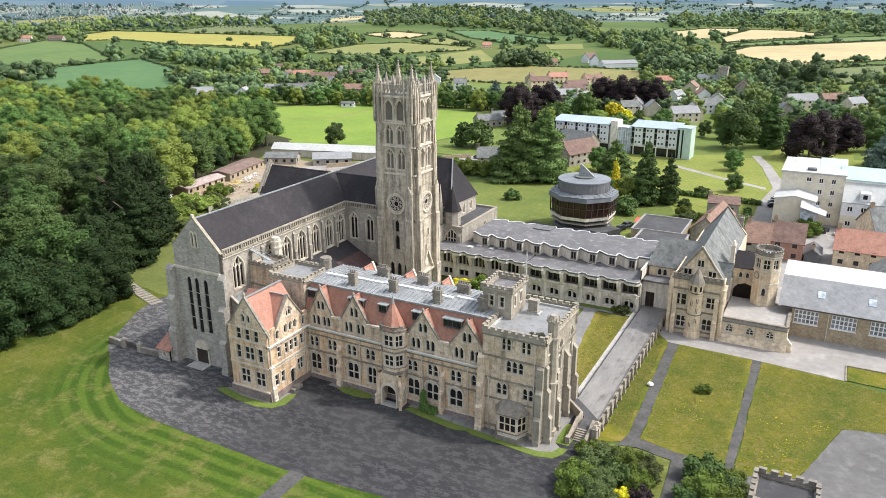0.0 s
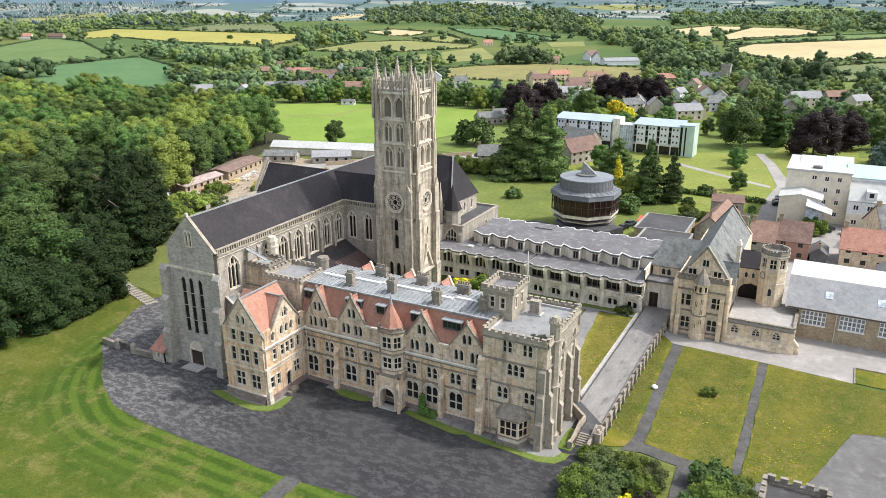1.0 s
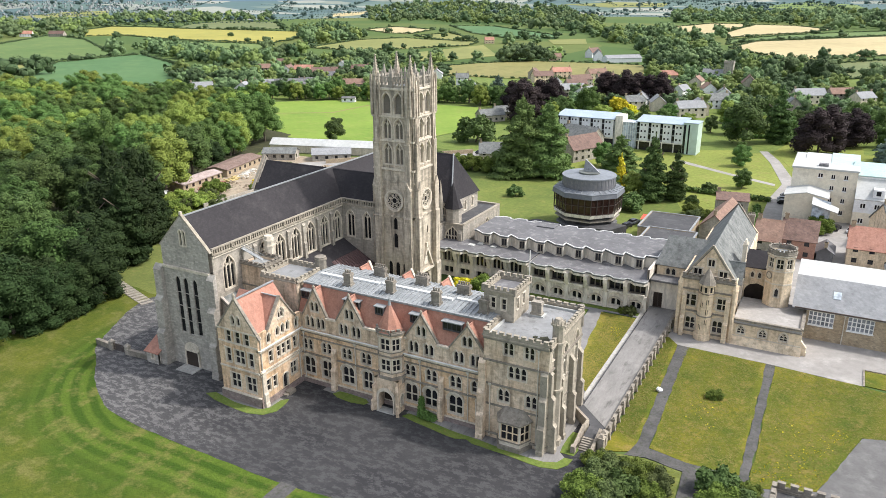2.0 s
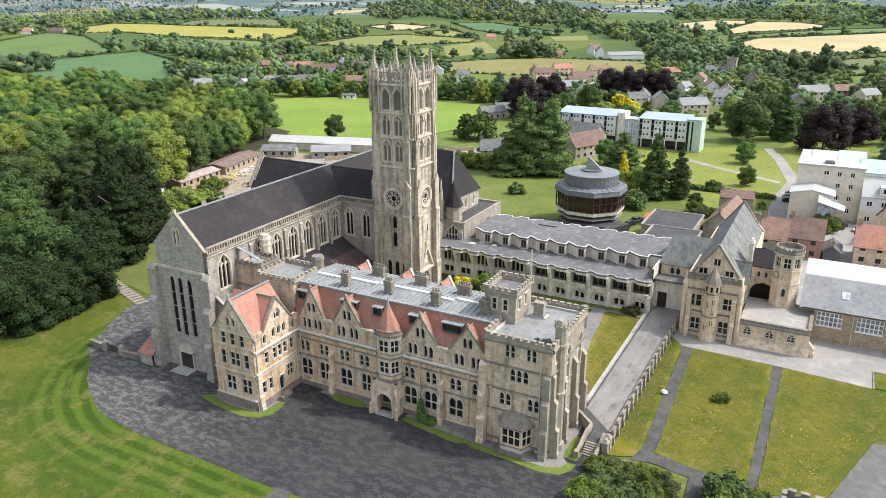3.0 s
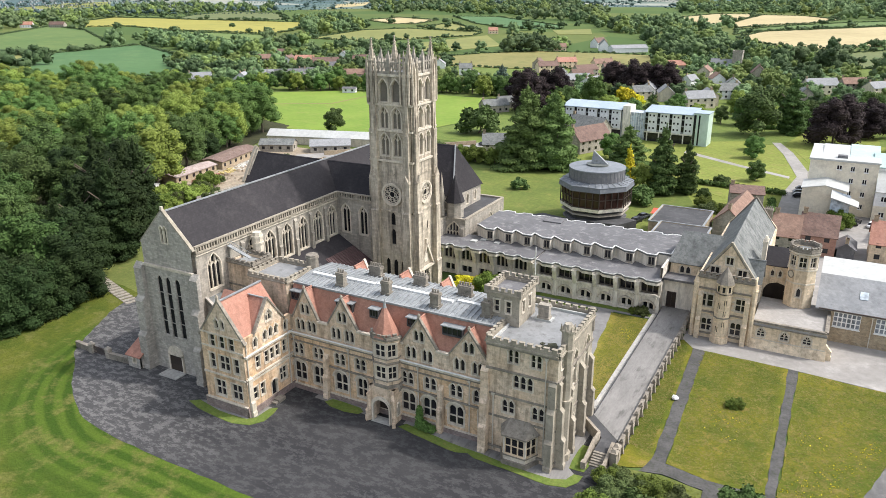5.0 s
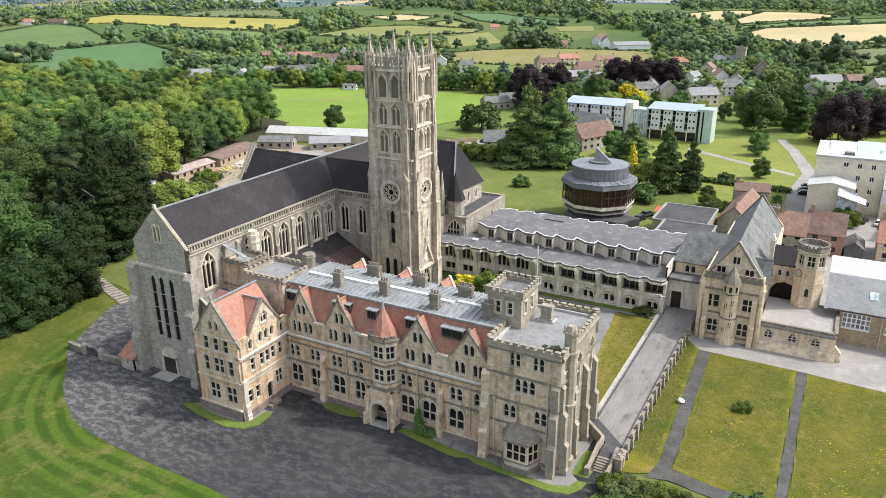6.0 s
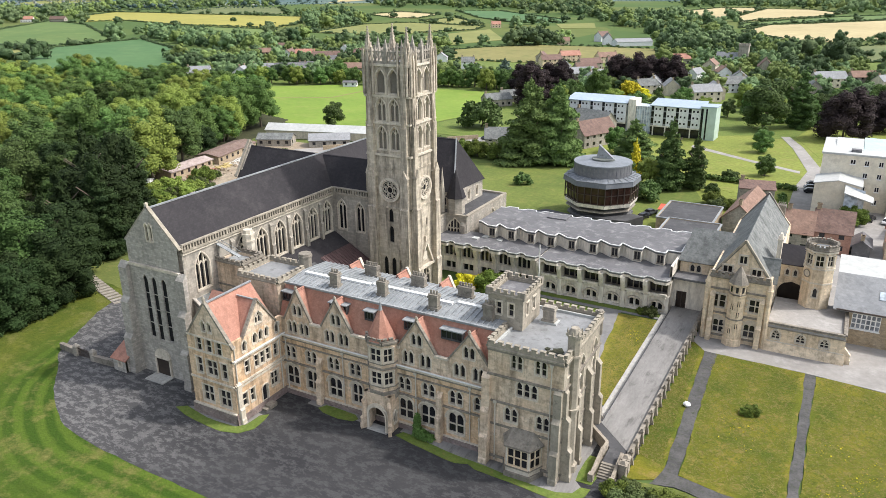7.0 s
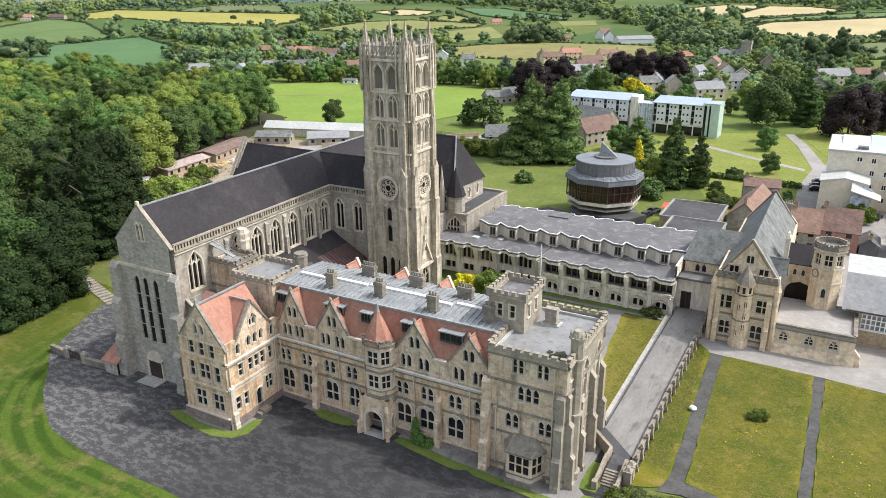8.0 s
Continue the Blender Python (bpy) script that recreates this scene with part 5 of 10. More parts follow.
# lady chapel and sacristy east of the tower
for x0, y0, x1, y1, h, matl in ((-79.0, 139.5, -70.6, 160.0, 11.0, STONE_GREY), (-84.7, 121.0, -75.5, 139.5, 11.0, STONE_GREY)):
    wall(church, x0, y0, 0, rect(0, 0, x1 - x0, h), [(5.6, 5.7, 3.8, 4.6, "p", 4, 0)] if y0 > 130 else [], matl, 0.6)
    wall(church, x1, y0, 90, rect(0, 0, y1 - y0, h), [(13.0, 5.6, 2.2, 4.0, "p", 2, 0)] if y0 > 130 else [], matl, 0.6)
    wall(church, x1, y1, 180, rect(0, 0, x1 - x0, h), [], matl, 0.6)
    Shape().box(x0, y0 + 0.4, h - 0.5, x1 - 0.4, y1 - 0.4, h - 0.2).part("flat_roof", FELT_DARK, church)
    coping(church, [(x0, y0 + 0.2, h + 0.05), (x1 - 0.2, y0 + 0.2, h + 0.05), (x1 - 0.2, y1 - 0.2, h + 0.05), (x0, y1 - 0.2, h + 0.05)], STONE_PARAPET, 0.7, 0.3)
buttress(church, -71.3, 139.5, 0, 1.0, [(5, 0.8), (9, 0.5)], STONE_GREY)
Shape().slab([(-85, 143.0, 14.8), (-75.5, 143.0, 14.8), (-78.5, 150.0, 25.0), (-85, 150.0, 25.0)], 0.25).slab([(-75.5, 143.0, 14.8), (-74.8, 157.0, 14.8), (-78.5, 150.0, 25.0)], 0.25).slab([(-74.8, 157.0, 14.8), (-85, 157.0, 14.8), (-85, 150.0, 25.0), (-78.5, 150.0, 25.0)], 0.25).part("roof", SLATE, church, "black slate hipped chapel roof")
wall(church, -84.7, 143.2, 0, rect(0, 10.8, 9.4, 14.8), [(2 + 2.6 * i, 11.6, 1.2, 2.4, "p", 1, 0) for i in range(3)], STONE_GREY, 0.5)
wall(church, -75.3, 143.2, 90, rect(0, 10.8, 13.6, 14.8), [(2.5 + 4 * i, 11.6, 1.2, 2.4, "p", 1, 0) for i in range(3)], STONE_GREY, 0.5)
coping(church, [(-75.4, 142.9, 15.0), (-78.5, 150.0, 25.2)], LEAD, 0.3, 0.2)
Shape().ring(-74.0, 141.2, 1.9, 11, 14.5, 8).part("turret", STONE_GREY, church)
Shape().cone(-74.0, 141.2, 2.2, 14.5, 20.5, 8).part("spirelet", SLATE, church, "black slate spirelet")
Shape().ring(-76.6, 139.9, 0.55, 10.5, 16.0, 8).cone(-76.6, 139.9, 0.5, 16.0, 21.0, 8).part("pinnacle", STONE_PALE, church)
# ---- the school house: main range, wing and end tower ----
house = thing("school_house", "gothic revival school range in warm stone with red tiled gables", "school building")
FY, HX0, HX1 = 80.8, -71.4, -37.2
EAVE = 12.3
gables = [(-67.8, 4.6, 16.9), (-61.0, 5.2, 16.7), (-48.0, 5.7, 16.5), (-40.3, 5.9, 16.3)]
ground_win = [(-69.5, 2.3), (-65.9, 2.1), (-61.7, 2.3), (-57.9, 1.8), (-49.9, 2.3), (-46.4, 2.3), (-42.2, 2.4)]
ops = [(x - HX0, 1.55, w, 3.35, "o", 1, 1) for x, w in ground_win] + [(-37.9 - HX0 - 0.4, 2.2, 0.9, 3.2, "p", 0, 1)]
ops += [(x - HX0 + sg * 0.5, 5.95, 0.82, 2.05, "p", 0, 1) for x in (-69.6, -65.8, -61.8, -58.1, -50.0, -46.3, -42.2, -38.6) for sg in (-1, 1)]
for c, w, ap in gables:
    ops += [(c - HX0 + sg * w * 0.23 + e * 0.43, 10.2, 0.7, 1.9, "p", 0, 0) for sg in (-1, 1) for e in (-1, 1)]
wall(house, HX0, FY, 0, rect(0, 0, HX1 - HX0, 9.6), [o for o in ops if o[1] < 9], STONE, 0.6, depth=0.35, label="warm ochre stone front wall")
wall(house, HX0, FY, 0, rect(0, 9.6, HX1 - HX0, EAVE), [o for o in ops if o[1] > 9], STONE_UP, 0.6, depth=0.35, label="greyer weathered upper wall")
band(house, HX0, FY, HX1, FY, 9.6, STONE_PALE, 0.42, 0.3)
Shape().beam((HX0, FY - 0.42, 9.82), (HX1, FY - 0.42, 9.82), 0.16, 0.14).part("gutter", FRAME, house, "pale painted gutter")
band(house, HX0, FY, HX1, FY, 9.15, STONE_DARK, 0.12, 0.2)
band(house, HX0, FY, HX1, FY, 5.35, STONE_DARK, 0.24, 0.24)
band(house, HX0, FY, HX1, FY, 8.3, STONE_DARK, 0.16, 0.2)
band(house, HX0, FY, HX1, FY, 0.8, STONE_PALE, 0.22, 0.25)
Shape().beam((HX0, FY - 0.1, 0.35), (HX1, FY - 0.1, 0.35), 0.5, 0.75).part("plinth", PLINTH, house)
for x, w in ground_win:
    hoods = Shape()
    edge = outline_of(w + 0.5, 3.6, "o")[2:]
    hoods.strip([(x + p0, 1.65 + q0) for p0, q0 in edge], FY - 0.24, FY + 0.04, 0.22)
    hoods.part("hood_mould", STONE_PALE, house)
for c, w, ap in gables:
    wall(house, c - w / 2, FY, 0, gable(0, w, EAVE, ap), [(w / 2 - 0.43, 13.1, 0.68, 1.7, "p", 0, 0), (w / 2 + 0.43, 13.1, 0.68, 1.7, "p", 0, 0)], STONE_UP, 0.45)
    coping(house, [(c - w / 2 - 0.25, FY + 0.12, EAVE - 0.15), (c, FY + 0.12, ap + 0.18), (c + w / 2 + 0.25, FY + 0.12, EAVE - 0.15)], STONE_DARK, 0.45, 0.24)
    Shape().ring(c, FY + 0.1, 0.18, ap, ap + 0.5, 6).ring(c, FY + 0.1, 0.26, ap + 0.5, ap + 0.8, 6, 0.4).part("finial", STONE_PARAPET, house)
    s = Shape()
    hw = w / 2
    for sg in (-1, 1):
        q = [(c + sg * hw, FY + 0.3, EAVE), (c, FY + 0.3, ap), (c, FY + 2.1, ap), (c + sg * hw, FY + 0.6, EAVE)]
        s.slab(q if sg < 0 else q[::-1], 0.18)
    s.part("gable_roof", TILE, house)
    Shape().beam((c, FY + 0.3, ap + 0.08), (c, FY + 2.0, ap + 0.08), 0.22, 0.14).part("ridge", TILE, house)
roof = Shape().slab([(HX0, FY + 0.35, EAVE - 0.1), (HX1, FY + 0.35, EAVE - 0.1), (HX1, FY + 2.2, 16.8), (HX0, FY + 2.2, 16.8)], 0.25).part("roof", TILE, house, "steep red clay tile roof slope")
Shape().slab([(HX1, 94.0, 12.0), (HX0, 94.0, 12.0), (HX0, 92.4, 16.8), (HX1, 92.4, 16.8)], 0.25).part("roof", TILE, house)
gutter = Shape()
for a, b in ((-65.5, -63.6), (-58.4, -55.4), (-50.5, -50.9), (-45.2, -43.2)):
    gutter.beam((a, FY - 0.05, EAVE + 0.05), (b, FY - 0.05, EAVE + 0.05), 0.5, 0.3)
gutter.part("gutter", STONE_PALE, house)
lead = Shape().slab([(HX0, FY + 2.1, 16.85), (HX1, FY + 2.1, 16.85), (HX1, 87.2, 17.35), (HX0, 87.2, 17.35)], 0.2)
lead.slab([(HX0, 87.2, 17.35), (HX1, 87.2, 17.35), (HX1, 92.5, 16.85), (HX0, 92.5, 16.85)], 0.2)
lead = lead.part("lead_roof", LEAD, house, "grey lead roof with raised rolls")
roll = Shape().beam((0, FY + 2.15, 16.95), (0, 87.1, 17.43), 0.14, 0.14).beam((0, 87.3, 17.43), (0, 92.4, 16.95), 0.14, 0.14).mesh("lead_roll", LEAD)
for i in range(int((HX1 - HX0) / 0.8)):
    piece("lead_roll", roll, lead, pose(HX0 + 0.4 + 0.8 * i, 0, 0))
Shape().beam((HX0, FY + 2.1, 16.95), (HX1, FY + 2.1, 16.95), 0.35, 0.2).part("roof_edge", LEAD, house)
for a, b, y in ((-70.3, -64.6, 86.4), (-64.3, -59.0, 86.9), (-58.8, -49.4, 87.2), (-49.2, -45.6, 86.5), (-45.2, -38.0, 87.2)):
    Shape().box(a, y - 0.3, 17.2, b, y + 0.3, 17.55).part("roof_light", FRAME, house, "white ridge skylight strip")
for x, w in ((-70.2, 1.7), (-62.6 + 1.4, 2.9), (-56.0, 1.5), (-50.6 + 0.9, 1.5), (-43.3, 3.1)):
    dz = 14.55
    d = Shape().box(-w / 2, 0, 0, w / 2, 1.6, 0.25).box(-w / 2, 0.0, 0.25, -w / 2 + 0.12, 1.6, 1.35).box(w / 2 - 0.12, 0.0, 0.25, w / 2, 1.6, 1.35)
    n_bar = 2 if w > 2 else 1
    for i in range(1, n_bar + 2):
        d.box(-w / 2 + w * i / (n_bar + 2) - 0.05, 0.02, 0.25, -w / 2 + w * i / (n_bar + 2) + 0.05, 0.12, 1.35)
    dorm = d.part("dormer", FELT_DARK, house, "dark box dormer with lead roof")
    dorm.matrix_basis = pose(x, FY + 0.95, dz)
    piece("pane", Shape().box(-w / 2 + 0.1, 0.1, 0.25, w / 2 - 0.1, 0.14, 1.35).mesh("pane", GLASS), dorm)
    piece("dormer_roof", Shape().box(-w / 2 - 0.15, -0.2, 1.35, w / 2 + 0.15, 1.9, 1.5).mesh("dormer_roof", LEAD), dorm)
for x, y, w in ((-63.7, 84.8, 1.3), (-55.9, 85.2, 1.3), (-47.4, 84.6, 1.3), (-39.6, 85.0, 1.3)):
    chimney(house, x, y, 16.9, 19.2, w, 0.9, 3, STONE_DARK)
for x, y in ((-61.3, 90.6), (-53.1, 90.3), (-45.4, 89.9)):
    chimney(house, x, y, 16.9, 18.7, 2.1, 0.8, 5, STONE_DARK)
# rear wall with red cross gables
wall(house, HX1, 94.0, 180, rect(0, 0, HX1 - HX0, 12.2), [(3 + 4.4 * i, 6, 1.6, 2.2, "r", 1, 0) for i in range(7)], STONE_GREY, 0.5)
for c in (-66.0, -57.5, -50.3, -42.0):
    s = Shape()
    for sg in (-1, 1):
        q = [(c + sg * 2.2, 94.3, 13.2), (c, 94.3, 17.6), (c, 91.4, 17.6), (c + sg * 2.2, 92.8, 13.2)]
        s.slab(q[::-1] if sg < 0 else q, 0.2)
    s.part("gable_roof", TILE, house)
    wall(house, c + 2.2, 94.2, 180, gable(0, 4.4, 12.2, 17.3), [], STONE_GREY, 0.3)
    coping(house, [(c - 2.3, 94.2, 12.9), (c, 94.2, 17.75), (c + 2.3, 94.2, 12.9)], STONE_PALE, 0.5, 0.22)
for x in (-64.2, -44.5):
    buttress(house, x, FY, 0, 0.85, [(3.6, 0.9), (6.6, 0.55)], STONE_UP)
for x in (-70.3, -60.1, -48.2, -40.1):
    drainpipe(house, x, FY - 0.14, 0.3, 9.2)
# ivy column is a plant of its own, below

# porch and oriel
PX, PYF = -53.1, 78.6
porch = thing("entrance_porch", "stone porch with arched doorway under a two-storey oriel", "porch")
wall(porch, PX - 2.1, PYF, 0, rect(0, 0, 4.2, 5.6), [(2.1, 0.02, 2.7, 3.7, "o", 0, 0)], STONE_UP, 0.6, windows=False)
wall(porch, PX + 2.1, PYF, 90, rect(0, 0, 2.2, 5.6), [(1.1, 1.2, 0.6, 1.9, "p", 0, 0)], STONE_UP, 0.4)
wall(porch, PX - 2.1, FY, -90, rect(0, 0, 2.2, 5.6), [], STONE_UP, 0.4)
Shape().box(PX - 1.6, FY - 0.2, 0.02, PX + 1.6, FY - 0.1, 3.4).part("door", DOOR_WOOD, porch, "dark wooden entrance door in shade")
s = Shape()
for r, out in ((1.45, 0.3), (1.7, 0.16)):
    for i in range(10):
        a0, a1 = math.pi * i / 10, math.pi * (i + 1) / 10
        s.beam((PX + r * math.cos(a0), PYF - out / 2, 2.35 + r * math.sin(a0)), (PX + r * math.cos(a1), PYF - out / 2, 2.35 + r * math.sin(a1)), out, 0.25)
    s.box(PX - r - 0.12, PYF - out, 0, PX - r + 0.12, PYF, 2.35).box(PX + r - 0.12, PYF - out, 0, PX + r + 0.12, PYF, 2.35)
s.part("arch_moulding", STONE_PALE, porch)
for sg in (-1, 1):
    buttress(porch, PX + sg * 1.9, PYF, sg * 35, 0.5, [(1.6, 0.75), (4.2, 0.5)], STONE_UP)
Shape().box(PX - 2.06, PYF + 0.04, 5.25, PX + 2.06, FY, 5.56).part("porch_roof", STONE_DARK, porch)
Shape().box(PX - 1.6, PYF - 0.5, 0.0, PX + 1.6, PYF + 1, 0.12).part("step", KERB, porch)


def oriel_plan(r, yb=FY + 0.2):
    return [(PX - r, yb), (PX - r, 80.0), (PX - r * 0.5, 80.0 - r * 0.62), (PX + r * 0.5, 80.0 - r * 0.62), (PX + r, 80.0), (PX + r, yb)]


Shape().prism(oriel_plan(2.25), 5.3, 5.9).prism(oriel_plan(2.16), 4.8, 5.3).prism(oriel_plan(2.3), 5.9, 6.12).part("oriel_base", STONE_DARK, porch)
for z0, z1, name in ((6.15, 9.6, "oriel"), (9.6, 13.2, "oriel")):
    pl = oriel_plan(2.1)
    core = Shape().prism(oriel_plan(1.75), z0, z1)
    core.part("oriel_core", LEADED, porch)
    for (ax, ay), (bx, by) in zip(pl[1:], pl[2:-1]):
        d = math.hypot(bx - ax, by - ay)
        wall(porch, ax, ay, math.degrees(math.atan2(by - ay, bx - ax)), rect(0, z0, d, z1), [(d / 2, z0 + 0.9, d - 0.45, 1.95, "r", 1, 1)], STONE_UP, 0.28, depth=0.2, frame_mat=STONE_PALE)
    for (ax, ay), (bx, by) in ((pl[0], pl[1]), (pl[4], pl[5])):
        d = math.hypot(bx - ax, by - ay)
        wall(porch, ax, ay, math.degrees(math.atan2(by - ay, bx - ax)), rect(0, z0, d, z1), [], STONE_UP, 0.28)
    Shape().prism(oriel_plan(2.28), z1 - 0.18, z1 + 0.1).prism(oriel_plan(2.2), z0 + 0.55, z0 + 0.75).part("string_course", STONE_DARK, porch)
pl = oriel_plan(2.2)
parapet(porch, pl[1:-1], 13.3, STONE_DARK, 0.4, 0.25, 0.75, 0.45, 0.25, closed=False)
Shape().prism([(PX + 2.05 * math.cos(a), 80.3 + 2.05 * math.sin(a)) for a in [math.pi / 8 + i * math.pi / 4 for i in range(8)]], 13.4, 17.9, 0.03).part("spire_roof", TILE, porch, "octagonal red tiled cap")
Shape().cone(PX, 80.3, 0.3, 17.3, 18.9, 8).part("finial", LEAD, porch)

# wing with gables
WX0, WX1, WY0 = -79.0, -70.9, 70.5
WC = (WX0 + WX1) / 2
wing = thing("west_wing", "gabled stone wing with red tiled roof and mullioned windows", "school building")
front = [(2.9, 2.3, 2.0, 2.6, "r", 1, 1), (6.1, 2.3, 2.0, 2.6, "r", 1, 1), (1.9, 6.7, 1.0, 2.4, "r", 0, 1), (4.2, 6.7, 2.0, 2.4, "r", 1, 1), (6.5, 6.7, 1.0, 2.4, "r", 0, 1), (2.2, 10.2, 1.0, 2.0, "r", 0, 1), (4.05, 10.2, 1.0, 2.0, "r", 0, 1), (5.9, 10.2, 1.0, 2.0, "r", 0, 1)]
wall(wing, WX0, WY0, 0, rect(0, 0, WX1 - WX0, 12.2), front, STONE, 0.5, label="ochre stone gable wall")
wall(wing, WX0, WY0, 0, gable(0, WX1 - WX0, 12.2, 17.5), [(3.5, 13.4, 0.6, 1.5, "p", 0, 0), (4.6, 13.4, 0.6, 1.5, "p", 0, 0)], STONE_UP, 0.5)
side = [(1.7, 2.2, 0.9, 2.0, "r", 0, 1), (3.2, 2.2, 0.8, 2.0, "r", 0, 1), (7.9, 2.4, 1.5, 2.2, "r", 1, 1), (2.7, 6.9, 0.8, 1.9, "r", 0, 1), (4.6, 6.9, 0.8, 1.9, "r", 0, 1), (5.8, 6.9, 0.8, 1.9, "r", 0, 1), (7.0, 6.9, 0.8, 1.9, "r", 0, 1), (8.6, 6.9, 0.8, 1.9, "r", 0, 1), (2.5, 10.3, 0.7, 1.6, "p", 0, 0), (4.6, 10.6, 0.7, 1.6, "p", 0, 0), (5.8, 10.6, 0.7, 1.6, "p", 0, 0), (7.0, 10.6, 0.7, 1.6, "p", 0, 0), (9.2, 10.3, 0.7, 1.6, "p", 0, 0)]
wall(wing, WX1, WY0, 90, rect(0, 0, 10.3, 12.5), side + [(5.7, 0.9, 1.1, 2.6, "o", 0, 0)], STONE, 0.5)
wall(wing, WX1, 73.0, 90, gable(0, 6.4, 12.5, 16.7), [(3.2, 13.3, 1.3, 1.7, "p", 1, 0)], STONE_UP, 0.4)
wall(wing, WX0, 84.0, -90, rect(0, 0, 13.5, 12.2), [], STONE, 0.5)
for z, o in ((9.7, 0.42), (6.0, 0.2), (5.5, 0.12)):
    band(wing, WX1, WY0, WX1, FY, z, STONE_PALE, o, 0.28)
Shape().beam((WX1 + 0.42, WY0, 9.9), (WX1 + 0.42, FY, 9.9), 0.16, 0.14).part("gutter", FRAME, wing, "pale painted gutter")
for z, o in ((5.9, 0.2), (10.2, 0.08), (12.4, 0.08)):
    band(wing, WX0, WY0, WX1, WY0, z, STONE_PALE, o, 0.25)
Shape().box(WX0 - 0.15, WY0 - 0.3, 0, WX1 + 0.2, WY0, 1.6).box(WX1, WY0 - 0.3, 0, WX1 + 0.25, FY, 1.0).part("plinth", PLINTH, wing, "purple-brown rubble plinth")
band(wing, WX0, WY0 - 0.1, WX1, WY0 - 0.1, 1.65, STONE_PALE, 0.28, 0.18)
coping(wing, [(WX0 - 0.4, WY0 + 0.2, 11.7), (WC, WY0 + 0.2, 17.75), (WX1 + 0.4, WY0 + 0.2, 11.7)], STONE_DARK, 0.5, 0.28)
Shape().ring(WC, WY0 + 0.1, 0.22, 17.6, 18.3, 6).ring(WC, WY0 + 0.1, 0.3, 18.3, 18.7, 6, 0.3).part("finial", STONE_PARAPET, wing)
pitched(wing, WX0, WX1 - 0.3, WY0 + 0.4, 79.6, 12.4, 17.5, "y", TILE, 0.0, label="red clay tile roof")
Shape().beam((WC, WY0 + 0.4, 17.6), (WC, 79.6, 17.6), 0.3, 0.2).part("ridge", LEAD, wing)
for xa, sgn in ((WX1, -1), (WX0, 1)):
    s = Shape()
    for sg in (-1, 1):
        q = [(xa + 0.0, 76.2 + sg * 3.2, 12.5), (xa, 76.2, 16.7), (WC + sgn * 0.9, 76.2, 16.7), (WC - sgn * 2.9, 76.2 + sg * 3.2, 12.5)]
        s.slab(q, 0.2)
    s.part("gable_roof", TILE, wing)
Shape().beam((WX1, 76.2, 16.8), (WC + 0.5, 76.2, 16.8), 0.25, 0.16).part("ridge", LEAD, wing)
coping(wing, [(WX1 - 0.1, 72.8, 12.3), (WX1 - 0.1, 76.2, 16.95), (WX1 - 0.1, 79.6, 12.3)], STONE_DARK, 0.5, 0.26)
drainpipe(wing, WX1 + 0.12, WY0 + 0.5, 0.3, 12.0), drainpipe(wing, WX1 + 0.12, 79.9, 0.3, 12.0)
buttress(wing, WX1, WY0 + 0.6, 90, 0.8, [(2.2, 0.5), (6.0, 0.3)], STONE_PALE)
Shape().box(WX1 + 0.25, 75.5, 0, WX1 + 1.3, 77.0, 0.55).box(WX1 + 0.25, 74.9, 0, WX1 + 1.1, 75.5, 0.28).part("steps", STONE_DARK, wing)
# flat-roofed corner tower behind the wing
corner = thing("corner_tower", "flat-roofed crenellated stone corner tower", "tower")
for args in ((-79.2, 81.6, 0, 7.4), (-71.8, 81.6, 90, 7.2), (-71.8, 88.8, 180, 7.4), (-79.2, 88.8, -90, 7.2)):
    wall(corner, args[0], args[1], args[2], rect(0, 0, args[3], 17.0), [], STONE_UP, 0.4)
Shape().box(-78.8, 82.0, 16.7, -72.2, 88.4, 17.0).part("flat_roof", LEAD_FLAT, corner, "grey lead flat roof")
parapet(corner, [(-79.2, 81.6), (-71.8, 81.6), (-71.8, 88.8), (-79.2, 88.8)], 17.0, STONE_PARAPET, 0.45, 0.28, 1.1, 0.6, 0.35)
Shape().ring(-72.1, 88.6, 1.0, 15, 19.4, 8).ring(-72.1, 88.6, 1.15, 18.9, 19.1, 8).part("turret", STONE_DARK, corner)

# east end tower
RX0, RX1, RY0, RY1 = -37.2, -27.4, 79.8, 93.8
et = thing("end_tower", "tall crenellated stone end tower with bay window", "tower")
fr = [(c + e * 0.38, 13.9, 0.62, 2.0, "p", 0, 1) for c in (3.8, 6.9) for e in (-1, 1)] + [(5.2 + e * 0.95, 10.4, 0.74, 2.0, "p", 0, 1) for e in (-1, 0, 1)] + [(c + e * 0.46, 6.4, 0.74, 2.0, "p", 0, 1) for c in (3.2, 7.4) for e in (-1, 1)]
wall(et, RX0, RY0, 0, rect(0, 0, 9.8, 16.2), fr, STONE_UP, 0.6, label="grey-ochre ashlar tower front")
wall(et, RX1, RY0, 90, rect(0, 0, 14, 16.2), [(1.6, 13.9, 1.0, 1.9, "r", 1, 1), (1.6, 10.4, 1.0, 2.0, "r", 1, 0), (6.5, 9.0, 1.6, 5.4, "p", 1, 1), (11.5, 9.0, 1.6, 5.4, "p", 1, 1), (6.5, 1.6, 1.6, 3.2, "p", 1, 0)], STONE_PARAPET, 0.6)
wall(et, RX1, RY1, 180, rect(0, 0, 9.8, 16.2), [], STONE, 0.5)
wall(et, RX0, RY1, -90, rect(0, 0, 14, 16.2), [(10, 13.6, 1.0, 1.6, "r", 1, 0)], STONE, 0.5)
Shape().box(RX0 + 0.4, RY0 + 0.4, 15.9, RX1 - 0.4, RY1 - 0.4, 16.15).part("flat_roof", LEAD_FLAT, et, "pale grey lead flat roof")
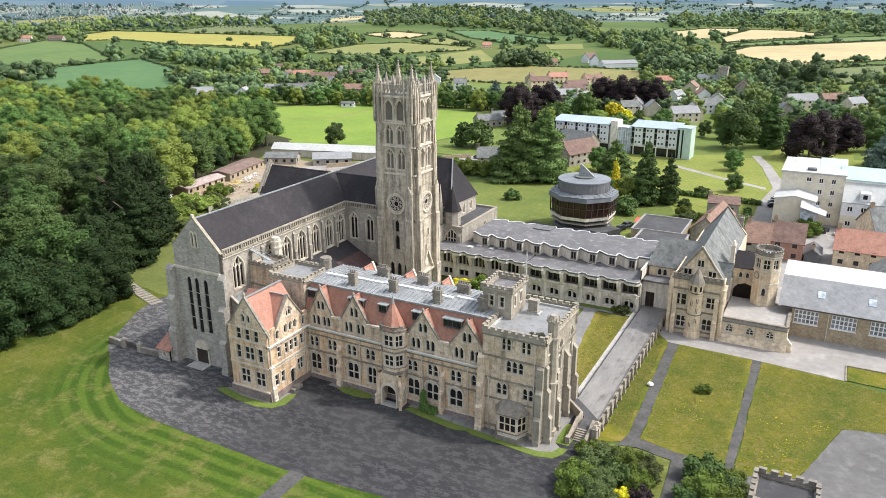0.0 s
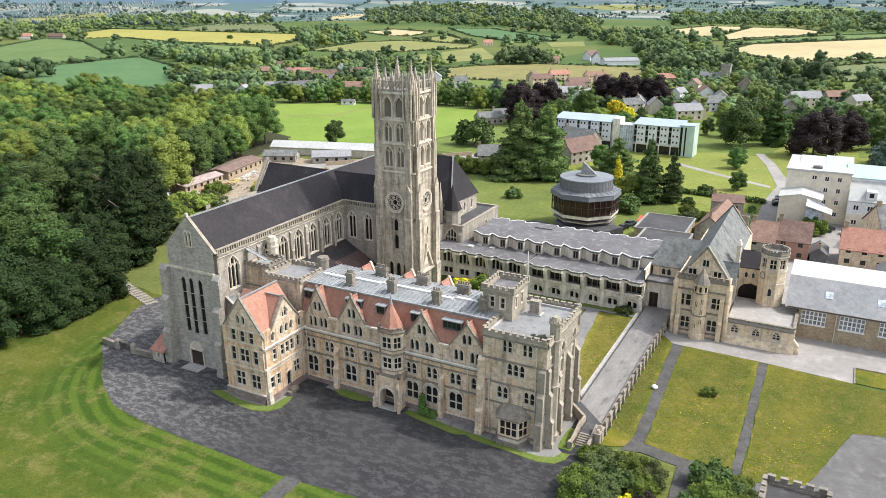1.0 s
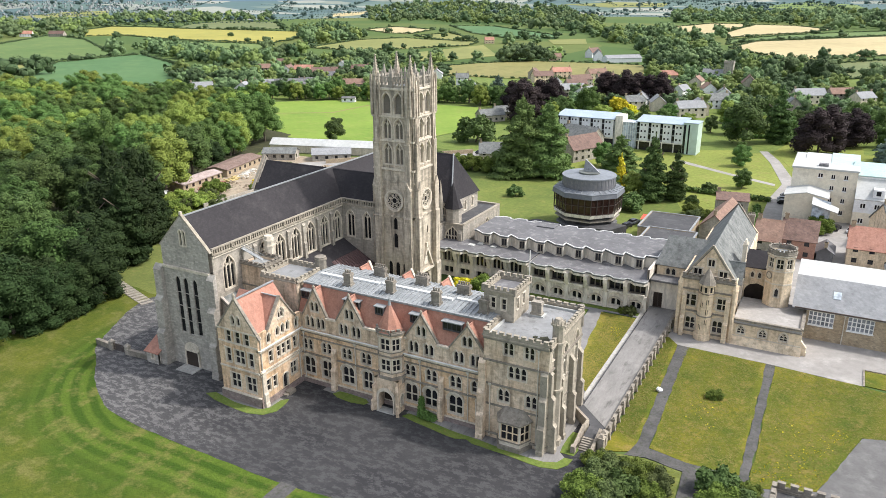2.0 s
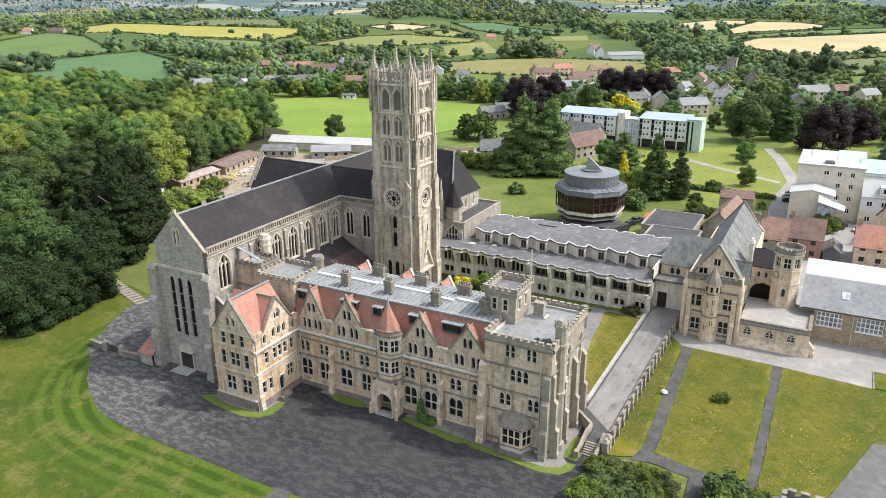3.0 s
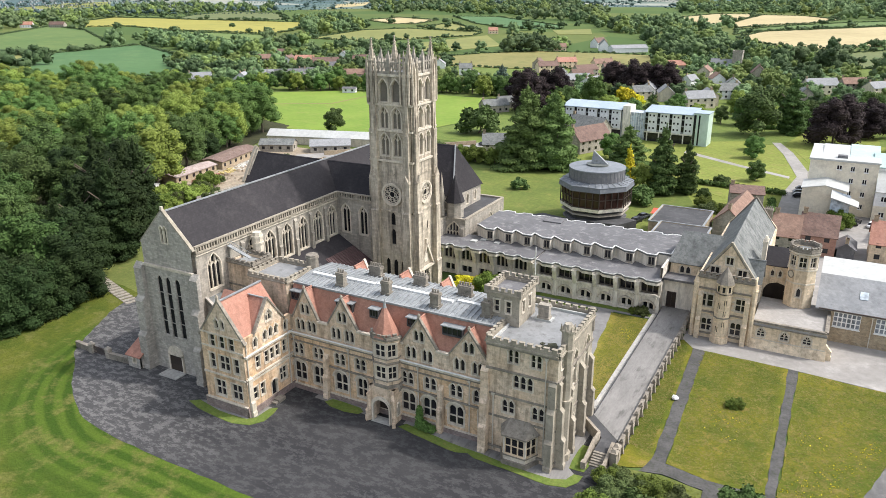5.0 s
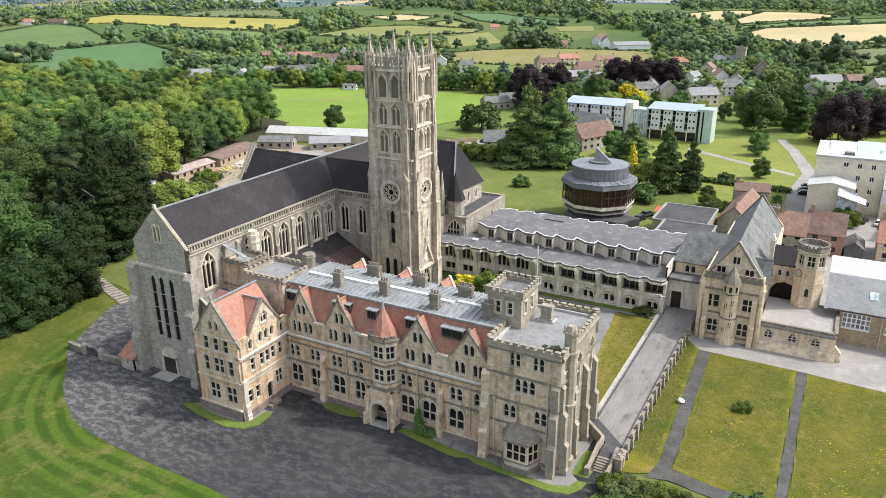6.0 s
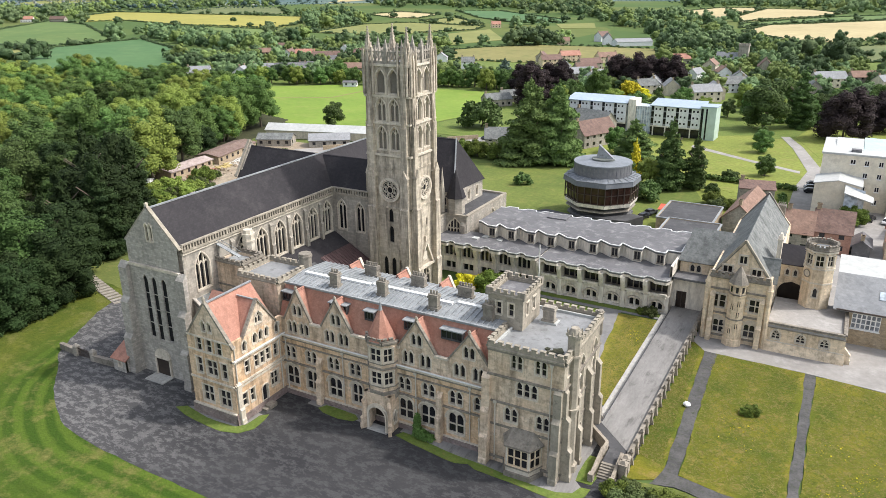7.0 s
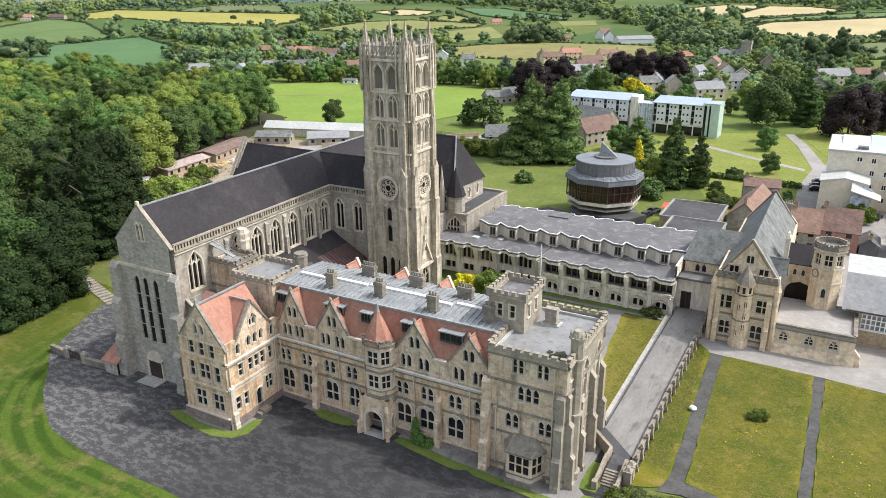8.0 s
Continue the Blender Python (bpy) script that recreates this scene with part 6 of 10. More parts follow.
parapet(et, [(RX0, RY0), (RX1, RY0), (RX1, RY1), (RX0, RY1)], 16.2, STONE_PARAPET, 0.6, 0.32, 1.1, 0.62, 0.36)
Shape().box(RX0 + 0.5, RY0 + 0.5, 16.15, RX0 + 0.75, RY1 - 0.5, 16.5).box(RX0 + 0.5, RY1 - 0.75, 16.15, RX1 - 0.5, RY1 - 0.5, 16.5).part("flashing", WHITE_METAL, et)
for z, o in ((16.0, 0.25), (12.6, 0.2), (8.9, 0.14), (5.6, 0.12), (0.9, 0.25)):
    band(et, RX0, RY0, RX1, RY0, z, STONE_DARK, o, 0.28), band(et, RX1, RY0, RX1, RY1, z, STONE_DARK, o, 0.28)
moss = Shape()
for i, (mx, my, mr) in enumerate(((-29.2, 82.6, 0.9), (-29.9, 81.8, 0.7), (-28.6, 81.6, 0.6), (-30.6, 82.5, 0.4))):
    moss.prism([(mx + mr * (0.8 + 0.2 * math.sin(5 * k + i)) * math.cos(k * 0.7), my + mr * (0.8 + 0.2 * math.cos(3 * k + i)) * math.sin(k * 0.7)) for k in range(9)], 16.15, 16.2 + 0.02 * i)
moss.part("moss_growth", surface("roof_moss", (0.03, 0.034, 0.018), (0.06, 0.06, 0.035), (0.10, 0.085, 0.06), 0.8, 4.0, bump=0.8), et, "dark moss growing on the lead")
chimney(et, -33.1, 89.6, 16.15, 18.4, 1.5, 0.9, 0, STONE_GREY)
Shape().box(-34.3, 88.9, 16.15, -31.9, 90.4, 16.35).part("chimney_base", WHITE_METAL, et)
buttress(et, RX0 - 0.1, RY0, 0, 1.1, [(3.8, 1.2), (7.4, 0.85), (12.0, 0.45)], STONE_UP)
buttress(et, RX1 - 0.55, RY0, 0, 1.0, [(4.2, 1.2), (8.4, 0.85), (12.2, 0.45)], STONE_PARAPET)
for v, st in ((RY0 + 0.6, [(4.2, 1.15), (8.4, 0.8), (12.2, 0.4)]), (RY0 + 4.6, [(5.0, 1.1), (9.6, 0.7)]), (RY0 + 9.1, [(5.0, 1.1), (10.6, 0.7)]), (RY1 - 0.8, [(5.0, 1.0), (10.0, 0.6)])):
    buttress(et, RX1, v, 90, 0.85, st, STONE_PARAPET)
t = Shape().ring(-27.3, 82.6, 0.8, 0.0, 18.9, 8).ring(-27.3, 82.6, 1.15, 0.0, 1.0, 8).ring(-27.3, 82.6, 1.08, 8.8, 9.1, 8).ring(-27.3, 82.6, 1.0, 16.0, 16.3, 8).ring(-27.3, 82.6, 1.05, 18.7, 19.0, 8).ring(-27.3, 82.6, 0.9, 19.0, 19.7, 8, 0.55)
for i in range(8):
    a = math.pi / 4 * i
    t.ring(-27.3 + 0.9 * math.cos(a), 82.6 + 0.9 * math.sin(a), 0.13, 18.9, 19.5, 4, 0.4)
t.part("turret", STONE_PARAPET, et, "octagonal turret with crown cap")
Shape().ring(-27.6, RY1 - 0.2, 0.45, 14, 17.4, 8).ring(-27.6, RY1 - 0.2, 0.55, 17.0, 17.2, 8).part("turret", STONE_DARK, et)
drainpipe(et, -36.1, RY0 - 0.14, 0.4, 9.0), drainpipe(et, -28.9, RY0 - 0.14, 0.4, 15.8)


def bay_plan(r, d):
    return [(-32.2 - r, RY0 + 0.1), (-32.2 - r, RY0), (-32.2 - r * 0.62, RY0 - d), (-32.2 + r * 0.62, RY0 - d), (-32.2 + r, RY0), (-32.2 + r, RY0 + 0.1)]


bayp = bay_plan(2.5, 1.9)
for (ax, ay), (bx, by) in zip(bayp[1:], bayp[2:-1]):
    d = math.hypot(bx - ax, by - ay)
    wall(et, ax, ay, math.degrees(math.atan2(by - ay, bx - ax)), rect(0, 0, d, 4.4), [(d / 2, 1.6, d - 0.4, 2.5, "r", 2 if d > 2.4 else 1, 1)], STONE_PALE, 0.3, depth=0.2, frame_mat=STONE_CREAM)
Shape().prism(bay_plan(2.75, 2.2), 0, 0.7).prism(bay_plan(2.62, 2.05), 1.35, 1.55).prism(bay_plan(2.75, 2.2), 4.3, 4.55).part("bay_mouldings", STONE_DARK, et)
b0, b1 = bay_plan(2.7, 2.15), [(-33.9, RY0 - 0.05), (-30.5, RY0 - 0.05)]
br = Shape().add([(x, y, 4.55) for x, y in b0] + [(-33.6, RY0 - 0.02, 5.9), (-30.8, RY0 - 0.02, 5.9)], [(1, 2, 6), (2, 3, 7, 6), (3, 4, 7), (0, 1, 6), (4, 5, 7), (5, 0, 6, 7), (0, 5, 4, 3, 2, 1)])
br.part("bay_roof", STONE_DARK, et, "mossy stone-slated bay roof")
# stair tower behind the roof
st = thing("stair_tower", "small crenellated stone stair tower above the roof", "tower")
SX0, SX1, SY0, SY1 = -39.9, -35.1, 85.4, 91.2
for x, y, a, L, o in ((SX0, SY0, 0, 4.8, [(1.5, 17.9, 0.7, 1.7, "r", 0, 1), (3.2, 17.9, 0.7, 1.7, "r", 0, 1)]), (SX1, SY0, 90, 5.8, [(1.4, 17.9, 0.7, 1.7, "r", 0, 1), (3.6, 17.9, 0.7, 1.7, "r", 0, 1)]), (SX1, SY1, 180, 4.8, []), (SX0, SY1, -90, 5.8, [])):
    wall(st, x, y, a, rect(0, 0, L, 20.6), o, STONE_PARAPET, 0.35, frame_mat=STONE_PALE)
Shape().box(SX0 + 0.3, SY0 + 0.3, 20.2, SX1 - 0.3, SY1 - 0.3, 20.4).part("flat_roof", FELT, st)
parapet(st, [(SX0, SY0), (SX1, SY0), (SX1, SY1), (SX0, SY1)], 20.6, STONE_PARAPET, 0.35, 0.4, 0.95, 0.5, 0.28)
for x, y in ((SX0, SY0), (SX1, SY0), (SX1, SY1), (SX0, SY1)):
    Shape().box(x - 0.28, y - 0.28, 20.4, x + 0.28, y + 0.28, 21.5).part("corner_merlon", STONE_DARK, st)
# white flagpole behind
flag = thing("flagpole", "slim white flagpole in the court", "flagpole")
Shape().ring(-50.8, 131.4, 0.14, 0, 10.6, 8, 0.6).ring(-50.8, 131.4, 0.35, 0, 0.3, 8).part("pole", FRAME, flag)
# ---- cloister, rotunda, gatehouse and halls ----
cl = thing("cloister_range", "concrete two-tier cloister range with scalloped flat roofs", "cloister")
BAY, CY = 4.15, 134.0
bays_x = [-49.5 + BAY * i for i in range(6)]
left_x = [-72.2 + BAY * i for i in range(5)]
LOWOPS = [(x + 51.6, 0.35, 2.9, 2.5, "o", 0, 0) for x in bays_x] + [(x + 51.6, 3.9, 3.3, 2.8, "r", 2, 0) for x in bays_x]
wall(cl, -51.6, CY, 0, rect(0, 0, 25.0, 3.6), [o for o in LOWOPS if o[1] < 2], CONCRETE, 0.45, windows=False)
wall(cl, -51.6, CY + 0.45, 0, rect(0, 0, 25.0, 3.6), [(x + 51.6 + e * 0.58, 0.6, 0.85, 1.6, "o", 0, 0) for x in bays_x for e in (-1, 1)], CONCRETE, 0.45, frame_mat=CONCRETE, depth=0.4)
wall(cl, -51.6, CY + 0.75, 0, rect(0, 3.6, 25.0, 6.9), [o for o in LOWOPS if o[1] > 2], CONCRETE, 0.5, frame_mat=STONE_DARK, depth=0.4)
wall(cl, -75.5, CY + 1.2, 0, rect(0, 0, 23.9, 6.9), [(x + 75.5, 3.4, 3.0, 2.6, "r", 2, 0) for x in left_x] + [(x + 75.5, 0.6, 2.6, 1.7, "r", 1, 0) for x in left_x], CONCRETE, 0.9, frame_mat=CONCRETE, depth=0.8)
pier = Shape().box(-0.42, -0.3, 0, 0.42, 0.9, 3.4).add([(-0.42, -0.3, 3.4), (0.42, -0.3, 3.4), (0.42, 0.9, 3.4), (-0.42, 0.9, 3.4), (-0.42, -1.25, 5.6), (0.42, -1.25, 5.6), (0.42, 0.9, 6.4), (-0.42, 0.9, 6.4), (-0.42, -1.25, 6.4), (0.42, -1.25, 6.4)], [(0, 1, 5, 4), (4, 5, 9, 8), (0, 4, 8, 7, 3), (1, 2, 6, 9, 5), (8, 9, 6, 7)]).mesh("pier", CONCRETE)
arch_m = Shape()
for i in range(10):
    a0, a1 = math.pi * i / 10, math.pi * (i + 1) / 10
    arch_m.beam((1.5 * math.cos(a0), -0.08, 1.35 + 1.15 * math.sin(a0)), (1.5 * math.cos(a1), -0.08, 1.35 + 1.15 * math.sin(a1)), 0.3, 0.26)
arch_m = arch_m.mesh("arch_moulding", STONE_PALE)
sill = Shape()
for i in range(8):
    a0, a1 = math.pi * i / 8, math.pi * (i + 1) / 8
    sill.beam((1.6 * math.cos(a0), -0.15, 3.55 + 0.5 * math.sin(a0) - 0.4), (1.6 * math.cos(a1), -0.15, 3.55 + 0.5 * math.sin(a1) - 0.4), 0.5, 0.3)
sill.box(-1.7, -0.5, 3.7, 1.7, 0.0, 4.05)
sill = sill.mesh("balcony_sill", CONCRETE)
for x in bays_x:
    piece("pier", pier, cl, pose(x - BAY / 2, CY, 0))
    piece("balcony_sill", sill, cl, pose(x, CY, 0))
    piece("arch_moulding", arch_m, cl, pose(x, CY, 0))
for x in left_x:
    piece("pier", pier, cl, pose(x - BAY / 2, CY + 1.2, 0))


def scallop(x0, x1, y_front, y_back, z, n, dep=0.9, back=False):
    """A flat roof whose edge steps out in shallow trapezoids."""
    w = (x1 - x0) / n
    f = []
    for i in range(n):
        f += [(x0 + w * i, y_front), (x0 + w * (i + 0.22), y_front - dep * 0.1), (x0 + w * (i + 0.42), y_front - dep), (x0 + w * (i + 0.9), y_front - dep)]
    f.append((x1, y_front))
    b = [(x1, y_back)]
    if back:
        for i in range(n)[::-1]:
            b += [(x0 + w * (i + 0.9), y_back + dep), (x0 + w * (i + 0.42), y_back + dep), (x0 + w * (i + 0.22), y_back), (x0 + w * i, y_back)]
    else:
        b.append((x0, y_back))
    return f, b


for x0, x1, yf in ((-75.5, -52.0, CY - 0.1), (-51.6, -26.6, CY - 0.7)):
    f, b = scallop(x0, x1, yf, 141.4, 0, 6)
    lr = Shape().prism(f + b, 6.9, 7.25).part("lower_roof", FELT, cl, "grey felt flat roof with pale patches")
    e = Shape()
    for (ax, ay), (bx, by) in zip(f, f[1:]):
        e.beam((ax, ay, 7.26), (bx, by, 7.26), 0.18, 0.16)
    e.part("roof_edge", WHITE_METAL, cl)
    Shape().prism([(x, y + 0.12) for x, y in f] + b, 6.35, 6.9).part("fascia", CONCRETE, cl)
up_x = [-64.7 + 4.34 * i for i in range(9)]
wall(cl, -68.5, 141.4, 0, rect(0, 7.2, 42.0, 9.6), [], CONCRETE, 0.5)
for x in up_x:
    pod = Shape().prism([(x - 3.2, 141.5), (x - 0.75, 139.7), (x + 0.75, 139.7), (x + 0.75, 141.5)], 7.25, 9.55).part("window_bay", CONCRETE, cl)
    fm, pm = window_meshes(1.15, 1.6, "r", 1, 0, STONE_DARK, GLASS, 0.2)
    win = piece("window", fm, cl, pose(x, 139.6, 7.7))
    piece("pane", pm, win, pose(0, -0.1, 0))
f, b = scallop(-68.5, -26.6, 140.7, 152.6, 0, 10, 1.0, True)
f = [(-68.5, 141.2)] + [q for x in up_x for q in ((x - 3.25, 141.2), (x - 0.9, 139.45), (x + 0.9, 139.45), (x + 0.95, 141.2))] + [(-26.6, 141.2)]
Shape().prism(f + b, 9.55, 9.95).part("upper_roof", FELT, cl, "grey felt roof with worn pale patches")
e = Shape()
for (ax, ay), (bx, by) in zip(f + b, (f + b)[1:]):
    e.beam((ax, ay, 9.97), (bx, by, 9.97), 0.2, 0.16)
e.part("roof_edge", FRAME, cl, "pale roof edge trim")
wall(cl, -26.6, 153.0, 180, rect(0, 0, 41.9, 9.6), [], CONCRETE, 0.4)
wall(cl, -26.6, 134.5, 90, rect(0, 0, 18.5, 9.4), [], CONCRETE, 0.4)
Shape().box(-56.5, 149.6, 9.95, -52.2, 153.2, 10.2).part("roof_hatch", FELT, cl)
wall(cl, -26.6, 136.6, 0, rect(0, 0, 7.0, 6.6), [(1.6, 0.95, 1.8, 3.2, "r", 1, 0)], CONCRETE, 0.5, frame_mat=DARK_METAL, pane_mat=DOOR_WOOD)
Shape().box(-27.4, 135.8, 6.6, -19.5, 141.5, 7.0).part("link_roof", FELT, cl)
for i, (x, y, s_) in enumerate([(-67.5, 137.6, 1.3), (-62.5, 138.6, 1.1), (-66.0, 139.3, 1.2)]):
    Shape().box(x - s_ / 2, y - s_ / 2, 7.25, x + s_ / 2, y + s_ / 2, 7.5).part("roof_light", WHITE_METAL, cl)

rot = thing("rotunda_library", "octagonal glazed concrete library with lead roofs and sail lantern", "library", group="")
RCX, RCY = -56.2, 187.7
LEAD_DARK = surface("dark_lead_sheet", (0.105, 0.115, 0.13), (0.145, 0.155, 0.17), (0.19, 0.20, 0.21), 0.4, 1.8, rough=0.5, bump=0.1)
LEAD_PALE = surface("pale_lead_sheet", (0.15, 0.165, 0.18), (0.205, 0.222, 0.24), (0.115, 0.125, 0.14), 0.4, 1.8, rough=0.5, bump=0.1)
Shape().ring(RCX, RCY, 7.6, 0, 4.4, 8).part("drum", FELT_DARK, rot)
Shape().ring(RCX, RCY, 8.9, 3.0, 3.3, 8).part("ring_beam", STONE_GREY, rot)
Shape().ring(RCX, RCY, 8.4, 0.9, 1.5, 8).part("ring_beam", FELT, rot)
Shape().ring(RCX, RCY, 9.15, 4.2, 5.1, 8, 1.02).part("sill_band", CONCRETE, rot)
Shape().ring(RCX, RCY, 8.7, 5.1, 9.6, 8, 1.04).part("glazing", glass_material("bronze_glass", (0.03, 0.015, 0.012), 0.12), rot, "dark bronze-tinted glazing")
mull, rail = Shape().box(-0.08, -0.16, 5.1, 0.08, 0.12, 9.6).mesh("mullion", DARK_METAL), None
for i in range(8):
    a0, a1 = math.pi / 8 + math.pi / 4 * i, math.pi / 8 + math.pi / 4 * (i + 1)
    p0, p1 = (RCX + 9.2 * math.cos(a0), RCY + 9.2 * math.sin(a0)), (RCX + 9.2 * math.cos(a1), RCY + 9.2 * math.sin(a1))
    for k in range(4):
        t_ = k / 4
        piece("mullion", mull, rot, pose(p0[0] + (p1[0] - p0[0]) * t_, p0[1] + (p1[1] - p0[1]) * t_, 0, 0, 0, math.degrees(math.atan2(p1[1] - p0[1], p1[0] - p0[0]))))
    for z in (5.2, 7.5, 9.4):
        Shape().beam((*p0, z), (*p1, z), 0.16, 0.16).part("transom", DARK_METAL, rot)
Shape().ring(RCX, RCY, 9.9, 9.6, 10.9, 8, 0.97).part("parapet", LEAD_DARK, rot, "dark blue-grey lead eaves band")
Shape().ring(RCX, RCY, 9.8, 10.9, 11.5, 8, 0.74).part("lower_roof", LEAD_PALE, rot, "pale blue-grey lead ledge")
SEAM = Shape().box(7.16, -0.03, 11.5, 7.24, 0.03, 14.2).mesh("cladding_seam", LEAD_DARK)
LEAD_ROLL = Shape().beam((7.2, 0, 11.55), (9.2, 0, 11.1), 0.12, 0.12).mesh("lead_roll", LEAD)
for i in range(32):
    piece("lead_roll", LEAD_ROLL, rot, pose(RCX, RCY, 0, 0, 0, 11.25 * i + 5))
Shape().ring(RCX, RCY, 7.2, 11.5, 14.3, 40).part("upper_drum", surface("grey_cladding", (0.125, 0.128, 0.135), (0.155, 0.158, 0.165), (0.21, 0.21, 0.21), 0.3, 1.5, rough=0.6, bump=0.03), rot)
for i in range(40):
    piece("cladding_seam", SEAM, rot, pose(RCX, RCY, 0, 0, 0, 9 * i))
Shape().ring(RCX, RCY, 7.35, 14.2, 14.5, 40).ring(RCX, RCY, 7.0, 14.5, 14.85, 40, 0.35).part("upper_roof", LEAD_PALE, rot, "pale lead low conical roof")
Shape().ring(RCX, RCY, 2.9, 14.5, 15.2, 24).part("lantern_ring", surface("weathered_copper", (0.10, 0.11, 0.10), (0.15, 0.16, 0.145), None, 0.4, 2.0, rough=0.6), rot)
Shape().add([(RCX - 1.6, RCY - 0.6, 15.0), (RCX + 3.0, RCY - 0.2, 15.0), (RCX - 1.2, RCY - 0.3, 18.6), (RCX - 1.6, RCY + 0.8, 15.0), (RCX + 3.0, RCY + 0.6, 15.0), (RCX - 1.2, RCY + 0.3, 18.6)], [(0, 1, 2), (5, 4, 3), (0, 3, 4, 1), (1, 4, 5, 2), (2, 5, 3, 0)]).part("sail_lantern", LEAD, rot, "sail-shaped grey metal lantern")
Shape().prism([(RCX - 4, RCY - 10), (RCX + 9, RCY - 9), (RCX + 12, RCY - 3), (RCX + 9, RCY - 2)], 0, 2.2).prism([(RCX - 15, RCY - 11), (RCX - 5, RCY - 12), (RCX - 4, RCY - 9), (RCX - 12, RCY - 7)], 0, 2.0).part("entrance_wall", FELT_DARK, rot)

gh = thing("gate_chapel", "gothic stone chapel block with steep grey slate roof and turret", "chapel")
GX0, GX1, GY, GY1 = -19.4, -9.9, 128.5, 163.0
GC = (GX0 + GX1) / 2
wall(gh, GX0, GY, 0, rect(0, 0, GX1 - GX0, 11.5), [(1.85, 1.3, 2.7, 3.1, "o", 2, 1), (7.6, 1.3, 2.7, 3.1, "o", 2, 1), (1.3, 5.9, 0.95, 2.3, "r", 0, 1), (2.5, 5.9, 0.95, 2.3, "r", 0, 1), (7.6, 5.9, 1.9, 2.3, "r", 1, 1)], STONE_CREAM, 0.6)
wall(gh, GX0 + 0.6, GY + 1.4, 0, gable(0, 8.3, 11.4, 17.2), [(4.15, 13.6, 1.2, 1.4, "r", 1, 0), (1.9, 11.7, 1.5, 1.3, "r", 1, 0), (6.4, 11.7, 1.5, 1.3, "r", 1, 0)], STONE_CREAM, 0.5)
wall(gh, GX1, GY, 90, rect(0, 0, GY1 - GY, 11.5), [(8 + 6 * i, 5, 1.6, 4, "p", 1, 0) for i in range(4)], STONE_CREAM, 0.6)
wall(gh, GX0, GY1, -90, rect(0, 0, GY1 - GY, 11.5), [], STONE_CREAM, 0.6)
wall(gh, GX1, GY1, 180, [(0, 0), (9.5, 0), (9.5, 11.5), (4.75, 17.2), (0, 11.5)], [], STONE_CREAM, 0.5)
pitched(gh, GX0 + 0.3, GX1 - 0.3, GY + 1.6, GY1 - 0.4, 11.5, 17.3, "y", SLATE_GREY, 0.2, label="steep streaked grey slate roof")
coping(gh, [(GX0 + 0.2, GY + 1.5, 11.4), (GC, GY + 1.5, 17.7), (GX1 - 0.2, GY + 1.5, 11.4)], STONE_PARAPET, 0.55, 0.32)
coping(gh, [(GX0 + 0.2, GY1 - 0.3, 11.3), (GC, GY1 - 0.3, 17.6), (GX1 - 0.2, GY1 - 0.3, 11.3)], STONE_DARK, 0.5, 0.28)
pitched(gh, GC + 0.5, GX1 + 0.7, GY + 3.0, GY + 7.6, 10.6, 14.2, "x", SLATE_GREY, 0.15, name="dormer_roof")
parapet(gh, [(GX0, GY), (GX1, GY)], 11.4, STONE_DARK, 0.4, 0.5, 1.1, 0.6, 0.35, closed=False)
for z in (5.0, 9.3, 11.3, 0.9):
    band(gh, GX0, GY, GX1, GY, z, STONE_DARK, 0.24, 0.28)
Shape().ring(GC, GY - 0.5, 1.35, 0, 11.0, 8).ring(GC, GY - 0.5, 1.6, 0, 1.2, 8).ring(GC, GY - 0.5, 1.5, 9.0, 9.3, 8).ring(GC, GY - 0.5, 1.55, 10.8, 11.1, 8).ring(GC, GY - 0.5, 1.45, 4.6, 4.85, 8).part("turret", STONE_CREAM, gh, "octagonal stone stair turret")
for u, z, w in ((1.3, 8.35, 1.3), (2.5, 8.35, 1.3), (7.6, 8.35, 2.3)):
    Shape().box(GX0 + u - w / 2, GY - 0.2, z, GX0 + u + w / 2, GY + 0.1, z + 0.22).part("hood_mould", STONE_PALE, gh)
for u, z, w in ((4.15, 15.1, 1.6), (1.9, 13.1, 1.9), (6.4, 13.1, 1.9)):
    Shape().box(GX0 + 0.6 + u - w / 2, GY + 1.2, z, GX0 + 0.6 + u + w / 2, GY + 1.5, z + 0.2).part("hood_mould", STONE_PALE, gh)
quoin = Shape().box(-0.3, -0.07, 0, 0.3, 0.1, 0.36).mesh("quoin", STONE_PALE)
for u, zs in ((0.45, (1.6, 4.6)), (3.25, (1.6, 4.6)), (6.05, (1.6, 4.6)), (9.0, (1.6, 4.6)), (6.45, (5.9, 8.3)), (8.75, (5.9, 8.3))):
    z = zs[0]
    while z < zs[1]:
        piece("quoin", quoin, gh, pose(GX0 + u, GY, z))
        z += 0.74
for z in (4.7, 9.15):
    Shape().ring(GC, GY - 0.5, 1.5, z, z + 0.22, 8).part("string_course", STONE_DARK, gh)
slit = Shape().box(-0.2, -0.05, 0, 0.2, 0.05, 1.0).mesh("slit_window", GLASS)
for i in range(8):
    a = math.pi / 4 * i
    piece("slit_window", slit, gh, pose(GC + 1.25 * math.cos(a), GY - 0.5 + 1.25 * math.sin(a), 9.6, 0, 0, math.degrees(a) + 90))
for i, (a, z) in enumerate(((-112.5, 6.6), (-67.5, 3.2), (-112.5, 2.2), (-67.5, 7.2), (-67.5, 5.2))):
    piece("slit_window", slit, gh, pose(GC + 1.26 * math.cos(radians(a)), GY - 0.5 + 1.26 * math.sin(radians(a)), z, 0, 0, a + 90))
Shape().cone(GC, GY - 0.5, 1.65, 11.1, 14.0, 8).part("turret_roof", STONE_DARK, gh, "stone-tiled conical cap")
